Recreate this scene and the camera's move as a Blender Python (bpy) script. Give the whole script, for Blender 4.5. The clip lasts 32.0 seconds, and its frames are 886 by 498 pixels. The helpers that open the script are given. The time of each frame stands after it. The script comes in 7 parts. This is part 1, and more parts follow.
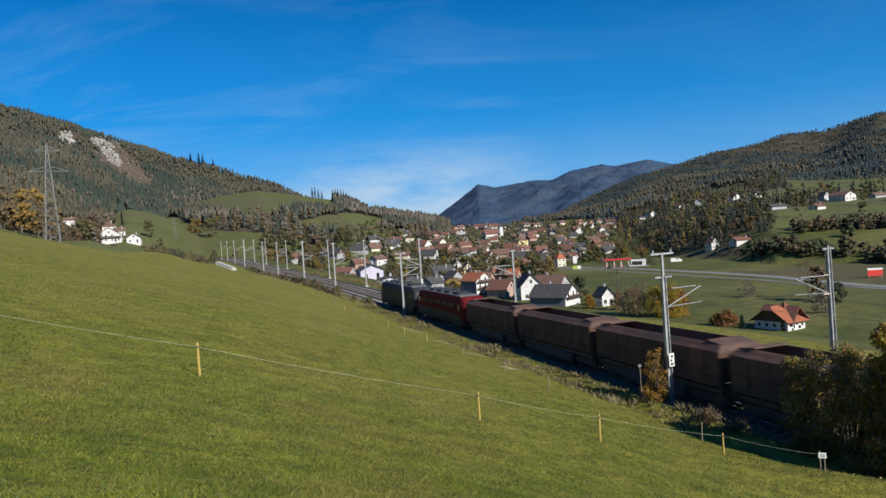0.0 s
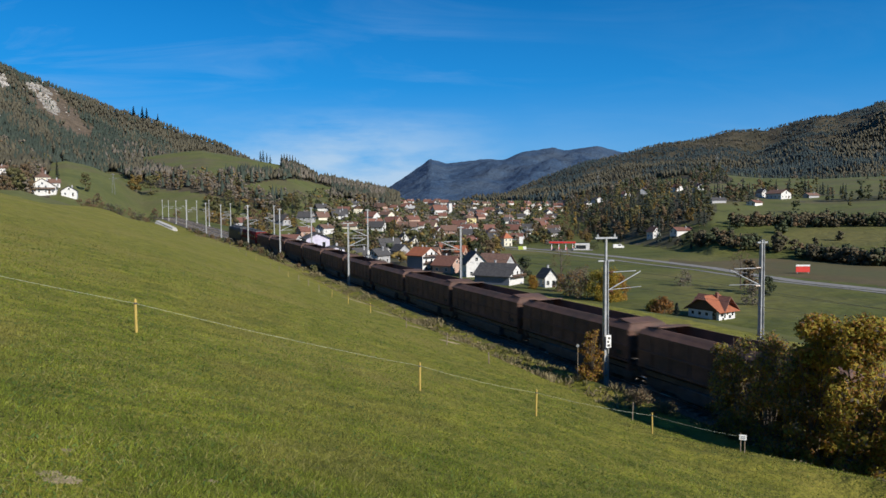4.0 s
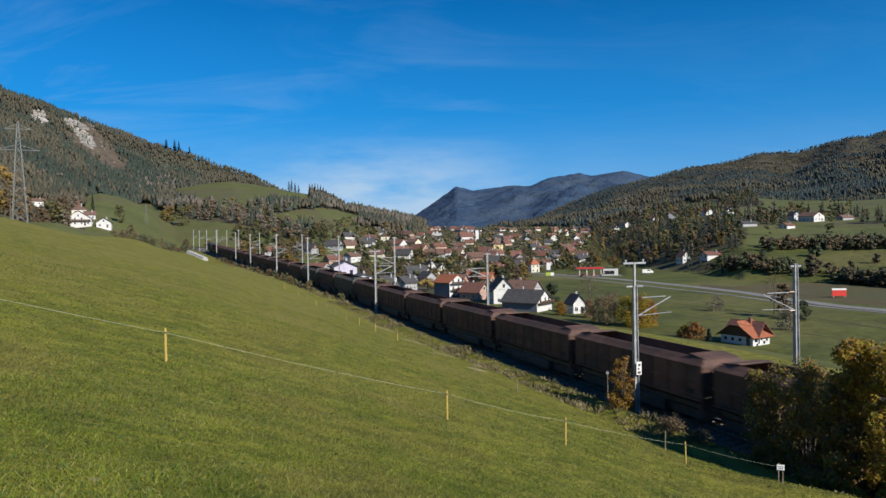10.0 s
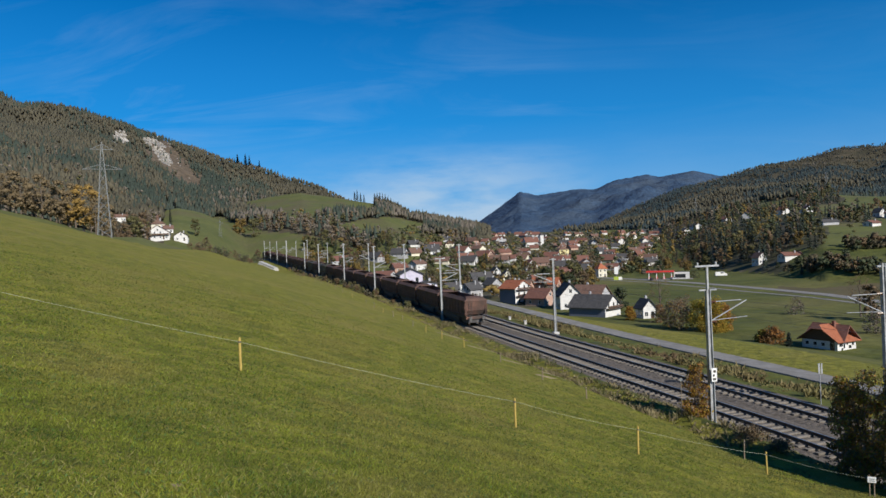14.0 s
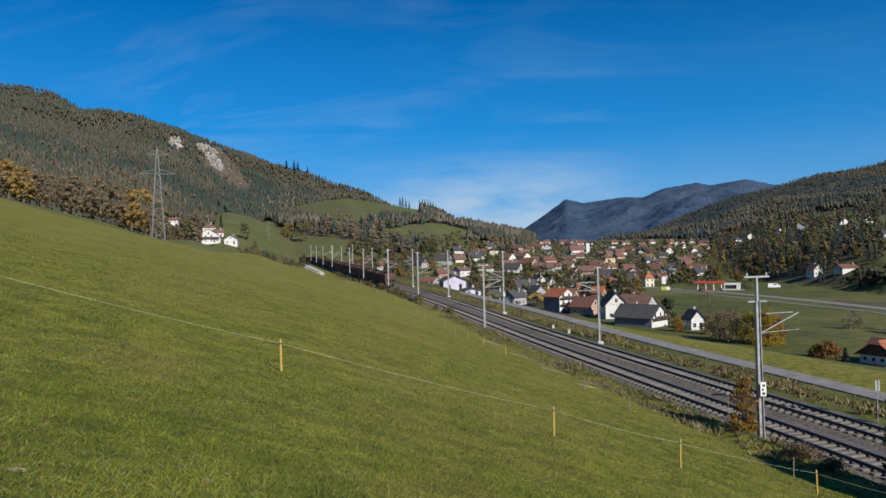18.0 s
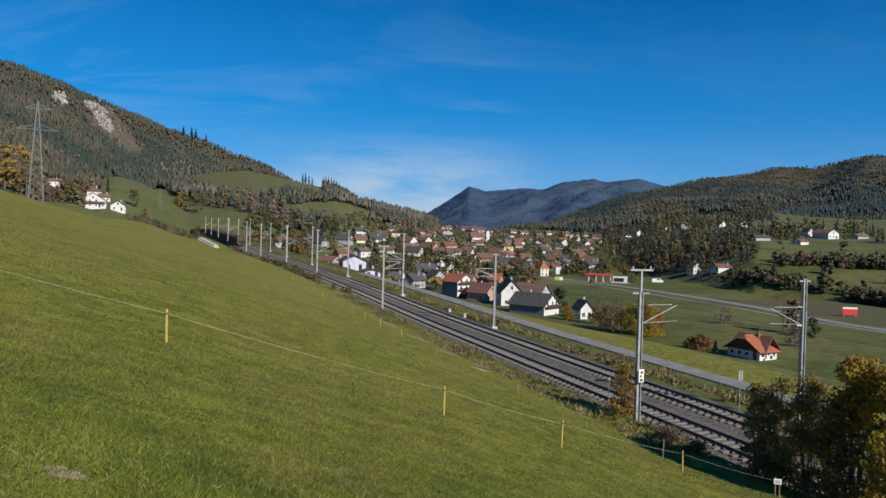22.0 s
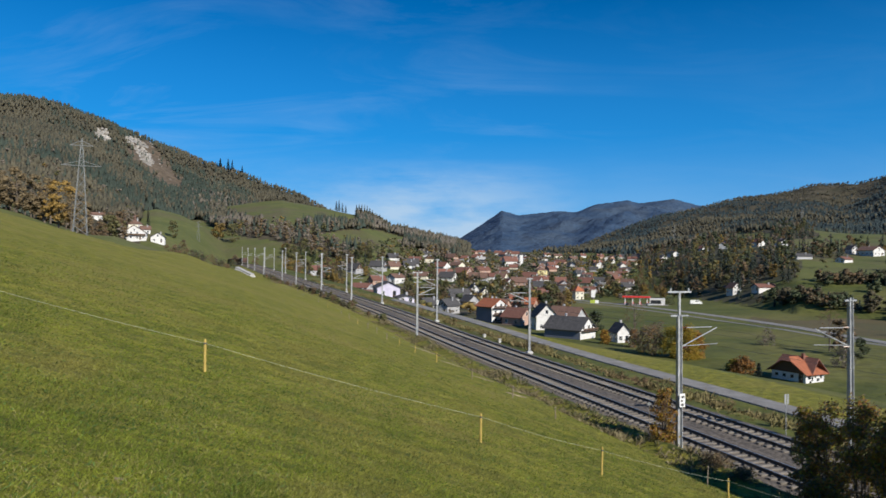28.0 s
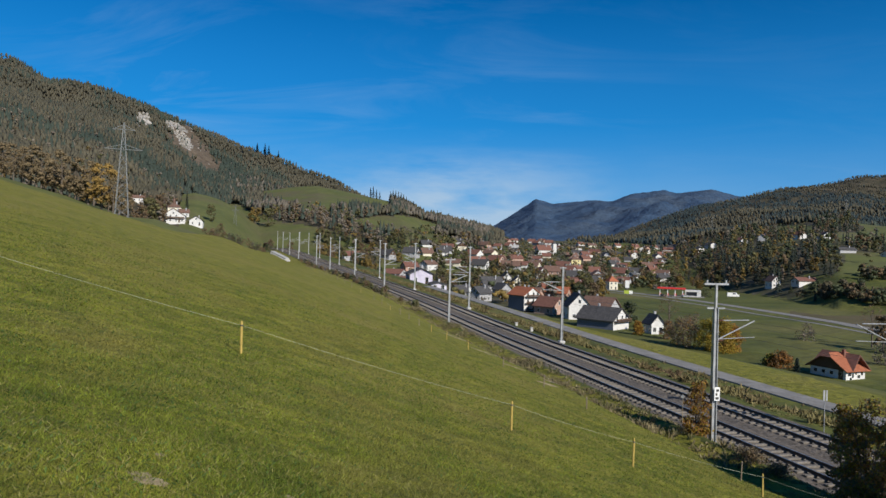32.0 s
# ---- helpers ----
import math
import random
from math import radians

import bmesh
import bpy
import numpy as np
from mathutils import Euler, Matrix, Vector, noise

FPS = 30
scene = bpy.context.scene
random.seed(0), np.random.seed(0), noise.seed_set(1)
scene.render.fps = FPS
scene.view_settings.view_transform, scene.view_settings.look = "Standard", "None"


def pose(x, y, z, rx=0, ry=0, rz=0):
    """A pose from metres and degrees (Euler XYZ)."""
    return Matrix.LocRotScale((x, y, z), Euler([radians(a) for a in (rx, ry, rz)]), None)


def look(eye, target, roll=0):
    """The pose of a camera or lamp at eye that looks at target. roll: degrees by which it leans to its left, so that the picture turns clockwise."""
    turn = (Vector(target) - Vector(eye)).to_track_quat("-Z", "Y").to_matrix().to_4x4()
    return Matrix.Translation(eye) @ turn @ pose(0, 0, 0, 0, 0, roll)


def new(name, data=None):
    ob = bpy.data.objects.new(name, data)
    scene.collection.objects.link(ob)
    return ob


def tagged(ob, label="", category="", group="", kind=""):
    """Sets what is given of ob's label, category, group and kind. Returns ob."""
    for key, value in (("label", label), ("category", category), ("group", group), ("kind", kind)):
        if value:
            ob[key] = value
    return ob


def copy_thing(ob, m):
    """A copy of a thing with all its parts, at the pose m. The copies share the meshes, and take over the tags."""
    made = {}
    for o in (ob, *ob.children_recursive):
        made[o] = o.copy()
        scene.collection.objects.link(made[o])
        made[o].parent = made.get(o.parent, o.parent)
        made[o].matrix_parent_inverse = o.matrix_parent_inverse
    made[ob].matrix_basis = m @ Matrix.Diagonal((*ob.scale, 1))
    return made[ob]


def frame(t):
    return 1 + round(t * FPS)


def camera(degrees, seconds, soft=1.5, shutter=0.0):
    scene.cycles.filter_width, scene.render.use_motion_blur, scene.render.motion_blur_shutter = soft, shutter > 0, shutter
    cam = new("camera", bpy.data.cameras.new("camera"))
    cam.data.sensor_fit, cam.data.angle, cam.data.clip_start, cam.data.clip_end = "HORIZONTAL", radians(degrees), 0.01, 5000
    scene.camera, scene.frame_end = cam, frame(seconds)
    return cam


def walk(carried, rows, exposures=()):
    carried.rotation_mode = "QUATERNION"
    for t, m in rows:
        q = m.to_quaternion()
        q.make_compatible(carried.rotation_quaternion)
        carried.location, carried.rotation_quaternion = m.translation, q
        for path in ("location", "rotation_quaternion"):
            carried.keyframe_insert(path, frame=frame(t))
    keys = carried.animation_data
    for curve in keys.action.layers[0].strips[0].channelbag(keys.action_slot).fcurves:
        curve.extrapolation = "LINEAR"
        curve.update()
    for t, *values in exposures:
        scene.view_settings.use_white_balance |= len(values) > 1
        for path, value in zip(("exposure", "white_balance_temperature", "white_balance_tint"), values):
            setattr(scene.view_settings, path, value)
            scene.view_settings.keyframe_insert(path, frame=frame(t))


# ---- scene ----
import itertools

# The camera is held by hand at one spot on the slope and sways a little; the origin is about its eye.
cam = camera(66.49, 32.0, shutter=0.45)
# seconds, sway to the right and up in metres, then tilt, lean and turn in degrees
TURNS = [
    (0, -0.045, 0.115, 89.28, 3.97, -0.46), (0.5, -0.056, 0.096, 89.41, 3.79, -0.30),
    (1, -0.050, 0.079, 89.39, 3.49, -0.04), (1.5, -0.069, 0.089, 89.64, 3.81, 0.13),
    (2, -0.078, 0.098, 90.08, 2.48, 0.28), (2.5, -0.134, 0.032, 91.09, 0.22, -2.44),
    (3, -0.154, 0.003, 87.70, -0.57, -3.59), (3.5, -0.114, 0.020, 86.98, 0.49, -4.83),
    (5.5, -0.107, 0.032, 86.87, -0.15, -4.47), (6, -0.126, 0.043, 87.41, -0.66, -4.56),
    (6.5, -0.109, 0.038, 87.87, -0.53, -4.44), (7, -0.093, 0.036, 88.22, -0.66, -4.22),
    (7.5, -0.106, 0.049, 88.60, -0.61, -3.75), (8, -0.091, 0.040, 88.89, -0.25, -3.38),
    (8.5, -0.104, 0.034, 89.05, -0.24, -3.11), (9, -0.104, 0.039, 89.10, 0.73, -3.02),
    (9.5, -0.103, 0.044, 89.19, 1.10, -2.97), (10, -0.074, 0.027, 89.27, 1.13, -2.55),
    (10.5, -0.058, 0.045, 90.32, 1.23, -2.00), (11, -0.098, 0.071, 91.03, 1.03, -1.77),
    (11.5, -0.036, -0.000, 91.28, 1.71, 0.27), (12, -0.045, 0.014, 90.17, 2.81, 1.33),
    (12.5, -0.071, 0.038, 89.93, 2.93, 2.35), (13, -0.076, 0.048, 90.09, 2.61, 2.66),
    (13.5, -0.098, 0.049, 90.34, 2.56, 2.64), (15.5, 0.041, 0.011, 87.52, 1.12, 4.35),
    (16, 0.008, -0.021, 87.27, 2.76, 0.11), (16.5, 0.055, -0.006, 90.58, 2.99, 5.68),
    (17, 0.071, 0.011, 89.85, 2.78, 6.32), (17.5, 0.059, 0.014, 90.13, 1.53, 6.55),
    (18, 0.053, 0.021, 90.67, 1.49, 6.68), (18.5, 0.057, 0.024, 91.20, 1.03, 6.82),
    (19, 0.074, 0.000, 91.79, 1.20, 6.74), (19.5, 0.100, -0.032, 92.04, 1.84, 6.23),
    (20, 0.112, -0.018, 93.94, -0.03, -1.16), (20.5, 0.052, -0.068, 89.95, -3.35, -2.81),
    (21, 0.079, -0.081, 88.53, -2.10, -2.86), (21.5, 0.057, -0.092, 88.89, -3.01, -2.49),
    (22, 0.086, -0.072, 89.19, -1.66, -1.64), (22.5, 0.068, -0.063, 89.72, -2.37, -1.61),
    (23, 0.073, -0.055, 89.97, -4.23, -2.26), (23.5, 0.073, -0.062, 90.09, -3.05, -2.31),
    (24, 0.040, -0.061, 90.23, -5.80, -3.95), (24.5, 0.079, -0.062, 90.45, -5.49, -5.01),
    (26.5, 0.076, -0.035, 91.45, -2.44, -2.99), (27, 0.072, -0.035, 91.70, -1.42, -1.62),
    (27.5, 0.081, -0.056, 91.63, -1.60, -1.12), (28, 0.086, -0.051, 91.27, -0.56, 1.18),
    (28.5, 0.089, -0.062, 89.57, -0.04, 2.72), (29, 0.046, -0.045, 89.15, -1.09, 3.48),
    (29.5, 0.048, -0.032, 88.98, -1.32, 2.96), (30, 0.039, -0.041, 89.06, -2.64, 0.76),
    (30.5, 0.064, -0.049, 89.17, -1.90, 0.69), (31, 0.066, -0.044, 90.34, -2.90, 4.05),
    (31.5, 0.072, -0.049, 90.22, -1.62, 4.14), (32, 0.062, -0.054, 90.14, -1.54, 3.96),
]
walk(cam, [(t, pose(x, 0.0, z, rx, ry, rz)) for t, x, z, rx, ry, rz in TURNS], [(0, 0.26), (9, 0.25), (13, 0.18), (16, 0.14), (24.5, 0.12), (26.5, 0.18), (28, 0.26), (30, 0.08), (32, 0.10)])

# ---------------------------------------------------------------- light
SUN_TURN, SUN_RISE = 141.0, 30.5      # clockwise from ahead, above the horizon
world = bpy.data.worlds.new("sky")
scene.world = world
world.use_nodes = True
wn, wl = world.node_tree.nodes, world.node_tree.links
wn.clear()
sky = wn.new("ShaderNodeTexSky")
sky.sky_type, sky.sun_disc = "NISHITA", False
sky.sun_elevation, sky.sun_rotation = radians(SUN_RISE), radians(SUN_TURN)
sky.altitude, sky.air_density, sky.dust_density, sky.ozone_density = 800, 1.0, 0.15, 3.0
# thin streaks of high cloud, and a low white bank over the end of the valley
coord = wn.new("ShaderNodeTexCoord")
def wnode(kind, **kw):
    n = wn.new(kind)
    for k, v in kw.items():
        n.inputs[k].default_value = v
    return n
def wmath(op, a, b=None):
    n = wn.new("ShaderNodeMath")
    n.operation = op
    for i, v in enumerate((a, b)):
        if v is None:
            continue
        if isinstance(v, (int, float)):
            n.inputs[i].default_value = v
        else:
            wl.new(v, n.inputs[i])
    return n.outputs[0]
sep = wn.new("ShaderNodeSeparateXYZ")
wl.new(coord.outputs["Generated"], sep.inputs[0])
up = wmath("MAXIMUM", sep.outputs["Z"], 0.03)
flat = wn.new("ShaderNodeCombineXYZ")
wl.new(wmath("DIVIDE", sep.outputs["X"], wmath("ADD", up, 0.25)), flat.inputs[0])
wl.new(wmath("DIVIDE", sep.outputs["Y"], wmath("ADD", up, 0.25)), flat.inputs[1])
turn = wn.new("ShaderNodeMapping")
turn.inputs["Rotation"].default_value = (0, 0, radians(28))
turn.inputs["Scale"].default_value = (1.1, 3.2, 1.0)
wl.new(flat.outputs[0], turn.inputs[0])
streak = wnode("ShaderNodeTexNoise", Scale=1.15, Detail=8.0, Roughness=0.62, Distortion=0.9)
wl.new(turn.outputs[0], streak.inputs["Vector"])
patch = wnode("ShaderNodeTexNoise", Scale=1.3, Detail=3.0, Roughness=0.5)
wl.new(flat.outputs[0], patch.inputs["Vector"])
ramp = wnode("ShaderNodeMapRange")
for k, v in (("From Min", 0.46), ("From Max", 0.80), ("To Min", 0.0), ("To Max", 0.30)):
    ramp.inputs[k].default_value = v
wl.new(streak.outputs["Fac"], ramp.inputs["Value"])
ramp2 = wnode("ShaderNodeMapRange")
for k, v in (("From Min", 0.40), ("From Max", 0.66), ("To Min", 0.15), ("To Max", 1.0)):
    ramp2.inputs[k].default_value = v
wl.new(patch.outputs["Fac"], ramp2.inputs["Value"])
side = wmath("DIVIDE", sep.outputs["X"], wmath("MAXIMUM", sep.outputs["Y"], 0.05))
thin = wnode("ShaderNodeMapRange")
for k, v in (("From Min", 0.0), ("From Max", 0.40), ("To Min", 1.0), ("To Max", 0.22)):
    thin.inputs[k].default_value = v
wl.new(side, thin.inputs["Value"])
wisps = wmath("MULTIPLY", wmath("MULTIPLY", ramp.outputs[0], ramp2.outputs[0]), thin.outputs[0])
# the bank: low elevations, broken by noise
low = wnode("ShaderNodeMapRange")
for k, v in (("From Min", 0.06), ("From Max", 0.155), ("To Min", 1.0), ("To Max", 0.0)):
    low.inputs[k].default_value = v
wl.new(sep.outputs["Z"], low.inputs["Value"])
stretch = wn.new("ShaderNodeMapping")
stretch.inputs["Scale"].default_value = (4.0, 4.0, 16.0)
wl.new(coord.outputs["Generated"], stretch.inputs[0])
puff = wnode("ShaderNodeTexNoise", Scale=1.2, Detail=7.0, Roughness=0.6)
wl.new(stretch.outputs[0], puff.inputs["Vector"])
ramp3 = wnode("ShaderNodeMapRange")
for k, v in (("From Min", 0.36), ("From Max", 0.60), ("To Min", 0.0), ("To Max", 1.0)):
    ramp3.inputs[k].default_value = v
wl.new(puff.outputs["Fac"], ramp3.inputs["Value"])
middle = wnode("ShaderNodeMapRange")
for k, v in (("From Min", 0.08), ("From Max", 0.26), ("To Min", 1.0), ("To Max", 0.10)):
    middle.inputs[k].default_value = v
wl.new(wmath("ABSOLUTE", wmath("ADD", side, 0.06)), middle.inputs["Value"])
bank = wmath("MULTIPLY", wmath("MULTIPLY", low.outputs[0], ramp3.outputs[0]), middle.outputs[0])
cloud = wmath("MINIMUM", wmath("ADD", wisps, bank), 0.85)
tone = wnode("ShaderNodeHueSaturation", Saturation=1.62, Value=0.98, Hue=0.507)
wl.new(sky.outputs[0], tone.inputs["Color"])
mixer = wn.new("ShaderNodeMix")
mixer.data_type = "RGBA"
mixer.inputs["B"].default_value = (4.4, 6.0, 7.8, 1)
wl.new(cloud, mixer.inputs["Factor"])
# clear blue down to the hills: dry autumn air
dry = wnode("ShaderNodeMapRange")
for k, v in (("From Min", 0.0), ("From Max", 0.36), ("To Min", 0.8), ("To Max", 0.0)):
    dry.inputs[k].default_value = v
wl.new(sep.outputs["Z"], dry.inputs["Value"])
clear = wn.new("ShaderNodeMix")
clear.data_type = "RGBA"
clear.inputs["B"].default_value = (0.46, 3.0, 7.6, 1)
wl.new(dry.outputs[0], clear.inputs["Factor"])
wl.new(tone.outputs[0], clear.inputs["A"])
wl.new(clear.outputs["Result"], mixer.inputs["A"])
back = wnode("ShaderNodeBackground", Strength=0.088)
wl.new(mixer.outputs["Result"], back.inputs["Color"])
wl.new(back.outputs[0], wn.new("ShaderNodeOutputWorld").inputs[0])

sun = new("sun", bpy.data.lights.new("sun", "SUN"))
sun.data.energy, sun.data.angle, sun.data.color = 5.0, radians(0.6), (1.0, 0.94, 0.84)
sun_at = Vector((math.sin(radians(SUN_TURN)) * math.cos(radians(SUN_RISE)), math.cos(radians(SUN_TURN)) * math.cos(radians(SUN_RISE)), math.sin(radians(SUN_RISE))))
sun.matrix_world = look(sun_at * 100, (0, 0, 0))

# ---------------------------------------------------------------- materials
def mat(name, dark, light, scale=4.0, rough=0.85, metal=0.0, bump=0.0, fine=0.0, spread=0.0, lo=0.35, hi=0.65, third=None, third_scale=0.1, gloss=0.3, stretch=None, through_light=0.0, fine_step=9.0):
    """A surface of two tones mixed by noise, a fine grain, a second scale of patches and a spread from piece to piece."""
    m = bpy.data.materials.new(name)
    m.use_nodes = True
    nt = m.node_tree
    n, l = nt.nodes, nt.links
    b = n["Principled BSDF"]
    b.inputs["Roughness"].default_value, b.inputs["Metallic"].default_value = rough, metal
    b.inputs["Specular IOR Level"].default_value = gloss
    tc = n.new("ShaderNodeTexCoord")
    src = tc.outputs["Object"]
    if stretch:
        mp = n.new("ShaderNodeMapping")
        mp.inputs["Scale"].default_value = stretch
        l.new(src, mp.inputs[0])
        src = mp.outputs[0]
    no = n.new("ShaderNodeTexNoise")
    no.inputs["Scale"].default_value, no.inputs["Detail"].default_value, no.inputs["Roughness"].default_value = scale, 6, 0.6
    l.new(src, no.inputs["Vector"])
    mr = n.new("ShaderNodeMapRange")
    mr.inputs["From Min"].default_value, mr.inputs["From Max"].default_value = lo, hi
    l.new(no.outputs["Fac"], mr.inputs["Value"])
    mix = n.new("ShaderNodeMix")
    mix.data_type = "RGBA"
    mix.inputs["A"].default_value, mix.inputs["B"].default_value = (*dark, 1), (*light, 1)
    l.new(mr.outputs[0], mix.inputs["Factor"])
    col = mix.outputs["Result"]
    if third:
        no3 = n.new("ShaderNodeTexNoise")
        no3.inputs["Scale"].default_value, no3.inputs["Detail"].default_value = third_scale, 4
        l.new(tc.outputs["Object"], no3.inputs["Vector"])
        mr3 = n.new("ShaderNodeMapRange")
        mr3.inputs["From Min"].default_value, mr3.inputs["From Max"].default_value = 0.48, 0.68
        l.new(no3.outputs["Fac"], mr3.inputs["Value"])
        mx = n.new("ShaderNodeMix")
        mx.data_type = "RGBA"
        mx.inputs["B"].default_value = (*third, 1)
        l.new(mr3.outputs[0], mx.inputs["Factor"])
        l.new(col, mx.inputs["A"])
        col = mx.outputs["Result"]
    if fine or spread:
        hs = n.new("ShaderNodeHueSaturation")
        l.new(col, hs.inputs["Color"])
        val = n.new("ShaderNodeMath")
        val.operation = "ADD"
        val.inputs[0].default_value = val.inputs[1].default_value = 0.5
        if fine:
            nf = n.new("ShaderNodeTexNoise")
            nf.inputs["Scale"].default_value, nf.inputs["Detail"].default_value = scale * fine_step, 3
            l.new(src, nf.inputs["Vector"])
            mf = n.new("ShaderNodeMapRange")
            mf.inputs["From Min"].default_value, mf.inputs["From Max"].default_value = 0.3, 0.7
            mf.inputs["To Min"].default_value, mf.inputs["To Max"].default_value = 0.5 - fine, 0.5 + fine
            l.new(nf.outputs["Fac"], mf.inputs["Value"])
            l.new(mf.outputs[0], val.inputs[0])
        if spread:
            oi = n.new("ShaderNodeObjectInfo")
            geo = n.new("ShaderNodeNewGeometry")
            ad = n.new("ShaderNodeMath")
            ad.operation = "ADD"
            l.new(oi.outputs["Random"], ad.inputs[0])
            l.new(geo.outputs["Random Per Island"], ad.inputs[1])
            fr = n.new("ShaderNodeMath")
            fr.operation = "FRACT"
            l.new(ad.outputs[0], fr.inputs[0])
            ms = n.new("ShaderNodeMapRange")
            ms.inputs["To Min"].default_value, ms.inputs["To Max"].default_value = 0.5 - spread, 0.5 + spread
            l.new(fr.outputs[0], ms.inputs["Value"])
            l.new(ms.outputs[0], val.inputs[1])
        l.new(val.outputs[0], hs.inputs["Value"])
        col = hs.outputs["Color"]
    l.new(col, b.inputs["Base Color"])
    if through_light:
        tl, ms_ = n.new("ShaderNodeBsdfTranslucent"), n.new("ShaderNodeMixShader")
        ms_.inputs[0].default_value = through_light
        l.new(col, tl.inputs["Color"])
        l.new(b.outputs[0], ms_.inputs[1])
        l.new(tl.outputs[0], ms_.inputs[2])
        l.new(ms_.outputs[0], n["Material Output"].inputs["Surface"])
    if bump:
        bu = n.new("ShaderNodeBump")
        bu.inputs["Strength"].default_value, bu.inputs["Distance"].default_value = bump, 0.5 / scale
        l.new(no.outputs["Fac"], bu.inputs["Height"])
        l.new(bu.outputs[0], b.inputs["Normal"])
    return m

M = {}
M["meadow"] = mat("meadow_grass", (0.118, 0.121, 0.012), (0.202, 0.188, 0.024), 0.9, 0.95, bump=0.7, fine=0.42, lo=0.41, hi=0.60, third=(0.200, 0.170, 0.034), third_scale=0.09, fine_step=42.0)
M["field"] = mat("valley_grass", (0.058, 0.070, 0.011), (0.096, 0.104, 0.020), 0.05, 0.95, fine=0.16, bump=0.3, third=(0.128, 0.118, 0.032), third_scale=0.014)
M["hillgrass"] = mat("hill_grass", (0.076, 0.090, 0.022), (0.112, 0.120, 0.033), 0.03, 0.95, fine=0.14, third=(0.105, 0.095, 0.042), third_scale=0.02)
M["forest_floor"] = mat("forest_floor", (0.044, 0.041, 0.023), (0.078, 0.064, 0.039), 0.02, 0.95, fine=0.15, bump=0.6)
M["rock"] = mat("pale_rock", (0.17, 0.155, 0.13), (0.40, 0.375, 0.34), 0.05, 0.9, fine=0.2, bump=0.8)
M["stubble"] = mat("rough_pasture", (0.080, 0.065, 0.026), (0.112, 0.088, 0.038), 0.05, 0.95, fine=0.12, third=(0.082, 0.080, 0.028), third_scale=0.02)
# the far slopes carry distance haze in their blue base colour
M["far_haze_forest"] = mat("distant_wooded_slopes", (0.022, 0.050, 0.100), (0.042, 0.074, 0.124), 0.012, 0.95, fine=0.3, bump=0.7, third=(0.052, 0.076, 0.110), third_scale=0.004)
M["garden"] = mat("village_gardens", (0.045, 0.048, 0.020), (0.085, 0.078, 0.036), 0.05, 0.95, fine=0.2, third=(0.10, 0.085, 0.058), third_scale=0.03)
M["scree"] = mat("brown_scree", (0.075, 0.056, 0.036), (0.150, 0.115, 0.080), 0.11, 0.95, fine=0.25, bump=0.6)
M["conifer"] = mat("spruce_needles", (0.030, 0.044, 0.034), (0.050, 0.064, 0.048), 0.012, 0.9, spread=0.06, fine=0.05)
M["autumn"] = mat("autumn_leaves_far", (0.064, 0.061, 0.041), (0.097, 0.086, 0.056), 0.012, 0.9, spread=0.07)
# spruces of the far hill: blue of the air's haze mixed into the needles
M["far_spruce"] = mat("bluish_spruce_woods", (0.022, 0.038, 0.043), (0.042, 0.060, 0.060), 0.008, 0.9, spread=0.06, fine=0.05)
M["bare_far"] = mat("leafless_woods_far", (0.105, 0.092, 0.072), (0.150, 0.130, 0.103), 0.012, 0.9, spread=0.06)
M["bare_twigs"] = mat("leafless_grey_twigs", (0.115, 0.097, 0.076), (0.175, 0.149, 0.117), 0.05, 0.9, spread=0.10)
M["bush_gold"] = mat("yellow_bush_leaves", (0.30, 0.200, 0.030), (0.50, 0.350, 0.062), 0.8, 0.8, spread=0.3, through_light=0.55)
M["bush_rust"] = mat("rust_brown_leaves", (0.26, 0.13, 0.04), (0.44, 0.23, 0.075), 0.8, 0.8, spread=0.3, through_light=0.55)
M["edge_gold"] = mat("golden_brown_crowns", (0.21, 0.135, 0.040), (0.33, 0.215, 0.062), 0.25, 0.85, spread=0.12, through_light=0.10)
M["edge_brown"] = mat("fading_brown_crowns", (0.135, 0.102, 0.058), (0.215, 0.162, 0.088), 0.25, 0.85, spread=0.12, through_light=0.10)
M["bush_olive"] = mat("olive_bush_leaves", (0.22, 0.20, 0.038), (0.42, 0.36, 0.065), 0.6, 0.8, spread=0.3, through_light=0.55)
M["leaf_gold"] = mat("golden_leaves", (0.200, 0.142, 0.048), (0.315, 0.222, 0.068), 0.16, 0.8, spread=0.07, through_light=0.32)
M["leaf_olive"] = mat("olive_leaves", (0.112, 0.110, 0.048), (0.184, 0.168, 0.072), 0.16, 0.8, spread=0.07, through_light=0.32)
M["leaf_brown"] = mat("russet_leaves", (0.136, 0.096, 0.055), (0.215, 0.150, 0.087), 0.16, 0.85, spread=0.07, through_light=0.32)
M["leaf_green"] = mat("dark_green_leaves", (0.060, 0.076, 0.040), (0.100, 0.118, 0.058), 0.16, 0.8, spread=0.07, through_light=0.32)
M["pale_twigs"] = mat("thin_grey_brown_twigs", (0.17, 0.135, 0.095), (0.27, 0.215, 0.15), 0.3, 0.9, spread=0.14, through_light=0.45)
M["hedge"] = mat("dark_brown_hedges", (0.068, 0.060, 0.036), (0.112, 0.094, 0.056), 0.1, 0.9, spread=0.10, through_light=0.10)
M["bark"] = mat("bark", (0.07, 0.055, 0.04), (0.17, 0.14, 0.11), 6, 0.95, bump=0.5)
M["grass_blade"] = mat("grass_blades", (0.070, 0.108, 0.012), (0.192, 0.222, 0.025), 0.8, 0.85, spread=0.65, third=(0.205, 0.178, 0.046), third_scale=0.25, through_light=0.3)
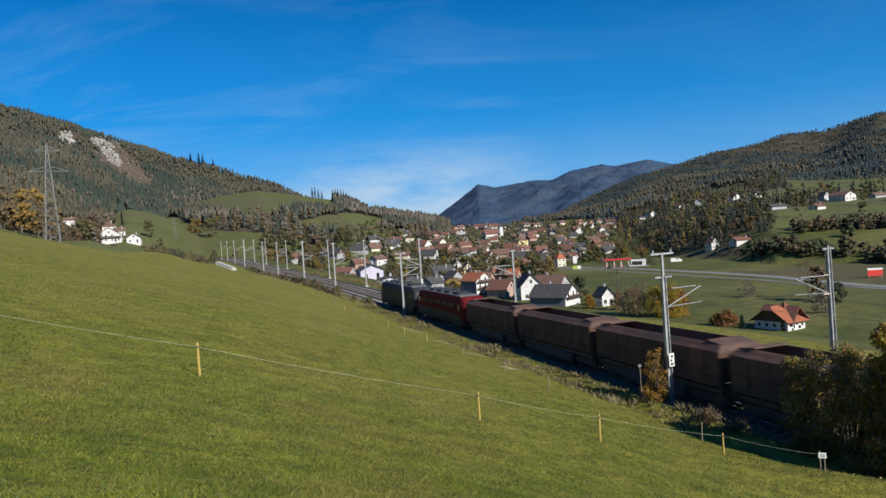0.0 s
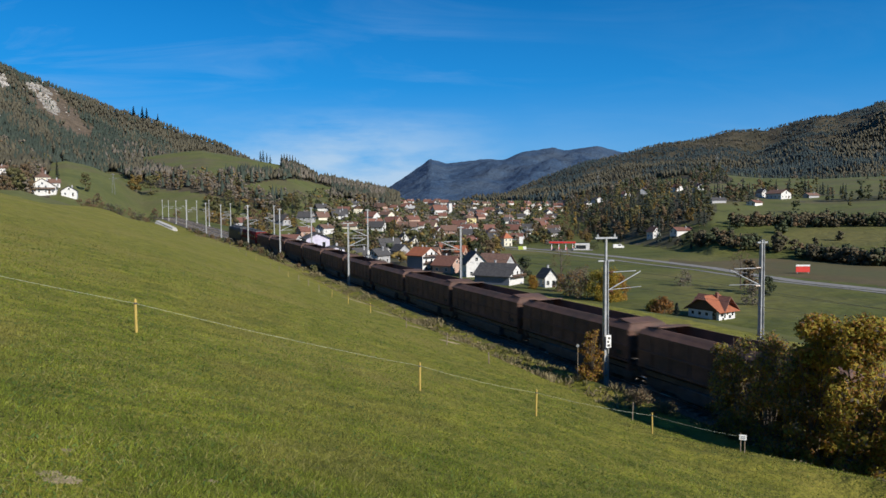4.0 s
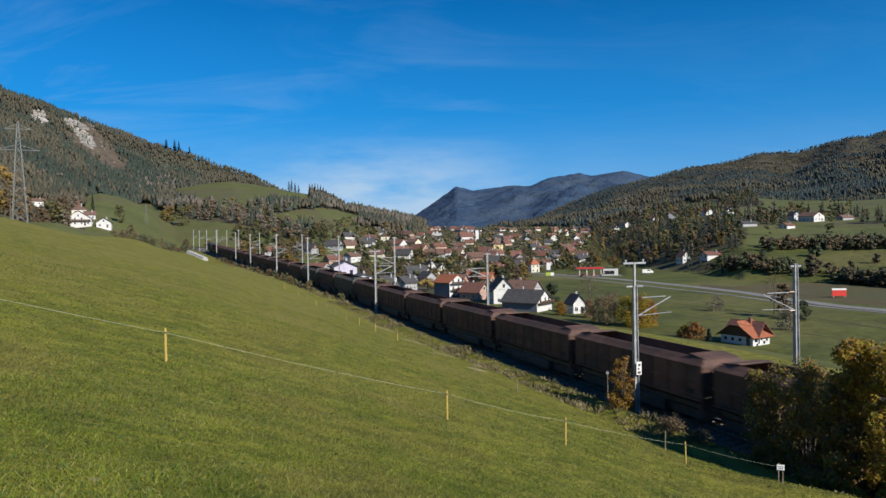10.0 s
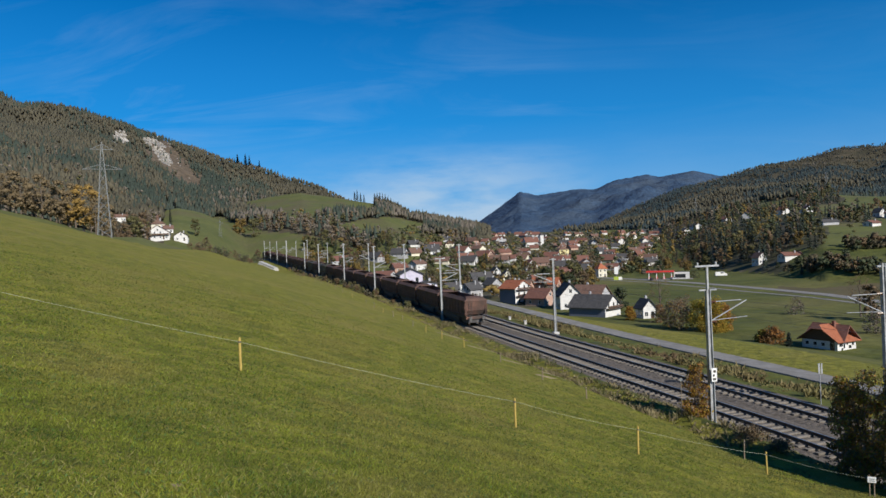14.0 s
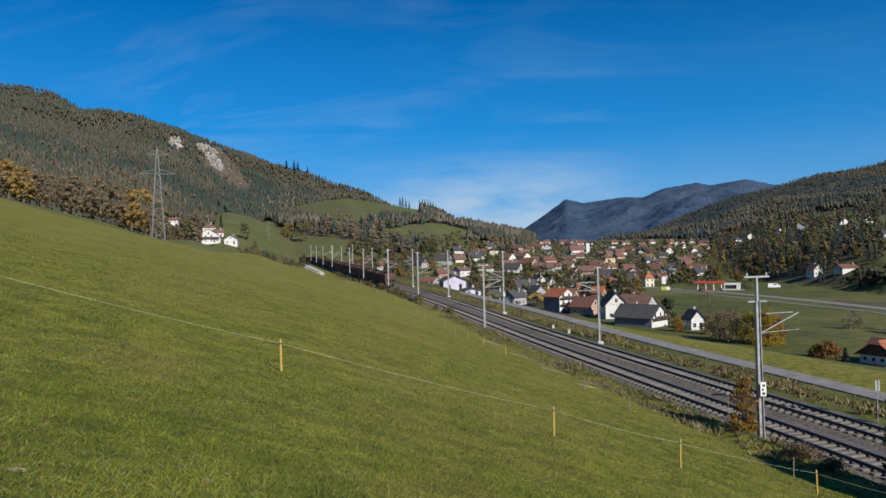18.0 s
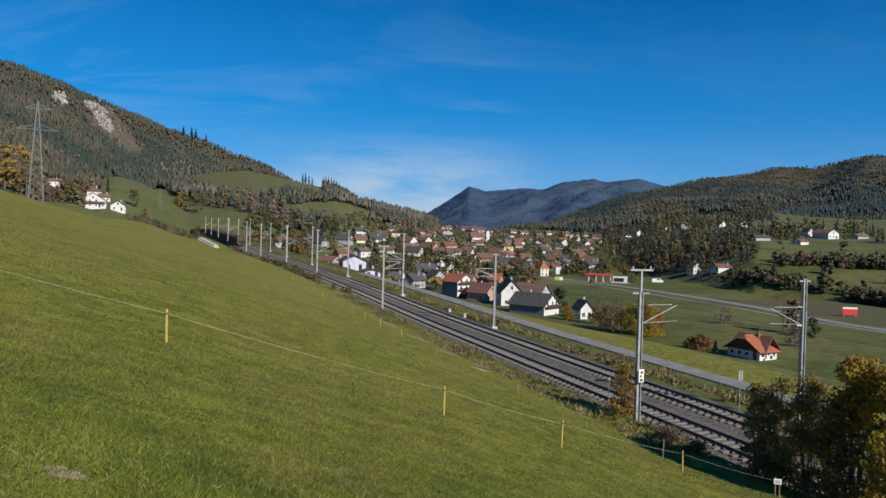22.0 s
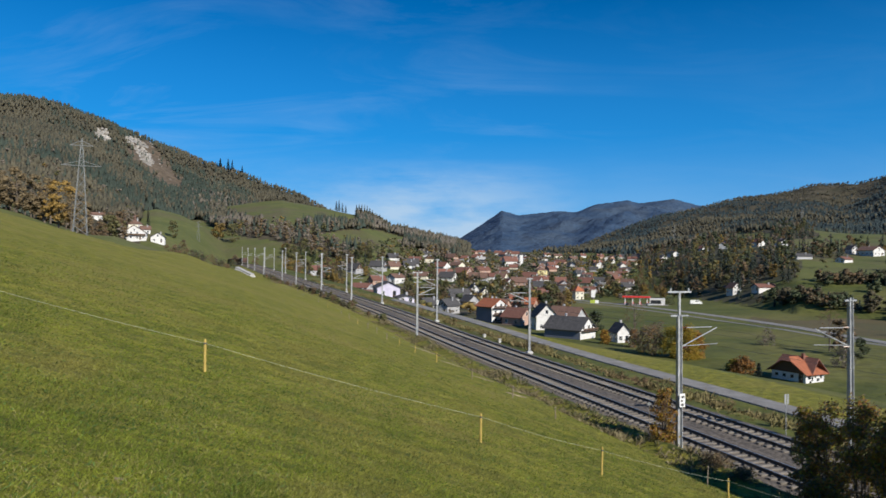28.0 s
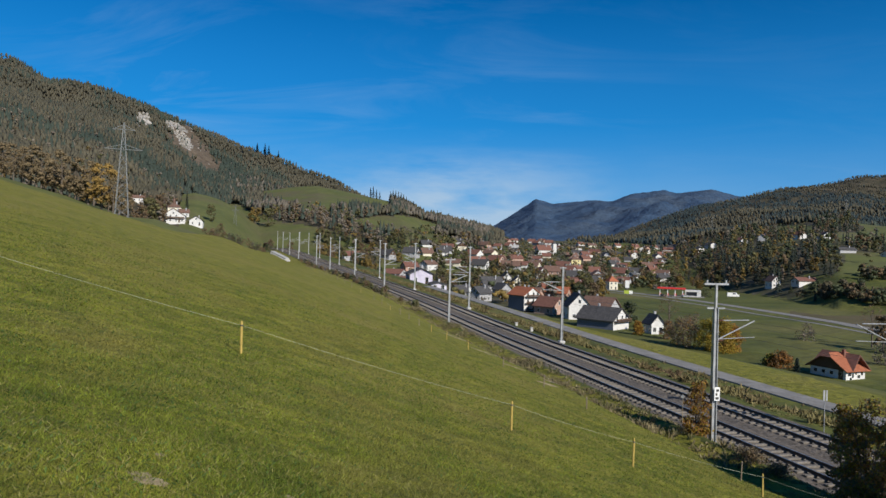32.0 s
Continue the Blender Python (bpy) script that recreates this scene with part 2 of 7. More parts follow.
M["straw"] = mat("straw_blades", (0.165, 0.155, 0.045), (0.25, 0.225, 0.078), 0.8, 0.85, spread=0.3)
M["clover"] = mat("clover_leaves", (0.055, 0.095, 0.020), (0.10, 0.16, 0.035), 0.8, 0.7, spread=0.3, through_light=0.25)
M["dry_grass"] = mat("dry_tall_grass", (0.115, 0.095, 0.048), (0.225, 0.185, 0.10), 1.5, 0.9, spread=0.3)
M["bank_growth"] = mat("olive_bank_growth", (0.105, 0.092, 0.034), (0.20, 0.170, 0.070), 0.5, 0.9, spread=0.22, third=(0.13, 0.085, 0.05), third_scale=0.12)
M["ballast"] = mat("track_ballast", (0.082, 0.068, 0.054), (0.172, 0.147, 0.122), 5, 0.95, bump=0.8, fine=0.3)
M["rail"] = mat("rusty_rail", (0.075, 0.052, 0.040), (0.12, 0.084, 0.062), 3, 0.75, 0.0)
M["rail_top"] = mat("polished_rail_head", (0.35, 0.33, 0.31), (0.5, 0.48, 0.46), 3, 0.35, 0.9)
M["sleeper"] = mat("concrete_sleeper", (0.132, 0.115, 0.096), (0.208, 0.185, 0.158), 4, 0.9, spread=0.15, fine=0.1)
M["asphalt"] = mat("worn_asphalt", (0.175, 0.166, 0.152), (0.262, 0.250, 0.232), 0.6, 0.9, fine=0.12)
M["galv"] = mat("galvanised_steel", (0.25, 0.26, 0.27), (0.44, 0.45, 0.45), 2.0, 0.55, 0.35, fine=0.08)
M["steel_dark"] = mat("dark_steel", (0.06, 0.057, 0.055), (0.12, 0.115, 0.11), 3, 0.6, 0.4)
M["pylon_steel"] = mat("dull_grey_pylon_steel", (0.14, 0.15, 0.15), (0.24, 0.25, 0.25), 2.0, 0.7, 0.1)
M["insulator"] = mat("brown_ceramic", (0.10, 0.05, 0.03), (0.16, 0.08, 0.05), 6, 0.25)
M["wire"] = mat("copper_wire", (0.10, 0.09, 0.08), (0.18, 0.16, 0.14), 3, 0.5, 0.5)
M["concrete"] = mat("grey_concrete", (0.35, 0.34, 0.32), (0.55, 0.54, 0.51), 3, 0.9, fine=0.1)
M["white_paint"] = mat("white_paint", (0.68, 0.68, 0.66), (0.82, 0.82, 0.80), 3, 0.6)
M["post"] = mat("yellow_wood_post", (0.34, 0.24, 0.06), (0.54, 0.39, 0.11), 8, 0.8, fine=0.15, stretch=(4, 4, 0.6))
M["old_wood"] = mat("weathered_wood", (0.17, 0.13, 0.09), (0.32, 0.26, 0.19), 6, 0.9, fine=0.15, stretch=(4, 4, 0.5))
M["rope"] = mat("electric_fence_cord", (0.30, 0.32, 0.22), (0.42, 0.44, 0.32), 20, 0.7)
M["wagon_brown"] = mat("oxide_brown_wagon_paint", (0.095, 0.056, 0.044), (0.165, 0.090, 0.068), 0.7, 0.8, fine=0.15, spread=0.12, third=(0.066, 0.050, 0.043), third_scale=0.5)
M["wagon_green"] = mat("faded_green_wagon_paint", (0.072, 0.078, 0.060), (0.130, 0.132, 0.104), 0.7, 0.75, fine=0.15, third=(0.12, 0.065, 0.045), third_scale=0.5)
M["ore"] = mat("wagon_inside_dust", (0.05, 0.030, 0.024), (0.115, 0.062, 0.046), 1.5, 0.95, bump=0.4)
M["loco_red"] = mat("traffic_red_loco_paint", (0.095, 0.009, 0.010), (0.145, 0.014, 0.014), 1.0, 0.75, fine=0.08, gloss=0.12)
M["loco_grey"] = mat("dark_grey_loco_paint", (0.020, 0.021, 0.024), (0.042, 0.044, 0.048), 1.0, 0.6, fine=0.08)
M["loco_light"] = mat("light_grey_roof_paint", (0.10, 0.10, 0.105), (0.18, 0.18, 0.18), 1.0, 0.6, fine=0.1)
M["glass_dark"] = mat("dark_window_glass", (0.015, 0.018, 0.022), (0.03, 0.034, 0.04), 1.0, 0.12, gloss=0.6)
M["lamp"] = mat("headlamp_glass", (0.7, 0.7, 0.65), (0.85, 0.85, 0.8), 1.0, 0.2)
for key, a, b in (("wall_white", (0.54, 0.53, 0.51), (0.67, 0.66, 0.64)), ("wall_cream", (0.58, 0.54, 0.42), (0.70, 0.66, 0.54)), ("wall_yellow", (0.60, 0.51, 0.24), (0.70, 0.61, 0.32)), ("wall_lilac", (0.46, 0.43, 0.54), (0.56, 0.53, 0.63)), ("wall_grey", (0.30, 0.30, 0.31), (0.42, 0.42, 0.43)), ("wall_pink", (0.36, 0.235, 0.185), (0.47, 0.32, 0.25))):
    M[key] = mat(key + "_render", a, b, 0.8, 0.9, fine=0.05)
for key, a, b in (("roof_red", (0.135, 0.064, 0.048), (0.215, 0.102, 0.076)), ("roof_orange", (0.27, 0.088, 0.045), (0.39, 0.138, 0.07)), ("roof_brown", (0.11, 0.065, 0.05), (0.20, 0.12, 0.09)), ("roof_grey", (0.045, 0.044, 0.046), (0.086, 0.083, 0.083))):
    M[key] = mat(key + "_tiles", a, b, 1.5, 0.85, fine=0.15, spread=0.08)
M["wood_dark"] = mat("dark_brown_boards", (0.06, 0.036, 0.022), (0.13, 0.08, 0.05), 3, 0.85, fine=0.15, stretch=(6, 6, 0.5))
M["blue_grey_sides"] = mat("blue_grey_boards", (0.10, 0.115, 0.15), (0.17, 0.19, 0.24), 3, 0.85, fine=0.12, stretch=(6, 6, 0.5))
M["red_sign"] = mat("red_panel_paint", (0.55, 0.035, 0.03), (0.66, 0.06, 0.045), 2, 0.5)
M["green_sign"] = mat("yellow_green_panel_paint", (0.34, 0.42, 0.05), (0.42, 0.50, 0.08), 2, 0.5)
M["soil"] = mat("bare_earth", (0.22, 0.175, 0.10), (0.38, 0.30, 0.18), 3, 0.95, bump=0.6, fine=0.2)

# ---------------------------------------------------------------- lay of the land
C, S = 0.952, 0.305            # the railway runs from the near right to the far left
def across_along(x, y):
    return C * x + S * y, -S * x + C * y
def bend(v):
    """How far the line has swung to the left at v metres along."""
    d = np.clip(v - 75, 0, 65)
    return -(0.0006 * d * d + 0.078 * np.maximum(v - 140, 0))
def rail_z(v):
    d = np.clip(v - 70, 0, 35)
    return -10 + 0.0004 * d * d + 0.028 * np.clip(v - 105, 0, 295)
def at_track(n, v):
    """World x, y for a distance n from the slope side and v along the line (n follows the curve)."""
    n = n + bend(v)
    return C * n - S * v, S * n + C * v
def smooth(a, b, t):
    k = np.clip((t - a) / (b - a), 0, 1)
    return k * k * (3 - 2 * k)
def wob(x, y, s, seed=0.0):
    """Cheap rolling noise."""
    x, y = x / s + seed, y / s - seed * 1.7
    return (np.sin(x + 1.3 * np.sin(y * 0.9 + seed)) + np.sin(1.7 * y + 1.1 * np.sin(x * 1.3)) + 0.5 * np.sin(2.9 * x - 2.3 * y + 2 * np.sin(y * 0.7)) + 0.35 * np.sin(5.3 * y + 4.7 * x + np.sin(3 * x))) / 2.85
def ridge(a, crest, knots):
    ks, vs = zip(*knots)
    return np.interp(a, ks, vs)
LEFT = [(-3.0, 0.16), (-1.2, 0.29), (-0.83, 0.288), (-0.74, 0.270), (-0.685, 0.245), (-0.59, 0.230), (-0.516, 0.205), (-0.424, 0.162), (-0.38, 0.144), (-0.326, 0.125), (-0.28, 0.110), (-0.23, 0.096), (-0.18, 0.07), (-0.1, 0.03), (0.0, -0.02), (3, -0.02)]
KNOLL = [(-0.55, -0.03), (-0.45, 0.05), (-0.40, 0.074), (-0.33, 0.083), (-0.26, 0.090), (-0.197, 0.082), (-0.132, 0.070), (-0.10, 0.052), (-0.06, 0.043), (0.0, 0.030), (0.05, 0.012), (0.12, -0.01)]
RISE = [(-0.62, 0.0), (-0.55, 0.06), (-0.50, 0.072), (-0.45, 0.078), (-0.41, 0.068), (-0.38, 0.055), (-0.35, 0.035), (-0.32, 0.0), (-0.28, -0.06)]
FAR = [(-0.3, 0.02), (-0.1, 0.02), (0.0, 0.036), (0.03, 0.055), (0.066, 0.080), (0.091, 0.073), (0.149, 0.080), (0.175, 0.078), (0.204, 0.090), (0.251, 0.097), (0.268, 0.092), (0.319, 0.099), (0.354, 0.090), (0.5, 0.07), (3, 0.05)]
RIGHT = [(0.12, 0.0), (0.22, 0.045), (0.30, 0.075), (0.36, 0.088), (0.433, 0.100), (0.521, 0.116), (0.583, 0.122), (0.646, 0.134), (0.70, 0.144), (0.762, 0.162), (1.0, 0.19), (3, 0.15)]
SPUR = [(0.03, -0.01), (0.10, 0.012), (0.132, 0.020), (0.20, 0.026), (0.276, 0.032), (0.336, 0.040), (0.405, 0.050), (0.492, 0.058), (0.579, 0.050), (0.668, 0.048), (0.75, 0.052), (1.2, 0.06), (3, 0.05)]
def hill(a, y, foot, crest, knots, base, shape=1.0):
    """A ridge whose crest stands at depth crest with the given rise, sloping down to foot in front and gently behind."""
    top = ridge(a, crest, knots) * crest
    k = np.clip((y - foot) / (crest - foot), 0, 1)
    front = base + (top - base) * np.power(k, shape)
    behind = top - np.maximum(y - crest, 0) * 0.12
    return np.where(y < crest, front, behind)
def land(x, y):
    """Height of the ground and the kind of cover: 0 meadow, 1 valley grass, 2 hill grass, 3 forest floor, 4 rock, 5 stubble, 6 gardens, 7 scree, 8 open wood."""
    x, y = np.asarray(x, float), np.asarray(y, float)
    n0, v = across_along(x, y)
    n = n0 - bend(v)
    zr = rail_z(v)
    r = np.hypot(x, y)
    yy = np.maximum(y, 1.0)
    a = np.clip(x / yy, -3, 3)
    a = np.where(y < 1, np.sign(x) * 3, a)
    # slope on which the camera stands
    up = np.where(n > 0, -0.335 * n, -0.29 * n)
    zm = -2.9 + up + (zr + 10) * np.clip(n / 19, 0, 1) + 1.25 * np.exp(-(r / 9) ** 2)
    zm = zm - 0.0013 * np.clip(v - 290, 0, 150) ** 2 * (n < 12) - 4.9 * np.exp(-((n + 60) / 22) ** 2 - ((v - 290) / 70) ** 2) + 3.4 * np.exp(-((n + 7) / 12) ** 2) * smooth(150, 260, v)
    zm = zm + 0.64 * np.exp(-((n - 18.6) / 2.2) ** 2 - ((v - 16.4) / 3.6) ** 2)
    zm = zm + 0.10 * wob(x, y, 6.0) * smooth(3, 12, r) + 0.35 * wob(x, y, 31.0, 2.0) * smooth(20, 60, r)
    # railway bench, bank, road, falling field, valley floor
    bench = zr - 0.75
    road = zr - 2.1
    floor = -22 + 0.075 * np.clip(v - 430, 0, 560) + 0.3 * wob(x, y, 40) * smooth(14, 34, np.abs(n0 - np.interp(v, (150, 200, 300), (178, 189, 200))))
    zv = bench + (road - bench) * smooth(34.5, 39.5, n)
    drop = smooth(60, 120, v)
    zv = zv + (floor - road) * smooth(47 - 2.2 * drop, 108 - 36 * drop, n)
    z = np.where(n < 24.6, zm + (zr - 0.28 - zm) * smooth(19.5, 22.6, n) - 0.6 * smooth(23.0, 24.4, n) + 0.65 * np.exp(-((n - 22.2) / 1.2) ** 2), zv)
    # the slope's foot bulges out below the large bushes
    z = z + np.clip((19.0 - v) * 0.25, 0, 1.6) * np.exp(-((n - 20.7) / 1.5) ** 2) * (v > -30)
    # beyond the near crest on the left: fields that rise to the hills
    far_left = np.interp(n, (-150, -118, -90, -77, -67, -55, -38, -12, 12), (39, 32, 24, 20.5, 16.5, 12.0, 11.2, 2.5, -2.5)) + 0.3 * wob(x, y, 70)
    z = np.where((n < 18) & (v > 285), far_left * smooth(290, 345, v) + z * (1 - smooth(290, 345, v)), z)
    z = np.where((n < 40) & (n > 12) & (v > 200), zr - 0.75 - 1.5 * smooth(34.5, 39.5, n), z)
    kind = np.where(n < 22, 0, 1)
    kind = np.where((n > 45.5) & (n < 57 + 2.5 * wob(x, y, 17, 3.0)) & (v < 150), 0, kind)
    kind = np.where((v > 315) & (n < 18), 2, kind)
    kind = np.where((n0 > 191) & (n0 < 260) & (a > 0.43 + 0.0022 * (n0 - 191) * (n0 > 215)), 5, kind)
    kind = np.where((n > 96) & (v > 225) & (a < 0.17), 6, kind)
    # hills
    rough = wob(x, y, 120, 5.0) * 0.05 + wob(x, y, 47, 1.0) * 0.022
    for foot, crest, knots, base, shape, code in (
            (np.interp(a, (-3, -0.85, -0.6, -0.45, -0.2), (250, 300, 430, 620, 900)), 1500, LEFT, np.interp(a, (-0.4, -0.15), (8, -40)), 0.95, 3),
            (395, 620, RISE, np.interp(a, (-0.46, -0.40, -0.33), (9, 0, -30)), 0.9, 2),
            (430, 1050, KNOLL, -24, 0.75, 2),
            (np.interp(a, (0.1, 0.4, 0.8, 3), (1100, 900, 700, 600)), 2100, RIGHT, -24, 1.0, 3),
            (np.interp(a, (0.1, 0.25, 0.35, 0.5, 0.8, 3), (1000, 720, 460, 320, 255, 200)), np.interp(a, (0.1, 0.3, 0.5, 0.8), (1500, 1150, 900, 760)), SPUR, -22, 0.8, 3)):
        zh = hill(a, yy, foot, crest, knots, base, shape)
        k = np.clip((yy - foot) / (crest - foot), 0, 1)
        gully = (0.26 * wob(x, y * 0.55, 105, 8.0) + 0.10 * wob(x, y * 0.7, 48, 3.0)) * 4 * k * (1 - k) * (0.15 if code == 2 else np.where(a < 0, 0.32, 0.8))
        zh = zh * (1 + (rough * smooth(0, 0.15, (yy - foot) / 1500) + gully) * np.where(zh > 0, 1, 0))
        take = (zh > z) & (yy > foot) & (y > 1)
        kind = np.where(take, code, kind)
        z = np.where(take, zh, z)
    e = z / yy
    # open meadows on the knoll and the rise; brown woods between them
    ew = e + 0.0025 * wob(x, y, 60, 4.0) + 0.0015 * wob(x, y, 19, 1.0)
    low_field = (ew < np.interp(a, (-0.62, -0.489, -0.418, -0.396, -0.33, -0.273, -0.19), (0.06, 0.077, 0.076, 0.064, 0.041, 0.033, 0.015))) & (a < -0.185)
    high = (ew > np.interp(a, (-0.34, -0.307, -0.274, -0.225, -0.15), (0.068, 0.057, 0.053, 0.055, 0.056))) & (a > -0.345) & (a < -0.15)
    second = (ew > np.interp(a, (-0.205, -0.174, -0.125, -0.083, -0.07), (0.036, 0.026, 0.022, 0.022, 0.032))) & (ew < np.interp(a, (-0.205, -0.189, -0.158, -0.125, -0.07), (0.041, 0.047, 0.050, 0.051, 0.040))) & (a > -0.205) & (a < -0.07)
    third = (ew > 0.000) & (ew < np.interp(a, (-0.15, -0.124, -0.075, -0.04), (0.014, 0.022, 0.023, 0.013))) & (a > -0.15) & (a < -0.04)
    kind = np.where((kind == 2) & (yy > 395) & (a > -0.62) & (a < 0.02) & (e > -0.01) & ~(low_field | high | second | third), 3, kind)
    kind = np.where((kind == 3) & (a > -0.25) & (a < 0.2) & (yy < 900) & (e < 0.006), 1, kind)
    kind = np.where((kind == 2) & (yy > 385) & (yy < 640) & (a < -0.475 + 0.02 * wob(x, y, 40)), 3, kind)
    # open fields on the right-hand spur
    spur = (kind == 3) & (a > 0.05) & (yy < np.interp(a, (0.1, 0.3, 0.5, 0.8), (1500, 1150, 900, 760)) + 40)
    edge = 0.03 * wob(x, y, 90, 7.0)
    upper = (a > 0.52 + edge) & (e > 0.024) & (e < 0.075)
    lower = (a > 0.50 + edge) & (e > -0.019) & (e < 0.013)
    bank = (a > 0.2) & (a < 0.46) & (e > 0.036) & (e < 0.050) & (wob(x, y, 60, 2.0) > -0.2)
    kind = np.where(spur & (yy < 720), 8, kind)
    kind = np.where(spur & (upper | lower | bank), 2, kind)
    kind = np.where(spur & (e < -0.02) & (a > 0.45), 1, kind)
    kind = np.where((kind == 8) & (a > 0.05) & (wob(x, y, 38, 5.0) > 0.35), 2, kind)
    # pale cliffs and a scree on the left mountain
    scree = (yy > 500) & (np.abs(a + 0.489 - (0.185 - e) * 0.85) < 0.023 + 0.010 * wob(x, y, 30)) & (e > 0.105) & (e < 0.180)
    kind = np.where((kind == 3) & scree & (a < -0.3), 7, kind)
    cliff = (yy > 500) & (((np.abs(a + 0.534) < 0.012 + 0.004 * wob(x, y, 14)) & (np.abs(e - 0.187) < 0.010 + 0.004 * wob(x, y, 11))) | ((np.abs(a + 0.488 - (0.185 - e) * 0.62) < 0.010 + 0.008 * wob(x, y, 21)) & (e > 0.145) & (e < 0.186) & (wob(x, y, 9, 3.0) > -0.35)))
    kind = np.where(((kind == 3) | (kind == 7)) & cliff & (a < -0.3), 4, kind)
    return z, kind
def ground(x, y):
    return float(land(np.array([x]), np.array([y]))[0][0])

def mesh_from(name, verts, faces, mats, index=None, smooth_shade=True):
    me = bpy.data.meshes.new(name)
    me.vertices.add(len(verts))
    me.vertices.foreach_set("co", np.asarray(verts, np.float32).ravel())
    faces = np.asarray(faces, np.int32)
    k = faces.shape[1]
    me.loops.add(faces.size)
    me.loops.foreach_set("vertex_index", faces.ravel())
    me.polygons.add(len(faces))
    me.polygons.foreach_set("loop_start", np.arange(0, faces.size, k, dtype=np.int32))
    me.polygons.foreach_set("loop_total", np.full(len(faces), k, np.int32))
    for m in mats:
        me.materials.append(m)
    if index is not None:
        me.polygons.foreach_set("material_index", np.asarray(index, np.int32))
    me.polygons.foreach_set("use_smooth", np.full(len(faces), smooth_shade))
    me.update(calc_edges=True)
    return me

def build_ground():
    front = np.radians(np.arange(-46, 46.01, 0.22))
    rear = np.radians(np.arange(48, 312, 3.0))
    az = np.concatenate([front, rear])
    rad = np.concatenate([[0.0], np.geomspace(0.6, 4.0, 10), np.geomspace(4.07, 620, 285), np.geomspace(632, 4700, 95)])
    R, A = np.meshgrid(rad, az, indexing="ij")
    x, y = R * np.sin(A), R * np.cos(A)
    z, _ = land(x, y)
    verts = np.stack([x, y, z], -1).reshape(-1, 3)
    nr, na = len(rad), len(az)
    i, j = np.meshgrid(np.arange(nr - 1), np.arange(na), indexing="ij")
    k = (j + 1) % na
    faces = np.stack([i * na + j, i * na + k, (i + 1) * na + k, (i + 1) * na + j], -1).reshape(-1, 4)
    cx, cy = x.ravel()[faces].mean(1), y.ravel()[faces].mean(1)
    _, kind = land(cx, cy)
    me = mesh_from("ground", verts, faces, [M["meadow"], M["field"], M["hillgrass"], M["forest_floor"], M["rock"], M["stubble"], M["garden"], M["scree"], M["garden"]], kind)
    return tagged(new("ground", me), "autumn meadow slope, valley floor and wooded hills", "ground", kind="structure")
build_ground()
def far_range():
    """The range that closes the valley, far behind everything else; haze is put into its blue."""
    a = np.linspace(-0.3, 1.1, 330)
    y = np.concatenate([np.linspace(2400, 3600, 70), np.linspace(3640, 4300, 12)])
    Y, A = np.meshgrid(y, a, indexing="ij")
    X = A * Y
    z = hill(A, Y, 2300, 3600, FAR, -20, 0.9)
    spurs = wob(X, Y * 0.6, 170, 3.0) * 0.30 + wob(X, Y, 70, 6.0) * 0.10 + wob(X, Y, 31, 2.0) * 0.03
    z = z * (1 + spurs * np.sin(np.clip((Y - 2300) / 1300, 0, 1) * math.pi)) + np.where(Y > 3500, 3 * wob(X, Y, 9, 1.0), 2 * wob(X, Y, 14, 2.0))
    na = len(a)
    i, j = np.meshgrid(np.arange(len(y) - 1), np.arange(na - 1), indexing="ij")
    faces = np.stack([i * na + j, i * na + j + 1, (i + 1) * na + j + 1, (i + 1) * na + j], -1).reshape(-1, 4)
    ob = new("far_mountains", mesh_from("far_mountains", np.stack([X, Y, z], -1).reshape(-1, 3), faces, [M["far_haze_forest"]]))
    tagged(ob, "wooded mountain range coloured haze blue at the valley's end", "mountains", kind="structure")
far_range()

# ---------------------------------------------------------------- building helpers
def part(name, bm, material, parent=None, label=""):
    """Link a bmesh as one mesh object, under a thing or under a part."""
    me = bpy.data.meshes.new(name)
    bm.to_mesh(me)
    bm.free()
    for m in (material if isinstance(material, (list, tuple)) else [material]):
        me.materials.append(m)
    ob = new(name, me)
    ob.parent = parent
    if label:
        ob["label"] = label
    return ob
def again(ob, parent, m, name=None):
    """Another object on the same mesh."""
    o = new(name or ob.name.split(".")[0], ob.data)
    o.parent = parent
    o.matrix_basis = m
    return o
def thing(name, label, category, m=None, group=""):
    ob = tagged(new(name), label, category, group)
    ob.empty_display_size = 0.2
    if m is not None:
        ob.matrix_basis = m
    return ob
def box(bm, x0, x1, y0, y1, z0, z1, bevel=0.0, m=None):
    r = bmesh.ops.create_cube(bm, size=1, matrix=Matrix.LocRotScale(((x0 + x1) / 2, (y0 + y1) / 2, (z0 + z1) / 2), None, (abs(x1 - x0), abs(y1 - y0), abs(z1 - z0))))
    vs = r["verts"]
    if bevel:
        es = list({e for v in vs for e in v.link_edges})
        vs = [v for v in bmesh.ops.bevel(bm, geom=es, offset=bevel, segments=1, affect="EDGES")["verts"]]
    if m is not None:
        bmesh.ops.transform(bm, matrix=m, verts=vs)
    return vs
def rod(bm, p, q, r, sides=6, r2=None):
    p, q = Vector(p), Vector(q)
    d = q - p
    m = Matrix.Translation((p + q) / 2) @ d.to_track_quat("Z", "Y").to_matrix().to_4x4()
    bmesh.ops.create_cone(bm, cap_ends=True, segments=sides, radius1=r, radius2=r if r2 is None else r2, depth=d.length, matrix=m)
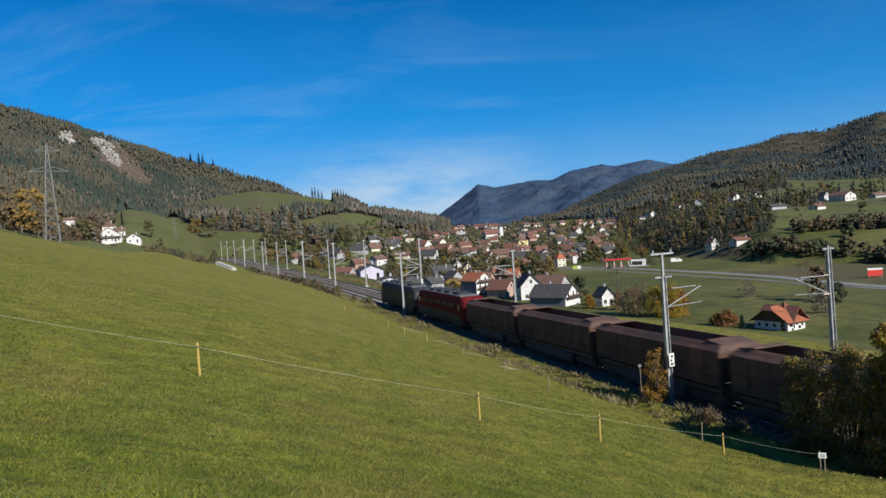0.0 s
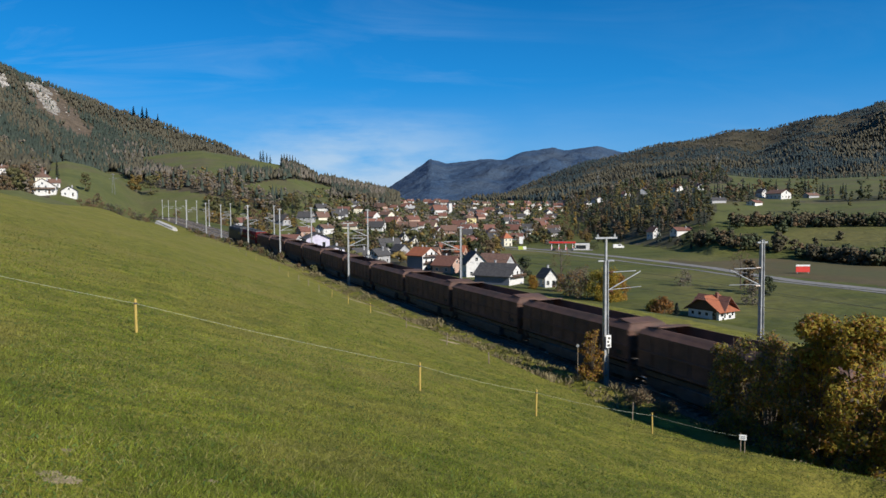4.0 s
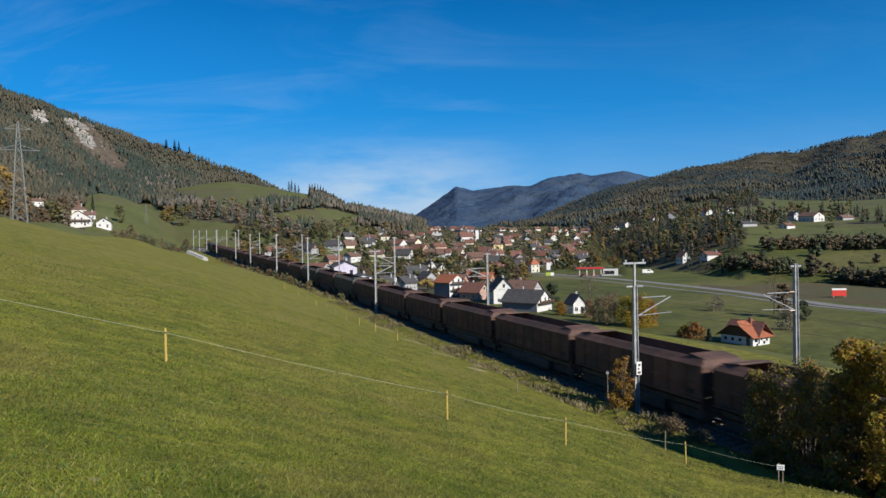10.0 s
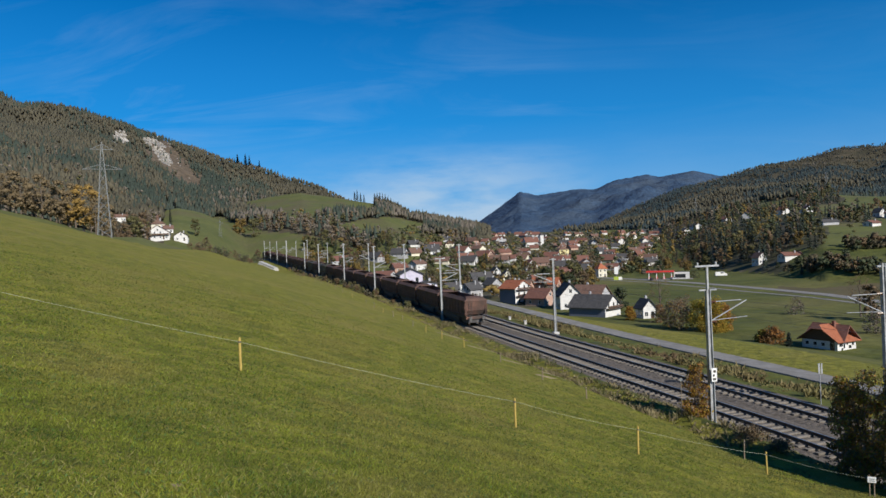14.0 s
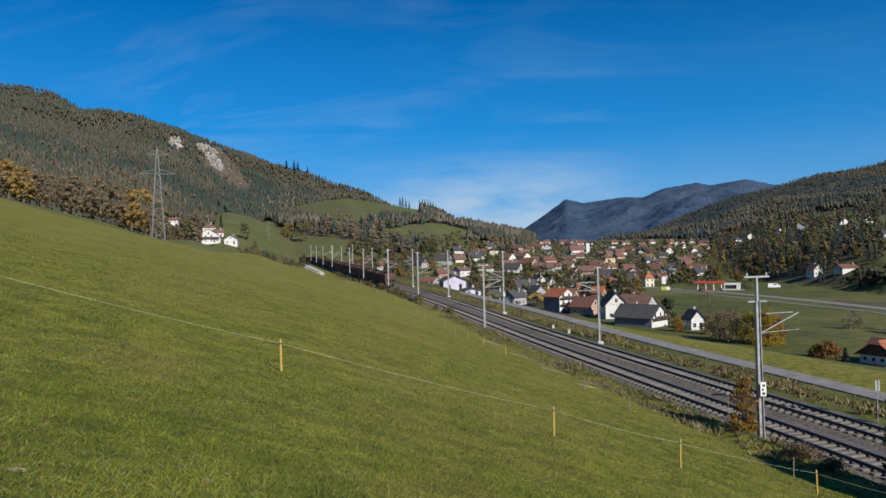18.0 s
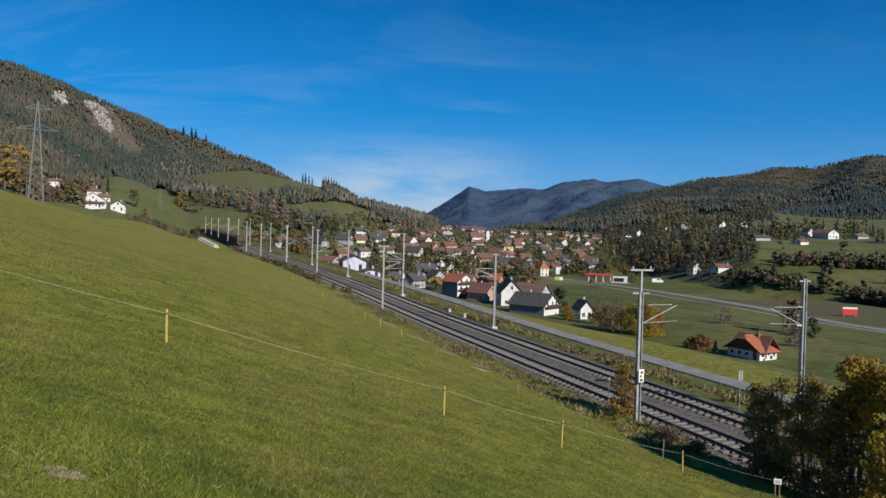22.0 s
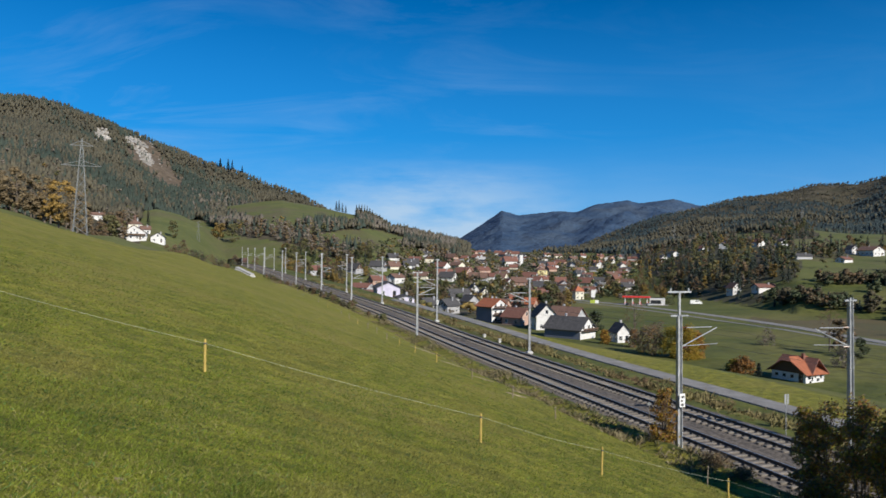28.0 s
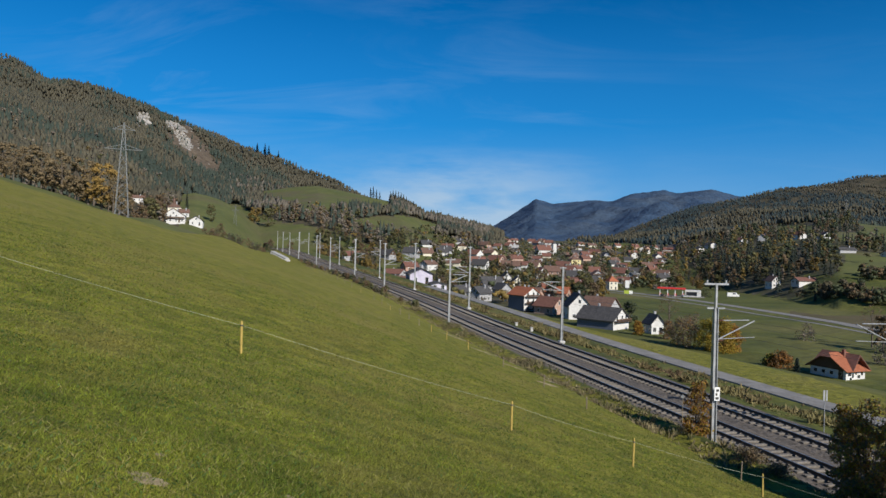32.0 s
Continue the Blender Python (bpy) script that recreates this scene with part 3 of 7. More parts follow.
def tube(bm, pts, r, sides=5):
    """One bent tube through the points."""
    prev = None
    for i, p in enumerate(pts):
        d = (Vector(pts[min(i + 1, len(pts) - 1)]) - Vector(pts[max(i - 1, 0)])).normalized()
        u = d.orthogonal().normalized()
        if prev is not None:
            u = (old - d * old.dot(d)).normalized()
        old = u
        w = d.cross(u)
        ring = [bm.verts.new(Vector(p) + (u * math.cos(6.2832 * k / sides) + w * math.sin(6.2832 * k / sides)) * r) for k in range(sides)]
        if prev is not None:
            for k in range(sides):
                bm.faces.new((prev[k], prev[(k + 1) % sides], ring[(k + 1) % sides], ring[k]))
        prev = ring
def made(f, *args, **kw):
    bm = bmesh.new()
    f(bm, *args, **kw)
    return bm
def boxes(rows, bevel=0.0):
    bm = bmesh.new()
    for r in rows:
        box(bm, *r, bevel=bevel)
    return bm
def rods(rows, sides=6):
    bm = bmesh.new()
    for p, q, r in rows:
        rod(bm, p, q, r, sides)
    return bm
def prism(bm, pts, y0, y1):
    """A closed outline in x and z, drawn out from y0 to y1."""
    a = [bm.verts.new((x, y0, z)) for x, z in pts]
    b = [bm.verts.new((x, y1, z)) for x, z in pts]
    k = len(pts)
    for i in range(k):
        bm.faces.new((a[i], a[(i + 1) % k], b[(i + 1) % k], b[i]))
    bm.faces.new(a[::-1])
    bm.faces.new(b)
    bmesh.ops.recalc_face_normals(bm, faces=bm.faces)
def sweep(profile, vs, closed=False):
    """A strip with an outline in n and height over the rail, drawn along the line."""
    vs = np.asarray(vs, float)
    verts = []
    for n, dz in profile:
        x, y = at_track(n, vs)
        verts.append(np.stack([x, y, rail_z(vs) + dz], 1))
    verts = np.stack(verts, 1)
    k, m = len(profile), len(vs)
    i, j = np.meshgrid(np.arange(m - 1), np.arange(k if closed else k - 1), indexing="ij")
    jj = (j + 1) % k
    faces = np.stack([i * k + j, i * k + jj, (i + 1) * k + jj, (i + 1) * k + j], -1).reshape(-1, 4)
    return verts.reshape(-1, 3), faces

# ---------------------------------------------------------------- railway
NEAR, FARTRACK = 25.8, 30.05
VS = np.concatenate([np.arange(-45, 460, 2.5), np.arange(460, 900, 8)])
track = tagged(new("railway_track"), "double railway track on grey ballast along the slope", "railway", kind="structure")
def strip(name, profile, material, parent, closed=False, label="", vs=VS):
    me = mesh_from(name, *sweep(profile, vs, closed), [material], smooth_shade=False)
    ob = new(name, me)
    ob.parent = parent
    if label:
        ob["label"] = label
    return ob
def ballast():
    vs = np.concatenate([np.arange(-45, 260, 0.8), np.arange(260, 900, 8)])
    ns = np.concatenate([[21.9, 22.6, 23.3], np.arange(23.9, 32.1, 0.45), [32.4, 33.0, 33.8]])
    h = np.interp(ns, (21.9, 23.9, 27.4, 27.93, 28.5, 32.0, 33.8), (-1.25, -0.26, -0.24, -0.33, -0.24, -0.26, -1.25))
    verts, faces = sweep(list(zip(ns, h)), vs)
    rng = np.random.default_rng(3)
    verts = verts + rng.normal(0, 0.022, verts.shape)
    ob = new("ballast_bed", mesh_from("ballast_bed", verts, faces, [M["ballast"]], smooth_shade=False))
    ob.parent = track
ballast()
for centre in (NEAR, FARTRACK):
    for side in (-0.75, 0.75):
        c = centre + side
        strip("rail", [(c - 0.065, -0.17), (c + 0.065, -0.17), (c + 0.02, -0.13), (c + 0.02, -0.05), (c + 0.036, -0.04), (c + 0.036, -0.006), (c - 0.036, -0.006), (c - 0.036, -0.04), (c - 0.02, -0.05), (c - 0.02, -0.13)], M["rail"], track, True)
        strip("rail_head", [(c - 0.034, -0.005), (c + 0.034, -0.005), (c + 0.034, 0.001), (c - 0.034, 0.001)], M["rail_top"], track, True, "rail head polished by wheels")
def sleeper_at(n, v):
    x, y = at_track(n, v)
    x2, y2 = at_track(n, v + 0.5)
    return pose(float(x), float(y), float(rail_z(v)) - 0.17, 0, 0, math.degrees(math.atan2(-(x2 - x), y2 - y)))

# masts of the overhead line: distance along, height of the top over the rail, side
def catenary_mast(v, top, far_side, plate, tee, arms=True):
    n = 33.4 if far_side else 23.3
    x, y = at_track(n, v)
    x2, y2 = at_track(n, v + 1)
    z = float(rail_z(v))
    foot = -1.0
    rz = math.degrees(math.atan2(-(x2 - x), y2 - y))
    label = "galvanised steel overhead line mast with a wide top crossarm" if tee else "galvanised steel overhead line mast beside the track"
    o = thing("catenary_mast", label, "mast", pose(float(x), float(y), z, 0, 0, rz), "masts of the overhead line")
    bm = bmesh.new()
    w0, w1 = (0.14, 0.105) if v < 60 else (0.12, 0.085)
    neck = top - 1.36 if tee and v < 60 else top
    # one rolled section of two flanges and a web, tapering upwards
    def section(w, h):
        f, d = w * 0.9, 0.02
        return [bm.verts.new((sx * x, sy * y, h)) for sx, sy, x, y in ((-1, -1, w + d, f), (-1, -1, w - d, f), (-1, -1, w - d, 0.012), (1, -1, w - d, 0.012), (1, -1, w - d, f), (1, -1, w + d, f), (1, 1, w + d, f), (1, 1, w - d, f), (1, 1, w - d, 0.012), (-1, 1, w - d, 0.012), (-1, 1, w - d, f), (-1, 1, w + d, f))]
    a, b = section(w0, foot), section(w1, neck)
    for i in range(12):
        bm.faces.new((a[i], a[(i + 1) % 12], b[(i + 1) % 12], b[i]))
    bm.faces.new(b)
    bmesh.ops.recalc_face_normals(bm, faces=bm.faces)
    part("post", bm, M["galv"], o)
    if neck < top:
        part("top_pole", boxes([(-0.06, 0.06, -0.06, 0.06, neck, top - 0.02)], 0.01), M["galv"], o)
    part("foundation", boxes([(-0.35, 0.35, -0.35, 0.35, foot - 0.6, foot + 0.55)], 0.04), M["concrete"], o)
    if tee:
        part("crossarm", boxes([(-0.75, 0.75, -0.05, 0.05, top - 0.12, top - 0.02), (-0.62, -0.54, -0.05, 0.05, top - 0.02, top + 0.14), (0.54, 0.62, -0.05, 0.05, top - 0.02, top + 0.14)]), M["galv"], o)
        for sx in (-0.35, 0.35):
            part("bracket", boxes([(sx - 0.2, sx + 0.2, -0.04, 0.04, top - 1.42, top - 1.34)]), M["galv"], o)
    else:
        part("crossarm", boxes([(-0.42, 0.42, -0.05, 0.05, top - 0.2, top - 0.1)]), M["galv"], o)
    reach = -2.55 if far_side else 2.45
    hi, lo = min(top - 1.4, 6.55), 5.45
    fat = 1.0 if v < 60 else 1.7
    if arms:
        arm = part("cantilever", rods([((0, 0, hi), (reach * 0.86, 0, hi + 0.02), 0.03 * fat), ((0, 0, lo), (reach, 0, hi - 0.02), 0.035 * fat), ((reach * 0.12, 0, lo + 0.1), (reach * 1.02, 0, lo + 0.18), 0.022 * fat)]), M["galv"], o, "thin steel cantilever tubes")
        for zz in (hi, lo):
            ins = bmesh.new()
            for k in range(4):
                rod(ins, (reach * (0.06 + 0.035 * k), 0, zz + 0.01), (reach * (0.095 + 0.035 * k), 0, zz + 0.02), 0.07, 8, 0.035)
            part("insulator", ins, M["insulator"], arm, "brown ribbed ceramic insulator")
    if plate:
        sign = part("number_plate", boxes([(-0.17, 0.17, -0.30, -0.27, 2.25, 2.98)], 0.008), M["white_paint"], o, "white plate with worn dark bars")
        for x0, x1, z0 in ((-0.1, 0.1, 2.32), (-0.1, 0.02, 2.53), (-0.06, 0.1, 2.74)):
            part("bar", boxes([(x0, x1, -0.305, -0.300, z0, z0 + 0.13)]), M["steel_dark"], sign)
    return o
for v, top, plate, tee in ((32.1, 8.6, 1, 1), (89.6, 8.65, 0, 1), (134.5, 9.85, 0, 0), (166.1, 10.0, 0, 0), (205.2, 9.7, 0, 0), (235.6, 9.9, 0, 0), (290.7, 10.4, 0, 0), (330, 9.9, 0, 0), (366.1, 9.6, 0, 0), (402, 9.8, 0, 0), (-24, 8.6, 0, 1)):
    catenary_mast(v, top, False, plate, tee)
for v, top, plate, tee in ((30.35, 8.25, 0, 0), (75.1, 8.4, 0, 0), (112.4, 10.1, 1, 0), (148.4, 9.8, 0, 0), (183.5, 9.7, 0, 0), (218.3, 9.4, 0, 0), (249.3, 9.5, 0, 0), (300.8, 10.3, 0, 0), (340, 9.8, 0, 0), (380, 9.8, 0, 0)):
    catenary_mast(v, top, True, plate, tee)

def overhead_wires():
    for n in (NEAR, FARTRACK):
        o = thing("overhead_wire", "thin overhead contact wire above the track", "wire", None, "overhead wires")
        for name, h, sag in (("contact_wire", 5.5, 0.0), ("messenger_wire", 6.5, 0.5)):
            vs = np.arange(-30, 430, 6.0)
            pts = []
            for v in vs:
                x, y = at_track(n, v)
                k = ((v - 32) % 61) / 61
                pts.append((float(x), float(y), float(rail_z(v)) + h - sag * 4 * k * (1 - k)))
            part(name, made(tube, pts, 0.008, 3), M["wire"], o)
overhead_wires()

# lane between the railway and the fields
lane = strip("lane", [(43.1, -2.25), (43.2, -1.98), (44.5, -1.94), (45.8, -1.98), (45.9, -2.25)], M["asphalt"], None, False, vs=np.arange(-60, 176, 2.5))
tagged(lane, "narrow grey asphalt lane below the railway", "road", kind="structure")

# ---------------------------------------------------------------- train
def bogie(parent, y):
    b = part("bogie", boxes([(-1.04, -0.88, y - 1.6, y + 1.6, 0.34, 0.84), (0.88, 1.04, y - 1.6, y + 1.6, 0.34, 0.84), (-1.0, 1.0, y - 1.5, y + 1.5, 0.40, 0.80)], 0.02), M["steel_dark"], parent)
    for yy in (y - 0.9, y + 0.9):
        for sx in (-1, 1):
            bm = bmesh.new()
            rod(bm, (sx * 0.68, yy, 0.46), (sx * 0.82, yy, 0.46), 0.46, 20)
            rod(bm, (sx * 0.82, yy, 0.46), (sx * 0.86, yy, 0.46), 0.16, 10)
            part("wheel", bm, M["rail"], b)
def buffers(parent, ends):
    for y in ends:
        for sx in (-0.87, 0.87):
            s = 1 if y > 0 else -1
            bm = rods([((sx, y - s * 0.6, 1.05), (sx, y - s * 0.08, 1.05), 0.1), ((sx, y - s * 0.08, 1.05), (sx, y, 1.05), 0.23)], 12)
            part("buffer", bm, M["steel_dark"], parent)
def hopper_wagon(paint, label):
    o = thing("hopper_wagon", label, "wagon", None, "wagons of the ore train")
    L, W, T = 6.15, 1.46, 3.62
    # open hopper shell: outer sides, slanted ends, inner cavity down to the load
    bm = bmesh.new()
    def ring(x, y, z):
        return [bm.verts.new((sx * x, sy * y, z)) for sx, sy in ((-1, -1), (1, -1), (1, 1), (-1, 1))]
    rings = [ring(0.75, 3.4, 0.95), ring(1.36, 5.55, 1.45), ring(W, 5.92, 2.0), ring(W, L, T - 0.46), ring(W + 0.05, L + 0.02, T - 0.46), ring(W + 0.05, L + 0.02, T - 0.36), ring(W - 0.40, L - 0.30, T), ring(W - 0.46, L - 0.36, T), ring(W - 0.40, L - 0.50, T - 1.3)]
    bm.faces.new(rings[0][::-1])
    for a, b in zip(rings[:-1], rings[1:]):
        for i in range(4):
            bm.faces.new((a[i], a[(i + 1) % 4], b[(i + 1) % 4], b[i]))
    bmesh.ops.recalc_face_normals(bm, faces=bm.faces)
    part("hopper_body", bm, paint, o)
    # load, heaped unevenly
    bm = bmesh.new()
    bmesh.ops.create_grid(bm, x_segments=6, y_segments=24, size=1, matrix=Matrix.Diagonal((W - 0.35, L - 0.45, 1, 1)))
    for v in bm.verts:
        v.co.z = T - 1.1 + 0.09 * noise.noise((v.co.x * 0.9, v.co.y * 0.45, 3.3)) + 0.06 * noise.noise((v.co.x * 3.1, v.co.y * 2.3, 1.3))
    part("ore_load", bm, M["ore"], o, "dusty dark load")
    for sy in (-1, 1):
        bm = bmesh.new()
        prism(bm, [(sy * (L - 0.22), T - 0.03), (sy * (L - 1.35), T + 0.12), (sy * (L - 1.37), T + 0.05), (sy * (L - 0.24), T - 0.12)], -W + 0.36, W - 0.36)
        bmesh.ops.transform(bm, matrix=pose(0, 0, 0, 0, 0, 90), verts=bm.verts)
        bmesh.ops.recalc_face_normals(bm, faces=bm.faces)
        part("end_hood", bm, paint, o)
        part("headstock", boxes([(-1.35, 1.35, sy * 5.75, sy * 5.95, 0.85, 1.22)], 0.02), paint, o)
        part("end_platform", boxes([(-1.3, 1.3, sy * 4.9, sy * 5.75, 1.18, 1.24)]), M["steel_dark"], o)
        for sx in (-1, 1):
            part("corner_post", boxes([(sx * 1.28 - 0.06, sx * 1.28 + 0.06, sy * 5.96, sy * 6.10, 1.2, 3.1)], 0.01), paint, o)
        part("brake_cylinder", rods([((-0.5, sy * 5.2, 1.6), (0.3, sy * 5.2, 1.6), 0.22), ((0.6, sy * 5.3, 1.25), (0.6, sy * 5.3, 2.2), 0.1), ((-0.9, sy * 5.5, 1.25), (-0.9, sy * 5.5, 2.25), 0.035)], 10), M["steel_dark"], o)
        bm = rods([((-0.55, sy * 6.02, 1.22), (-0.55, sy * 6.16, 3.3), 0.022), ((-0.95, sy * 6.02, 1.22), (-0.95, sy * 6.16, 3.3), 0.022)] + [((-0.55, sy * (6.03 + 0.02 * k), 1.4 + 0.3 * k), (-0.95, sy * (6.03 + 0.02 * k), 1.4 + 0.3 * k), 0.018) for k in range(7)], 5)
        part("ladder", bm, M["steel_dark"], o)
        bogie(o, sy * 4.3)
    for sx in (-1, 1):
        part("side_panel", boxes([(sx * (W - 0.05), sx * (W + 0.03), -6.1, 6.1, 1.45, T - 0.44)], 0.015), paint, o)
        part("waist_rail", boxes([(sx * (W + 0.02), sx * (W + 0.10), -6.1, 6.1, 2.28, 2.38)], 0.01), paint, o)
    rib = None
    for sx in (-1, 1):
        for y in (-4.9, -3.5, -2.1, -0.7, 0.7, 2.1, 3.5, 4.9):
            m = pose(sx * (W + 0.05), y, 0)
            if rib is None:
                bm = bmesh.new()
                box(bm, -0.035, 0.035, -0.05, 0.05, 1.5, T - 0.46, 0.012)
                rib = part("rib", bm, paint, o)
                rib.matrix_basis = m
            else:
                again(rib, o, m, "rib")
        part("side_rail", boxes([(sx * (W + 0.0), sx * (W + 0.09), -6.1, 6.1, 1.42, 1.56)], 0.01), paint, o)
        part("sill", boxes([(sx * 1.1, sx * 1.22, -5.8, 5.8, 0.95, 1.22)], 0.01), M["steel_dark"], o)
        part("discharge_chute", boxes([(sx * 0.8, sx * 1.4, -3.0, 3.0, 0.30, 0.97)], 0.05), M["steel_dark"], o)
    part("plate", boxes([(-W - 0.05, -W - 0.035, -5.6, -5.1, 1.75, 2.0)]), M["loco_grey"], o, "grey data plate")
    buffers(o, (-6.5, 6.5))
    return o
def locomotive(paint, label):
    o = thing("locomotive", label, "locomotive", None, "locomotives of the ore train")
    L, W = 9.2, 1.5
    bm = bmesh.new()
    secs = [(-L, 1.15, 1.3, 2.5, 0.9), (-L + 0.35, 1.42, 1.2, 3.2, 1.15), (-L + 1.3, W, 1.15, 3.75, 1.25), (L - 1.3, W, 1.15, 3.75, 1.25), (L - 0.35, 1.42, 1.2, 3.2, 1.15), (L, 1.15, 1.3, 2.5, 0.9)]
    prev = None
    for y, w, z0, z1, wt in secs:
        cur = [bm.verts.new(p) for p in ((-w, y, z0), (w, y, z0), (w, y, z1 - 0.55), (wt, y, z1), (-wt, y, z1), (-w, y, z1 - 0.55))]
        if prev:
            for i in range(6):
                bm.faces.new((prev[i], prev[(i + 1) % 6], cur[(i + 1) % 6], cur[i]))
        else:
            bm.faces.new(cur[::-1])
        prev = cur
    bm.faces.new(prev)
    bmesh.ops.recalc_face_normals(bm, faces=bm.faces)
    bmesh.ops.bevel(bm, geom=list(bm.edges), offset=0.05, segments=2, affect="EDGES")
    part("body", bm, paint, o)
    part("skirt", boxes([(-1.49, 1.49, -8.6, 8.6, 0.75, 1.2)], 0.04), M["loco_grey"], o)
    part("roof", boxes([(-1.1, 1.1, -7.2, 7.2, 3.72, 3.88)], 0.05), M["loco_light"], o)
    for y in (-4.5, -1.5, 1.5, 4.5):
        part("roof_box", boxes([(-0.75, 0.75, y - 0.9, y + 0.9, 3.88, 4.12)], 0.05), M["loco_grey"], o)
    for sx in (-1, 1):
        for y in (-5.2, -2.6, 0.0, 2.6, 5.2):
            part("side_grille", boxes([(sx * 1.5, sx * 1.52, y - 0.95, y + 0.95, 2.55, 3.0)]), M["loco_grey"], o)
        part("side_stripe", boxes([(sx * 1.5, sx * 1.515, -7.9, 7.9, 1.2, 1.85)]), M["loco_grey"], o)
        for y in (-7.6, 7.6):
            part("cab_side_window", boxes([(sx * 1.5, sx * 1.52, y - 0.3, y + 0.3, 2.35, 2.95)]), M["glass_dark"], o)
    for sy in (-1, 1):
        bm = boxes([(-1.0, 1.0, -0.02, 0.02, -0.36, 0.36)], 0.01)
        w = part("windscreen", bm, M["glass_dark"], o)
        w.matrix_basis = pose(0, sy * (L - 0.14), 2.83, sy * 24, 0, 0)
        for sx in (-0.95, 0.95):
            part("headlight", rods([((sx, sy * (L - 0.06), 1.6), (sx, sy * (L + 0.04), 1.6), 0.14)], 14), M["lamp"], o)
        part("snow_plough", boxes([(-1.2, 1.2, sy * (L - 0.3), sy * L, 0.3, 0.8)], 0.03), M["loco_grey"], o)
        for y in (5.0,):
            bogie(o, sy * y)
        base = sy * 5.6
        part("pantograph", rods([((-0.6, base - 0.5, 4.0), (-0.6, base + 0.5, 4.0), 0.03), ((0.6, base - 0.5, 4.0), (0.6, base + 0.5, 4.0), 0.03), ((0, base - 0.5, 4.05), (0, base + 0.6, 4.25 if sy > 0 else 4.8), 0.03), ((0, base + 0.6, 4.25 if sy > 0 else 4.8), (0, base - 0.4, 4.3 if sy > 0 else 5.42), 0.025), ((-0.8, base - 0.4, 4.3 if sy > 0 else 5.44), (0.8, base - 0.4, 4.3 if sy > 0 else 5.44), 0.03)]), M["steel_dark"], o)
    buffers(o, (-9.7, 9.7))
    return o
SPEED, FRONT = 23.4, 107.0     # metres a second; front of the train along the line at the start
TRAIN = []
def build_train():
    at = FRONT - 9.7
    one = locomotive(M["loco_grey"], "dark grey electric locomotive at the head of the train")
    part("red_cab_end", boxes([(-1.16, 1.16, -9.235, -9.205, 1.4, 2.35)], 0.01), M["loco_red"], one, "red cab front")
    TRAIN.append((one, at))
    at -= 19.5
    TRAIN.append((locomotive(M["loco_red"], "dark red electric locomotive with a grey skirt"), at))
    at -= 9.7 + 6.6
    brown = hopper_wagon(M["wagon_brown"], "oxide-brown open ore hopper wagon with a dusty load")
    green = hopper_wagon(M["wagon_green"], "faded grey-green open ore hopper wagon with a dusty load")
    first = {"b": True, "g": True}
    for k in range(24):
        c = "g" if k in (12, 14) else "b"
        src = green if c == "g" else brown
        o = src if first[c] else copy_thing(src, Matrix())
        first[c] = False
        TRAIN.append((o, at))
        at -= 13.07
build_train()
def train_pose(v):
    x, y = at_track(NEAR, v)
    x2, y2 = at_track(NEAR, v + 2)
    x1, y1 = at_track(NEAR, v - 2)
    z2, z1 = rail_z(v + 2), rail_z(v - 2)
    return pose(float(x), float(y), float(rail_z(v)), math.degrees(math.atan2(z2 - z1, 4)), 0, math.degrees(math.atan2(-(x2 - x1), y2 - y1)))
def motions():
    for ob, at in TRAIN:
        walk(ob, [(t, train_pose(at + SPEED * t)) for t in range(33)])

# ---------------------------------------------------------------- fences
def fence_post(x, y, h, r, material, label, group):
    z = ground(x, y)
    o = thing("fence_post", label, "post", pose(x, y, z, random.uniform(-2, 2), random.uniform(-2, 2), random.uniform(0, 90)), group)
    bm = bmesh.new()
    rod(bm, (0, 0, -0.3), (0, 0, h - 0.05), r, 8, r * 0.92)
    rod(bm, (0, 0, h - 0.05), (0, 0, h), r * 0.92, 8, r * 0.5)
    part("stake", bm, material, o)
    bm = bmesh.new()
    rod(bm, (0, 0, h - 0.13), (0, 0, h - 0.09), r * 1.25, 8)
    part("insulator", bm, M["steel_dark"], o)
    return (x, y, z + h - 0.11)
def at_ray(a, y):
    return a * y, y
cross = []
for a, y, h in ((-0.95, 13.6, 0.95), (-0.3675, 16.0, 0.80), (0.0417, 19.4, 0.84), (0.2187, 20.7, 0.86), (0.4020, 24.0, 0.80)):
    cross.append(fence_post(*at_ray(a, y), h, 0.032, M["post"], "yellow pasture fence post in the grass", "posts of the cross fence"))
def hung(points, name, label, sag=0.06, r=0.0042):
    o = thing(name, label, "fence cord")
    for p, q in zip(points[:-1], points[1:]):
        pts = [Vector(p).lerp(Vector(q), k / 8) - Vector((0, 0, sag * 4 * (k / 8) * (1 - k / 8))) for k in range(9)]
        part("span", made(tube, pts, r, 4), M["rope"], o)
# small board at the end of the cross fence
sx, sy = at_ray(0.548, 22.3)
sz = ground(sx, sy)
board = thing("fence_sign", "small white board on two wooden pegs at the fence corner", "sign", pose(sx, sy, sz, 0, 0, -20))
for dx in (-0.06, 0.07):
    part("peg", boxes([(dx - 0.016, dx + 0.016, -0.016, 0.016, -0.2, 0.63 if dx > 0 else 0.68)], 0.004), M["old_wood"], board)
face = part("panel", boxes([(-0.12, 0.12, -0.042, -0.018, 0.44, 0.63)], 0.006), M["white_paint"], board, "white panel with faint bars")
for z0 in (0.49, 0.55):
    part("bar", boxes([(-0.07, 0.08, -0.048, -0.043, z0, z0 + 0.03)]), M["galv"], face)
hung(cross + [(sx, sy, sz + 0.55)], "electric_fence", "pale electric fence cord strung between pasture posts")
low_line = []
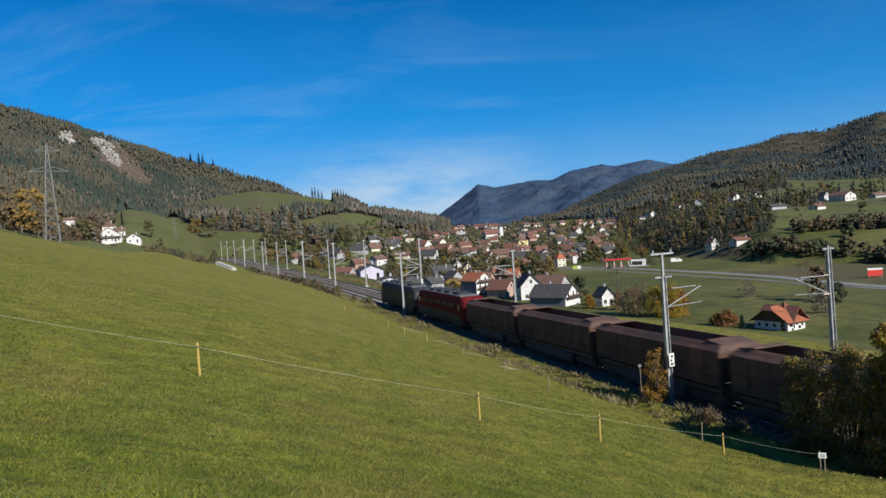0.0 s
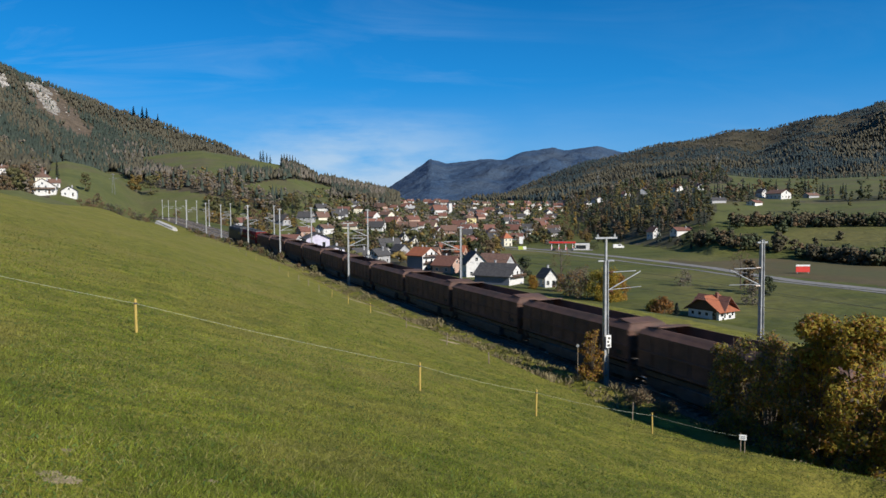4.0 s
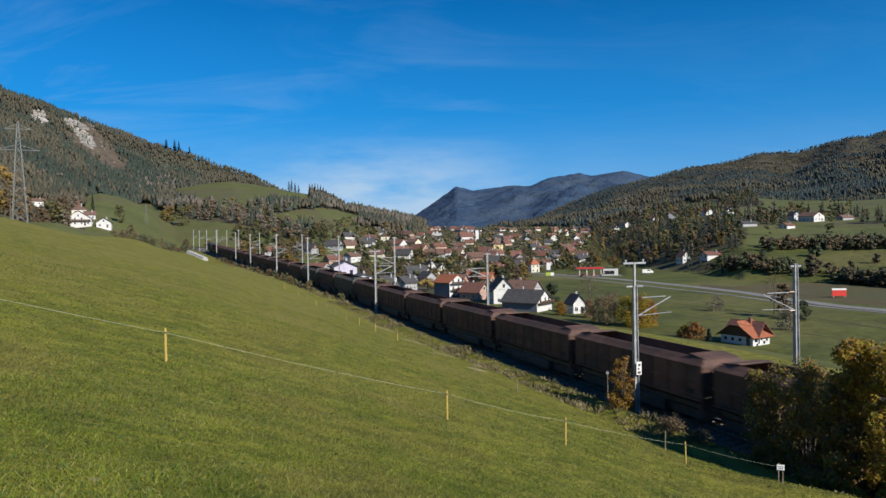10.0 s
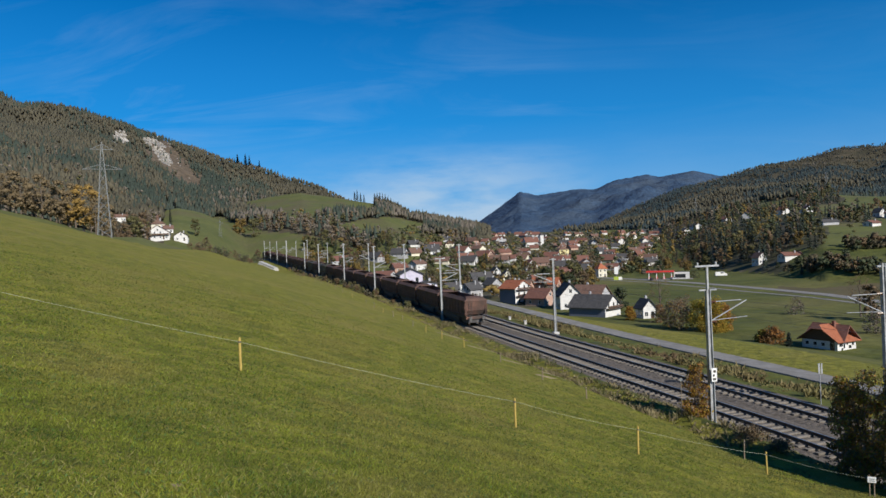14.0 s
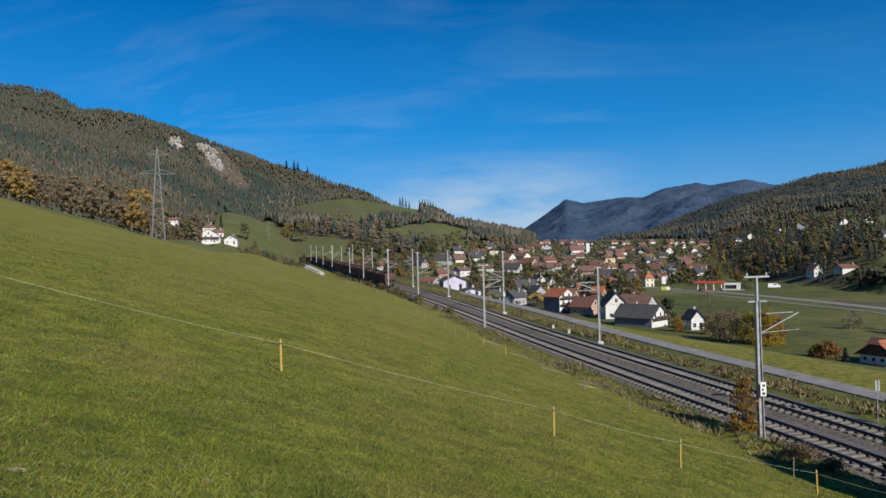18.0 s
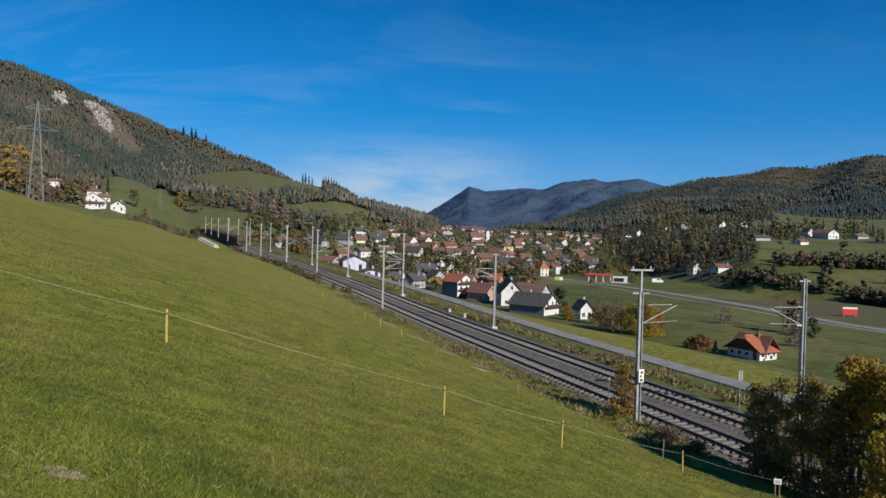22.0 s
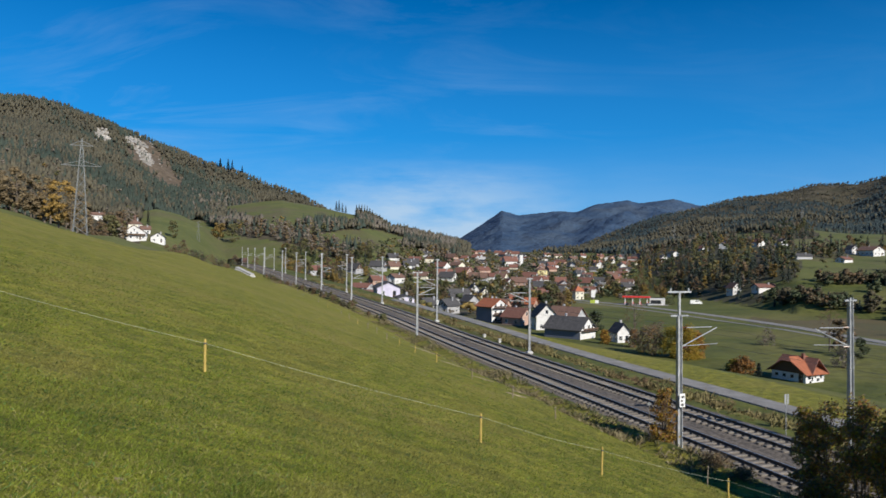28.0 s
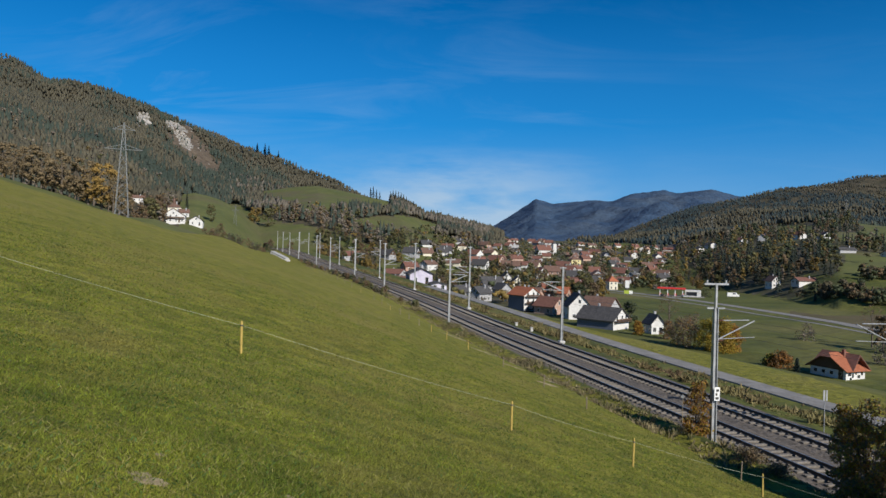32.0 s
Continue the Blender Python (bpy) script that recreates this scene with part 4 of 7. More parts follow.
for v in (34.0, 38.7, 44.7, 51.5, 57.6, 63.4, 68.1, 73.5, 79.0, 84.9, 91.9, 98.6, 105.5, 112.7, 121, 130, 139, 148, 158, 168, 179, 190, 202, 214):
    x, y = at_track(float(np.interp(v, (30, 45, 70, 98, 112, 220), (17.2, 15.4, 14.3, 14.4, 13.0, 15.0))) + 0.15 * math.sin(v * 1.3), v)
    low_line.append(fence_post(float(x), float(y), 0.72 + 0.08 * math.sin(v * 7), 0.034, M["post"] if int(v) % 3 == 0 else M["old_wood"], "short wooden fence post along the lower field edge", "posts along the railway"))
hung(low_line, "wire_fence", "thin wire strung along the lower field edge", 0.04, 0.003)
# grey peg in the shade
gx, gy = at_ray(0.371, 28.0)
fence_post(gx, gy, 0.8, 0.025, M["old_wood"], "grey weathered peg in the shaded grass", "posts of the cross fence")

# ---------------------------------------------------------------- plants
CUBE_V = np.array([(x, y, z) for z in (-1, 1) for x, y in ((-1, -1), (1, -1), (1, 1), (-1, 1))]) * 0.577
CUBE_F = np.array([(3, 2, 1, 0), (4, 5, 6, 7), (0, 1, 5, 4), (1, 2, 6, 5), (2, 3, 7, 6), (3, 0, 4, 7)])
def leaf_cloud(centres, radii, count, size, rng, squash=0.8, core=0.0):
    """Small tilted leaf faces over lumpy clouds, with soft inner lumps where the crown is dense; returns arrays."""
    centres, radii = np.asarray(centres, float), np.asarray(radii, float)
    w = radii ** 2
    pick = rng.choice(len(centres), count, p=w / w.sum())
    d = rng.normal(size=(count, 3))
    d /= np.linalg.norm(d, axis=1)[:, None]
    r = radii[pick] * (rng.uniform(0.55, 1.25, count) if core else np.power(rng.random(count), 0.35))
    p = centres[pick] + d * r[:, None] * np.array([1, 1, squash])
    face = d + (1.3 if core else 0.55) * rng.normal(size=(count, 3))
    u = np.cross(face, rng.normal(size=(count, 3)))
    u /= np.linalg.norm(u, axis=1)[:, None]
    w_ = np.cross(u, face)
    w_ /= np.linalg.norm(w_, axis=1)[:, None]
    s = size * rng.uniform(0.6, 1.4, (count, 1))
    verts = np.stack([p - u * s, p + w_ * s * 0.55, p + u * s, p - w_ * s * 0.55], 1).reshape(-1, 3)
    faces = np.arange(count * 4).reshape(-1, 4)
    if core:
        bv, bf = CUBE_V * 1.45, CUBE_F
        n, k = len(centres), len(bv)
        turn_ = rng.random(n) * 6.28
        c_, s_ = np.cos(turn_), np.sin(turn_)
        lump = bv[None] * (radii * core)[:, None, None] * rng.uniform(0.8, 1.2, (n, k, 1))
        lump = np.stack([lump[:, :, 0] * c_[:, None] - lump[:, :, 1] * s_[:, None], lump[:, :, 0] * s_[:, None] + lump[:, :, 1] * c_[:, None], lump[:, :, 2] * squash], -1) + centres[:, None]
        faces = np.concatenate([faces, (len(verts) + np.arange(n)[:, None, None] * k + bf[None]).reshape(-1, 4)])
        verts = np.concatenate([verts, lump.reshape(-1, 3)])
    return verts, faces
def limbs(bm, base, height, spread, rng, trunk_r, n=7):
    rod(bm, base, (base[0], base[1], base[2] + height * 0.45), trunk_r, 7, trunk_r * 0.7)
    rod(bm, (base[0], base[1], base[2] + height * 0.45), (base[0] + spread * 0.08, base[1], base[2] + height * 0.85), trunk_r * 0.7, 6, trunk_r * 0.2)
    for i in range(n):
        t = 0.28 + 0.5 * i / n
        an = i * 2.4 + rng.random()
        tip = (base[0] + math.cos(an) * spread * (0.9 - 0.5 * t), base[1] + math.sin(an) * spread * (0.9 - 0.5 * t), base[2] + height * (t + 0.2))
        rod(bm, (base[0], base[1], base[2] + height * t), tip, trunk_r * 0.35, 5, trunk_r * 0.1)
def broad_tree(name, label, height, spread, leaf, seed, leaves=1100, size=0.42, bare=0.05, group="autumn trees in the valley"):
    rng = np.random.default_rng(seed)
    o = thing(name, label, "tree", None, group)
    bm = bmesh.new()
    limbs(bm, (0, 0, -0.3), height, spread, rng, height * 0.022, 9)
    part("trunk", bm, M["bark"], o)
    cs, rs = [], []
    for k in range(34):
        an, t = rng.random() * 6.28, rng.random()
        rr = spread * (0.2 + 0.75 * math.sin(math.pi * (0.2 + 0.72 * t))) * rng.random() ** 0.5
        cs.append((math.cos(an) * rr, math.sin(an) * rr, height * (bare + (0.96 - bare) * t)))
        rs.append(spread * rng.uniform(0.12, 0.30))
    v, f = leaf_cloud(cs, rs, int(leaves * 1.9), size * 0.72, rng, core=0.62 if leaves > 400 else 0.0)
    crown = new("crown", mesh_from("crown", v, f, [leaf], smooth_shade=True))
    crown.parent = o
    return o
def spruce_tree(name, label, height, spread, seed):
    rng = np.random.default_rng(seed)
    o = thing(name, label, "tree", None, "spruces in the valley")
    part("trunk", rods([((0, 0, -0.4), (0, 0, height * 0.95), height * 0.013)], 6), M["bark"], o)
    verts, faces = [], []
    for k in range(420):
        t = rng.random() ** 0.75
        z = height * (0.08 + 0.92 * t)
        an = rng.random() * 6.283
        rr = spread * (1 - t) ** 0.85 * rng.uniform(0.55, 1.1) + 0.1
        droop = -0.28 * rr
        c, s_ = math.cos(an), math.sin(an)
        wdt = 0.14 * rr + 0.10
        i = len(verts)
        verts += [(0, 0, z), (c * rr * 0.6 - s_ * wdt, s_ * rr * 0.6 + c * wdt, z + droop * 0.7), (c * rr, s_ * rr, z + droop), (c * rr * 0.6 + s_ * wdt, s_ * rr * 0.6 - c * wdt, z + droop * 0.7)]
        faces.append((i, i + 1, i + 2, i + 3))
    crown = new("crown", mesh_from("crown", verts, faces, [M["conifer"]], smooth_shade=False))
    crown.parent = o
    return o
def shrub(name, label, m, height, spread, leaf_counts, seed, size=0.07, stems=9):
    """A dense bush: stems from the ground and leaves in lumps."""
    rng = np.random.default_rng(seed)
    o = thing(name, label, "bush", m)
    for k in range(stems):
        an = k * 2.4 + rng.random()
        tip = (math.cos(an) * spread * rng.uniform(0.2, 0.8), math.sin(an) * spread * rng.uniform(0.2, 0.8), height * rng.uniform(0.55, 0.98))
        mid = (tip[0] * 0.35, tip[1] * 0.35, tip[2] * 0.5)
        bm = bmesh.new()
        rod(bm, (tip[0] * 0.1, tip[1] * 0.1, -0.3), mid, 0.035, 5, 0.025)
        rod(bm, mid, tip, 0.025, 5, 0.008)
        for j in range(5):
            q = Vector(mid).lerp(Vector(tip), 0.3 + 0.14 * j)
            rod(bm, q, q + Vector(rng.normal(size=3)) * 0.28 * spread / 2 + Vector((0, 0, 0.35)), 0.010, 4, 0.004)
        part("stem", bm, M["bark"], o)
    cs, rs = [], []
    for k in range(70):
        an, t = rng.random() * 6.28, rng.random()
        rr = spread * (0.55 + 0.45 * math.sin(math.pi * min(1, 0.2 + 0.8 * t))) * rng.random() ** 0.5 * 0.9 * (1.25 - 0.55 * t)
        cs.append((math.cos(an) * rr, math.sin(an) * rr, height * (0.03 + 0.90 * t)))
        rs.append(spread * rng.uniform(0.16, 0.42))
    for leaf, count in leaf_counts:
        v, f = leaf_cloud(cs, rs, count, size, rng, 0.9)
        ob = new("foliage", mesh_from("foliage", v, f, [leaf], smooth_shade=False))
        ob.parent = o
    return o
def shrub_at(n, v, height, spread, counts, seed, name="bush", label="", size=0.07):
    x, y = at_track(n, v)
    return shrub(name, label, pose(float(x), float(y), ground(float(x), float(y)) - 0.1), height, spread, counts, seed, size)
# the large bushes beside the line on the near right
for n, v, h, s, k in ((22.7, 18.0, 6.3, 1.3, 0.95), (22.6, 16.1, 6.2, 1.4, 0.9), (22.6, 14.2, 3.9, 1.2, 0.5)):
    shrub_at(n, v, h, s, ((M["bush_olive"], int(4600 * k)), (M["bush_gold"], int(3300 * k)), (M["bush_rust"], int(2400 * k)), (M["pale_twigs"], int(800 * k))), int(v * 10), "bush", "large olive and gold autumn bush beside the railway", 0.078)
for n, v, h, s, k in ((22.9, 22.9, 4.2, 0.8, 0.4), (22.7, 21.7, 4.8, 1.15, 0.7), (22.7, 20.2, 4.9, 1.3, 0.8), (22.3, 18.7, 4.2, 1.2, 0.5)):
    shrub_at(n, v, h, s, ((M["pale_twigs"], int(2400 * k)), (M["bush_olive"], int(3200 * k)), (M["leaf_olive"], int(2400 * k)), (M["bush_rust"], int(2000 * k))), int(v * 10), "bush", "half-bare twiggy brown and olive bush beside the railway", 0.062)
shrub_at(22.55, 32.35, 3.1, 0.72, ((M["bush_rust"], 1300), (M["leaf_brown"], 400), (M["bush_gold"], 1100)), 5, "bush", "slim russet and gold autumn shrub at the foot of a mast", 0.07)
dx_, dy_ = at_track(21.75, 32.6)
disc = thing("marker_disc", "small round white marker disc on a thin grey stake", "sign", pose(float(dx_), float(dy_), ground(float(dx_), float(dy_)), 0, 0, -20))
part("stake", rods([((0, 0, -0.2), (0, 0, 2.15), 0.022)], 6), M["old_wood"], disc)
part("disc", rods([((0, -0.05, 2.05), (0, -0.025, 2.05), 0.09)], 18), M["galv"], disc)

shrub_at(22.1, 27.6, 0.65, 0.8, ((M["leaf_brown"], 900), (M["dry_grass"], 500)), 6, "bush", "low brown withered bush in the ditch", 0.05)
shrub_at(22.0, 25.6, 0.55, 0.7, ((M["leaf_brown"], 700), (M["leaf_olive"], 400)), 7, "bush", "low brown withered bush in the ditch", 0.05)

# weeds along the edge of the ballast
def weeds():
    rng = np.random.default_rng(11)
    for name, n0, n1, count, h, mt, label in (("dry_weeds", 19.8, 22.9, 12000, 0.46, "dry_grass", "dry tall weeds along the railway ditch"), ("green_weeds", 20.0, 23.0, 6500, 0.45, "leaf_olive", "olive green weeds along the railway ditch"), ("bank_scrub", 34.2, 41.0, 13000, 1.0, "bank_growth", "olive brown scrub on the bank below the railway"), ("bank_grass", 34.0, 42.9, 14000, 0.6, "bank_growth", "dry grass on the bank below the railway")):
        v = rng.random(count) ** 1.5 * 235 + 8
        n = rng.uniform(n0, n1, count)
        keep = np.array([0.5 + 0.6 * noise.noise((a * 0.6, b * 0.22, len(name))) + 0.35 * noise.noise((a * 1.9, b * 0.9, len(name))) for a, b in zip(n, v)]) > 0.36 + rng.random(count) * 0.5
        keep &= (v > 32) | (n > 30) | (rng.random(count) < 0.3)
        n, v = n[keep], v[keep]
        x, y = at_track(n, v)
        z, _ = land(x, y)
        k = 6
        m_ = len(x)
        bx = np.repeat(x, k) + rng.normal(0, 0.10, m_ * k)
        by = np.repeat(y, k) + rng.normal(0, 0.10, m_ * k)
        bz = np.repeat(z, k) - 0.05
        hh = np.repeat(np.maximum(0.1, h * rng.uniform(0.2, 1.15, m_) * (0.6 + 0.55 * wob(x, y, 2.3, 4.0) + 0.45 * wob(x, y, 7.1, 2.0))), k) * rng.uniform(0.6, 1.1, m_ * k)
        lean = rng.normal(0, 0.55, (m_ * k, 2)) * hh[:, None]
        wd = rng.normal(0, 1, (m_ * k, 2))
        wd /= np.linalg.norm(wd, axis=1)[:, None]
        wd *= (0.02 + 0.03 * rng.random(m_ * k))[:, None] * (2.0 if "scrub" in name else 1)
        b = np.stack([bx, by, bz], 1)
        t = np.stack([bx + lean[:, 0], by + lean[:, 1], bz + hh], 1)
        w = np.concatenate([wd, np.zeros((m_ * k, 1))], 1)
        mid = (b + t) / 2
        verts = np.stack([b - w * 0.5, mid + w, t, mid - w], 1).reshape(-1, 3)
        ob = new(name, mesh_from(name, verts, np.arange(len(verts)).reshape(-1, 4), [M[mt]], smooth_shade=False))
        tagged(ob, label, "weeds", kind="stuff")
weeds()

# short grass on the near slope
def grass():
    rng = np.random.default_rng(21)
    count = 640000
    r = 3.5 * np.exp(rng.random(count) * math.log(75 / 3.5))
    az = np.radians(rng.uniform(-46, 42, count))
    x, y = r * np.sin(az), r * np.cos(az)
    n0, v = across_along(x, y)
    keep = ((n0 - bend(v)) < 20.6) & (rng.random(count) < np.interp(r, (28, 75), (1.0, 0.1)))
    x, y, r = x[keep], y[keep], r[keep]
    z, _ = land(x, y)
    k = len(x)
    tuft = 0.5 + 0.32 * wob(x, y, 0.21, 3.0) + 0.25 * wob(x, y, 0.9, 8.0) + 0.3 * rng.normal(size=k)
    h = np.clip(0.016 + 0.034 * tuft, 0.010, 0.10) * rng.uniform(0.5, 1.3, k) * (1 + 0.006 * r) * np.interp(r, (30, 75), (1.0, 0.35))
    wd = rng.normal(0, 1, (k, 2))
    wd /= np.linalg.norm(wd, axis=1)[:, None]
    w = np.concatenate([wd * (0.0014 + 0.00048 * r)[:, None], np.zeros((k, 1))], 1)
    lean = rng.normal(0, 1.1, (k, 2)) * h[:, None]
    b = np.stack([x, y, z - 0.01], 1)
    t = np.stack([x + lean[:, 0], y + lean[:, 1], z + h], 1)
    verts = np.stack([b - w, b + w, t], 1).reshape(-1, 3)
    ob = new("meadow_grass", mesh_from("meadow_grass", verts, np.arange(k * 3).reshape(-1, 3), [M["grass_blade"]], smooth_shade=False))
    tagged(ob, "short pasture grass on the slope", "grass", kind="stuff")
grass()
# straw and clover scattered through the pasture
def scatter_blades(name, label, count, seed, material, tall_, wide, patch):
    rng = np.random.default_rng(seed)
    r = 3.5 * np.exp(rng.random(count) * math.log(65 / 3.5))
    az = np.radians(rng.uniform(-46, 42, count))
    x, y = r * np.sin(az), r * np.cos(az)
    n0, v = across_along(x, y)
    keep = ((n0 - bend(v)) < 20.4) & (rng.random(count) < 0.25 + 0.75 * (wob(x, y, patch, seed) > 0.15)) & (rng.random(count) < np.interp(r, (4, 14, 25, 65), (0.3, 0.9, 1, 0.3)))
    x, y, r = x[keep], y[keep], r[keep]
    z, _ = land(x, y)
    k = len(x)
    h = tall_ * rng.uniform(0.4, 1.3, k)
    wd = rng.normal(0, 1, (k, 2))
    wd /= np.linalg.norm(wd, axis=1)[:, None]
    w = np.concatenate([wd * (wide * (1 + 0.12 * r))[:, None], np.zeros((k, 1))], 1)
    lean = rng.normal(0, 1.2, (k, 2)) * h[:, None]
    b = np.stack([x, y, z], 1)
    t = np.stack([x + lean[:, 0], y + lean[:, 1], z + h], 1)
    mid = b * 0.45 + t * 0.55
    verts = np.stack([b, mid + w, t, mid - w], 1).reshape(-1, 3)
    ob = new(name, mesh_from(name, verts, np.arange(k * 4).reshape(-1, 4), [material], smooth_shade=False))
    tagged(ob, label, "grass", kind="stuff")
scatter_blades("straw_grass", "dry straw blades among the short pasture grass", 120000, 23, M["straw"], 0.05, 0.0017, 1.7)
scatter_blades("clover", "dark green clover leaves in the pasture", 60000, 24, M["clover"], 0.032, 0.006, 1.1)

# woods on the hills, out of reach: spruces and leafless or brown broadleaves
def woods():
    rng = np.random.default_rng(31)
    need = 156000
    a = rng.uniform(-0.95, 0.95, need)
    y = 300 * np.exp(rng.random(need) * math.log(2350 / 300))
    x = a * y
    z, kind = land(x, y)
    dens = np.where(kind == 3, 1.0, np.where(kind == 7, 0.03, np.where(kind == 4, 0.04, 0.0)))
    mixn = wob(x, y, 140, 9.0) + 0.6 * wob(x, y, 50, 4.0)
    near_right = (a > 0.04) & (y < np.interp(a, (0.1, 0.3, 0.5, 0.8), (1100, 950, 900, 760)) + 40)
    # wedges left treeless so the camera sees the farm buildings
    farm_sightline = ((np.abs(a + 0.541) < 0.02) & (y < 590)) | ((np.abs(a + 0.482) < 0.03) & (y < 520))
    keep = (dens > rng.random(need)) & (y < 2350) & ~near_right & ~farm_sightline
    x, y, z, mixn, a = x[keep], y[keep], z[keep], mixn[keep], a[keep]
    share = -0.1 + 0.25 * ((a < -0.36) | (a > 0) | (y > 1150)) + (0.35 - 0.28 * np.clip((-0.5 - a) / 0.1, 0, 1) * (z / y < 0.13)) * (a < -0.3) * (y > 550) + 0.22 * ((a > 0.05) & (y > 1000)) + 0.25 * (a > 0.1)
    share = np.where((a > -0.37) & (a < 0.03) & (y < 1160), -0.6, share)
    share = np.where((a < -0.47) & (y < 950), share - 0.42, share)
    conif = rng.random(len(x)) < np.clip(share + 1.15 * mixn, 0.03, 0.96)
    pale = rng.random(len(x)) * 0.35 + 0.12 + 0.45 * np.clip(wob(x, y, 80, 2.0) + 0.9 * (a < 0) * (a > -0.40) * (y < 1150) - 0.5 * (a < -0.42), 0, 1.2)
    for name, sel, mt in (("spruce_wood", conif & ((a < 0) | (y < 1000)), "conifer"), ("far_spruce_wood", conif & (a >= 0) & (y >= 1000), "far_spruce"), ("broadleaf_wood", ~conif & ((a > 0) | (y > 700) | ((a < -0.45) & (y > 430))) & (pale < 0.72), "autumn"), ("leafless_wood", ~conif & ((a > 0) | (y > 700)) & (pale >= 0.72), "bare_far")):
        px, py, pz = x[sel], y[sel], z[sel]
        k = len(px)
        if "spruce" in name:
            h = rng.uniform(7, 14, k) * np.interp(py, (300, 1500, 1900), (1.25, 0.95, 0.8)) * (0.72 if name == "far_spruce_wood" else 1.0)
            r = h * rng.uniform(0.14, 0.22, k) * (1.5 if name == "far_spruce_wood" else 1.0) * np.interp(py, (1500, 1900), (1.0, 1.5))
            an = np.linspace(0, 2 * np.pi, 6)[:-1]
            off = rng.random(k) * 6
            ring = lambda rr, hh, jit: np.stack([px[:, None] + np.cos(an + off[:, None]) * (rr[:, None] * rng.uniform(0.7, 1.25, (k, 5))), py[:, None] + np.sin(an + off[:, None]) * rr[:, None], np.repeat((pz + hh)[:, None], 5, 1) + rng.normal(0, jit, (k, 5))], -1)
            lo, mid = ring(r, h * 0.10, 0.5), ring(r * 0.66, h * 0.45, 0.6)
            top = np.stack([px, py, pz + h], 1)[:, None]
            mtop = np.stack([px, py, pz + h * 0.72], 1)[:, None]
            verts = np.concatenate([lo, mid, top, mtop], 1)
            f = [(i, (i + 1) % 5, 11) for i in range(5)] + [(5 + i, 5 + (i + 1) % 5, 10) for i in range(5)]
            per = 12
        else:
            h = rng.uniform(6, 12, k) * np.interp(py, (1500, 1900), (1.0, 0.75))
            r = h * rng.uniform(0.15, 0.25, k)
            hexa = np.linspace(0, 2 * np.pi, 7)[:-1]
            ico = np.concatenate([np.stack([np.cos(hexa), np.sin(hexa), np.where(np.arange(6) % 2, 0.35, -0.15)], 1), [(0, 0, -1.0), (0.1, 0, 1.0)]])
            c = np.stack([px, py, pz + h * 0.55], 1)[:, None]
            sc = np.stack([r, r, h * 0.5], 1)[:, None]
            verts = c + ico[None] * sc * rng.uniform(0.6, 1.3, (k, 8, 1)) + rng.normal(0, 0.12, (k, 8, 3)) * r[:, None, None]
            f = [(i, (i + 1) % 6, 7) for i in range(6)] + [((i + 1) % 6, i, 6) for i in range(6)]
            per = 8
        faces = (np.arange(k)[:, None, None] * per + np.array(f)[None]).reshape(-1, 3)
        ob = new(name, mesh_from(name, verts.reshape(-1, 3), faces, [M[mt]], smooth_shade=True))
        tagged(ob, "dark spruce wood on the hillsides" if name == "spruce_wood" else "spruce wood on the far hill, tinted blue for haze" if "spruce" in name else "pale grey leafless trees on the hillsides" if name == "leafless_wood" else "brown autumn broadleaf wood on the hillsides", "woods", kind="stuff")
woods()

# pale outcrops on the left mountain
def outcrops():
    rng = np.random.default_rng(51)
    a, y = rng.uniform(-0.57, -0.42, 30000), rng.uniform(600, 1500, 30000)
    x = a * y
    z, kind = land(x, y)
    keep = np.flatnonzero(((kind == 4) & (wob(x, y, 17, 5.0) > -0.25)) | ((kind == 7) & (rng.random(30000) < 0.03)))[:420]
    t = (1 + 5 ** 0.5) / 2
    ico = np.array([(-1, t, 0), (1, t, 0), (-1, -t, 0), (1, -t, 0), (0, -1, t), (0, 1, t), (0, -1, -t), (0, 1, -t), (t, 0, -1), (t, 0, 1), (-t, 0, -1), (-t, 0, 1)]) / 1.9
    f = np.array([(0, 11, 5), (0, 5, 1), (0, 1, 7), (0, 7, 10), (0, 10, 11), (1, 5, 9), (5, 11, 4), (11, 10, 2), (10, 7, 6), (7, 1, 8), (3, 9, 4), (3, 4, 2), (3, 2, 6), (3, 6, 8), (3, 8, 9), (4, 9, 5), (2, 4, 11), (6, 2, 10), (8, 6, 7), (9, 8, 1)])
    k = len(keep)
    size = np.where(kind[keep] == 4, rng.uniform(1.2, 3.6, k), rng.uniform(0.7, 1.8, k))
    verts = np.stack([x, y, z], 1)[keep][:, None] + ico[None] * size[:, None, None] * rng.uniform(0.5, 1.4, (k, 12, 1)) * np.array([1, 1, 1.3])
    faces = (np.arange(k)[:, None, None] * 12 + f[None]).reshape(-1, 3)
    ob = new("rock_outcrops", mesh_from("rock_outcrops", verts.reshape(-1, 3), faces, [M["rock"]], smooth_shade=False))
    tagged(ob, "pale grey rock outcrops and boulders on the wooded mountain", "rocks", kind="stuff")
outcrops()

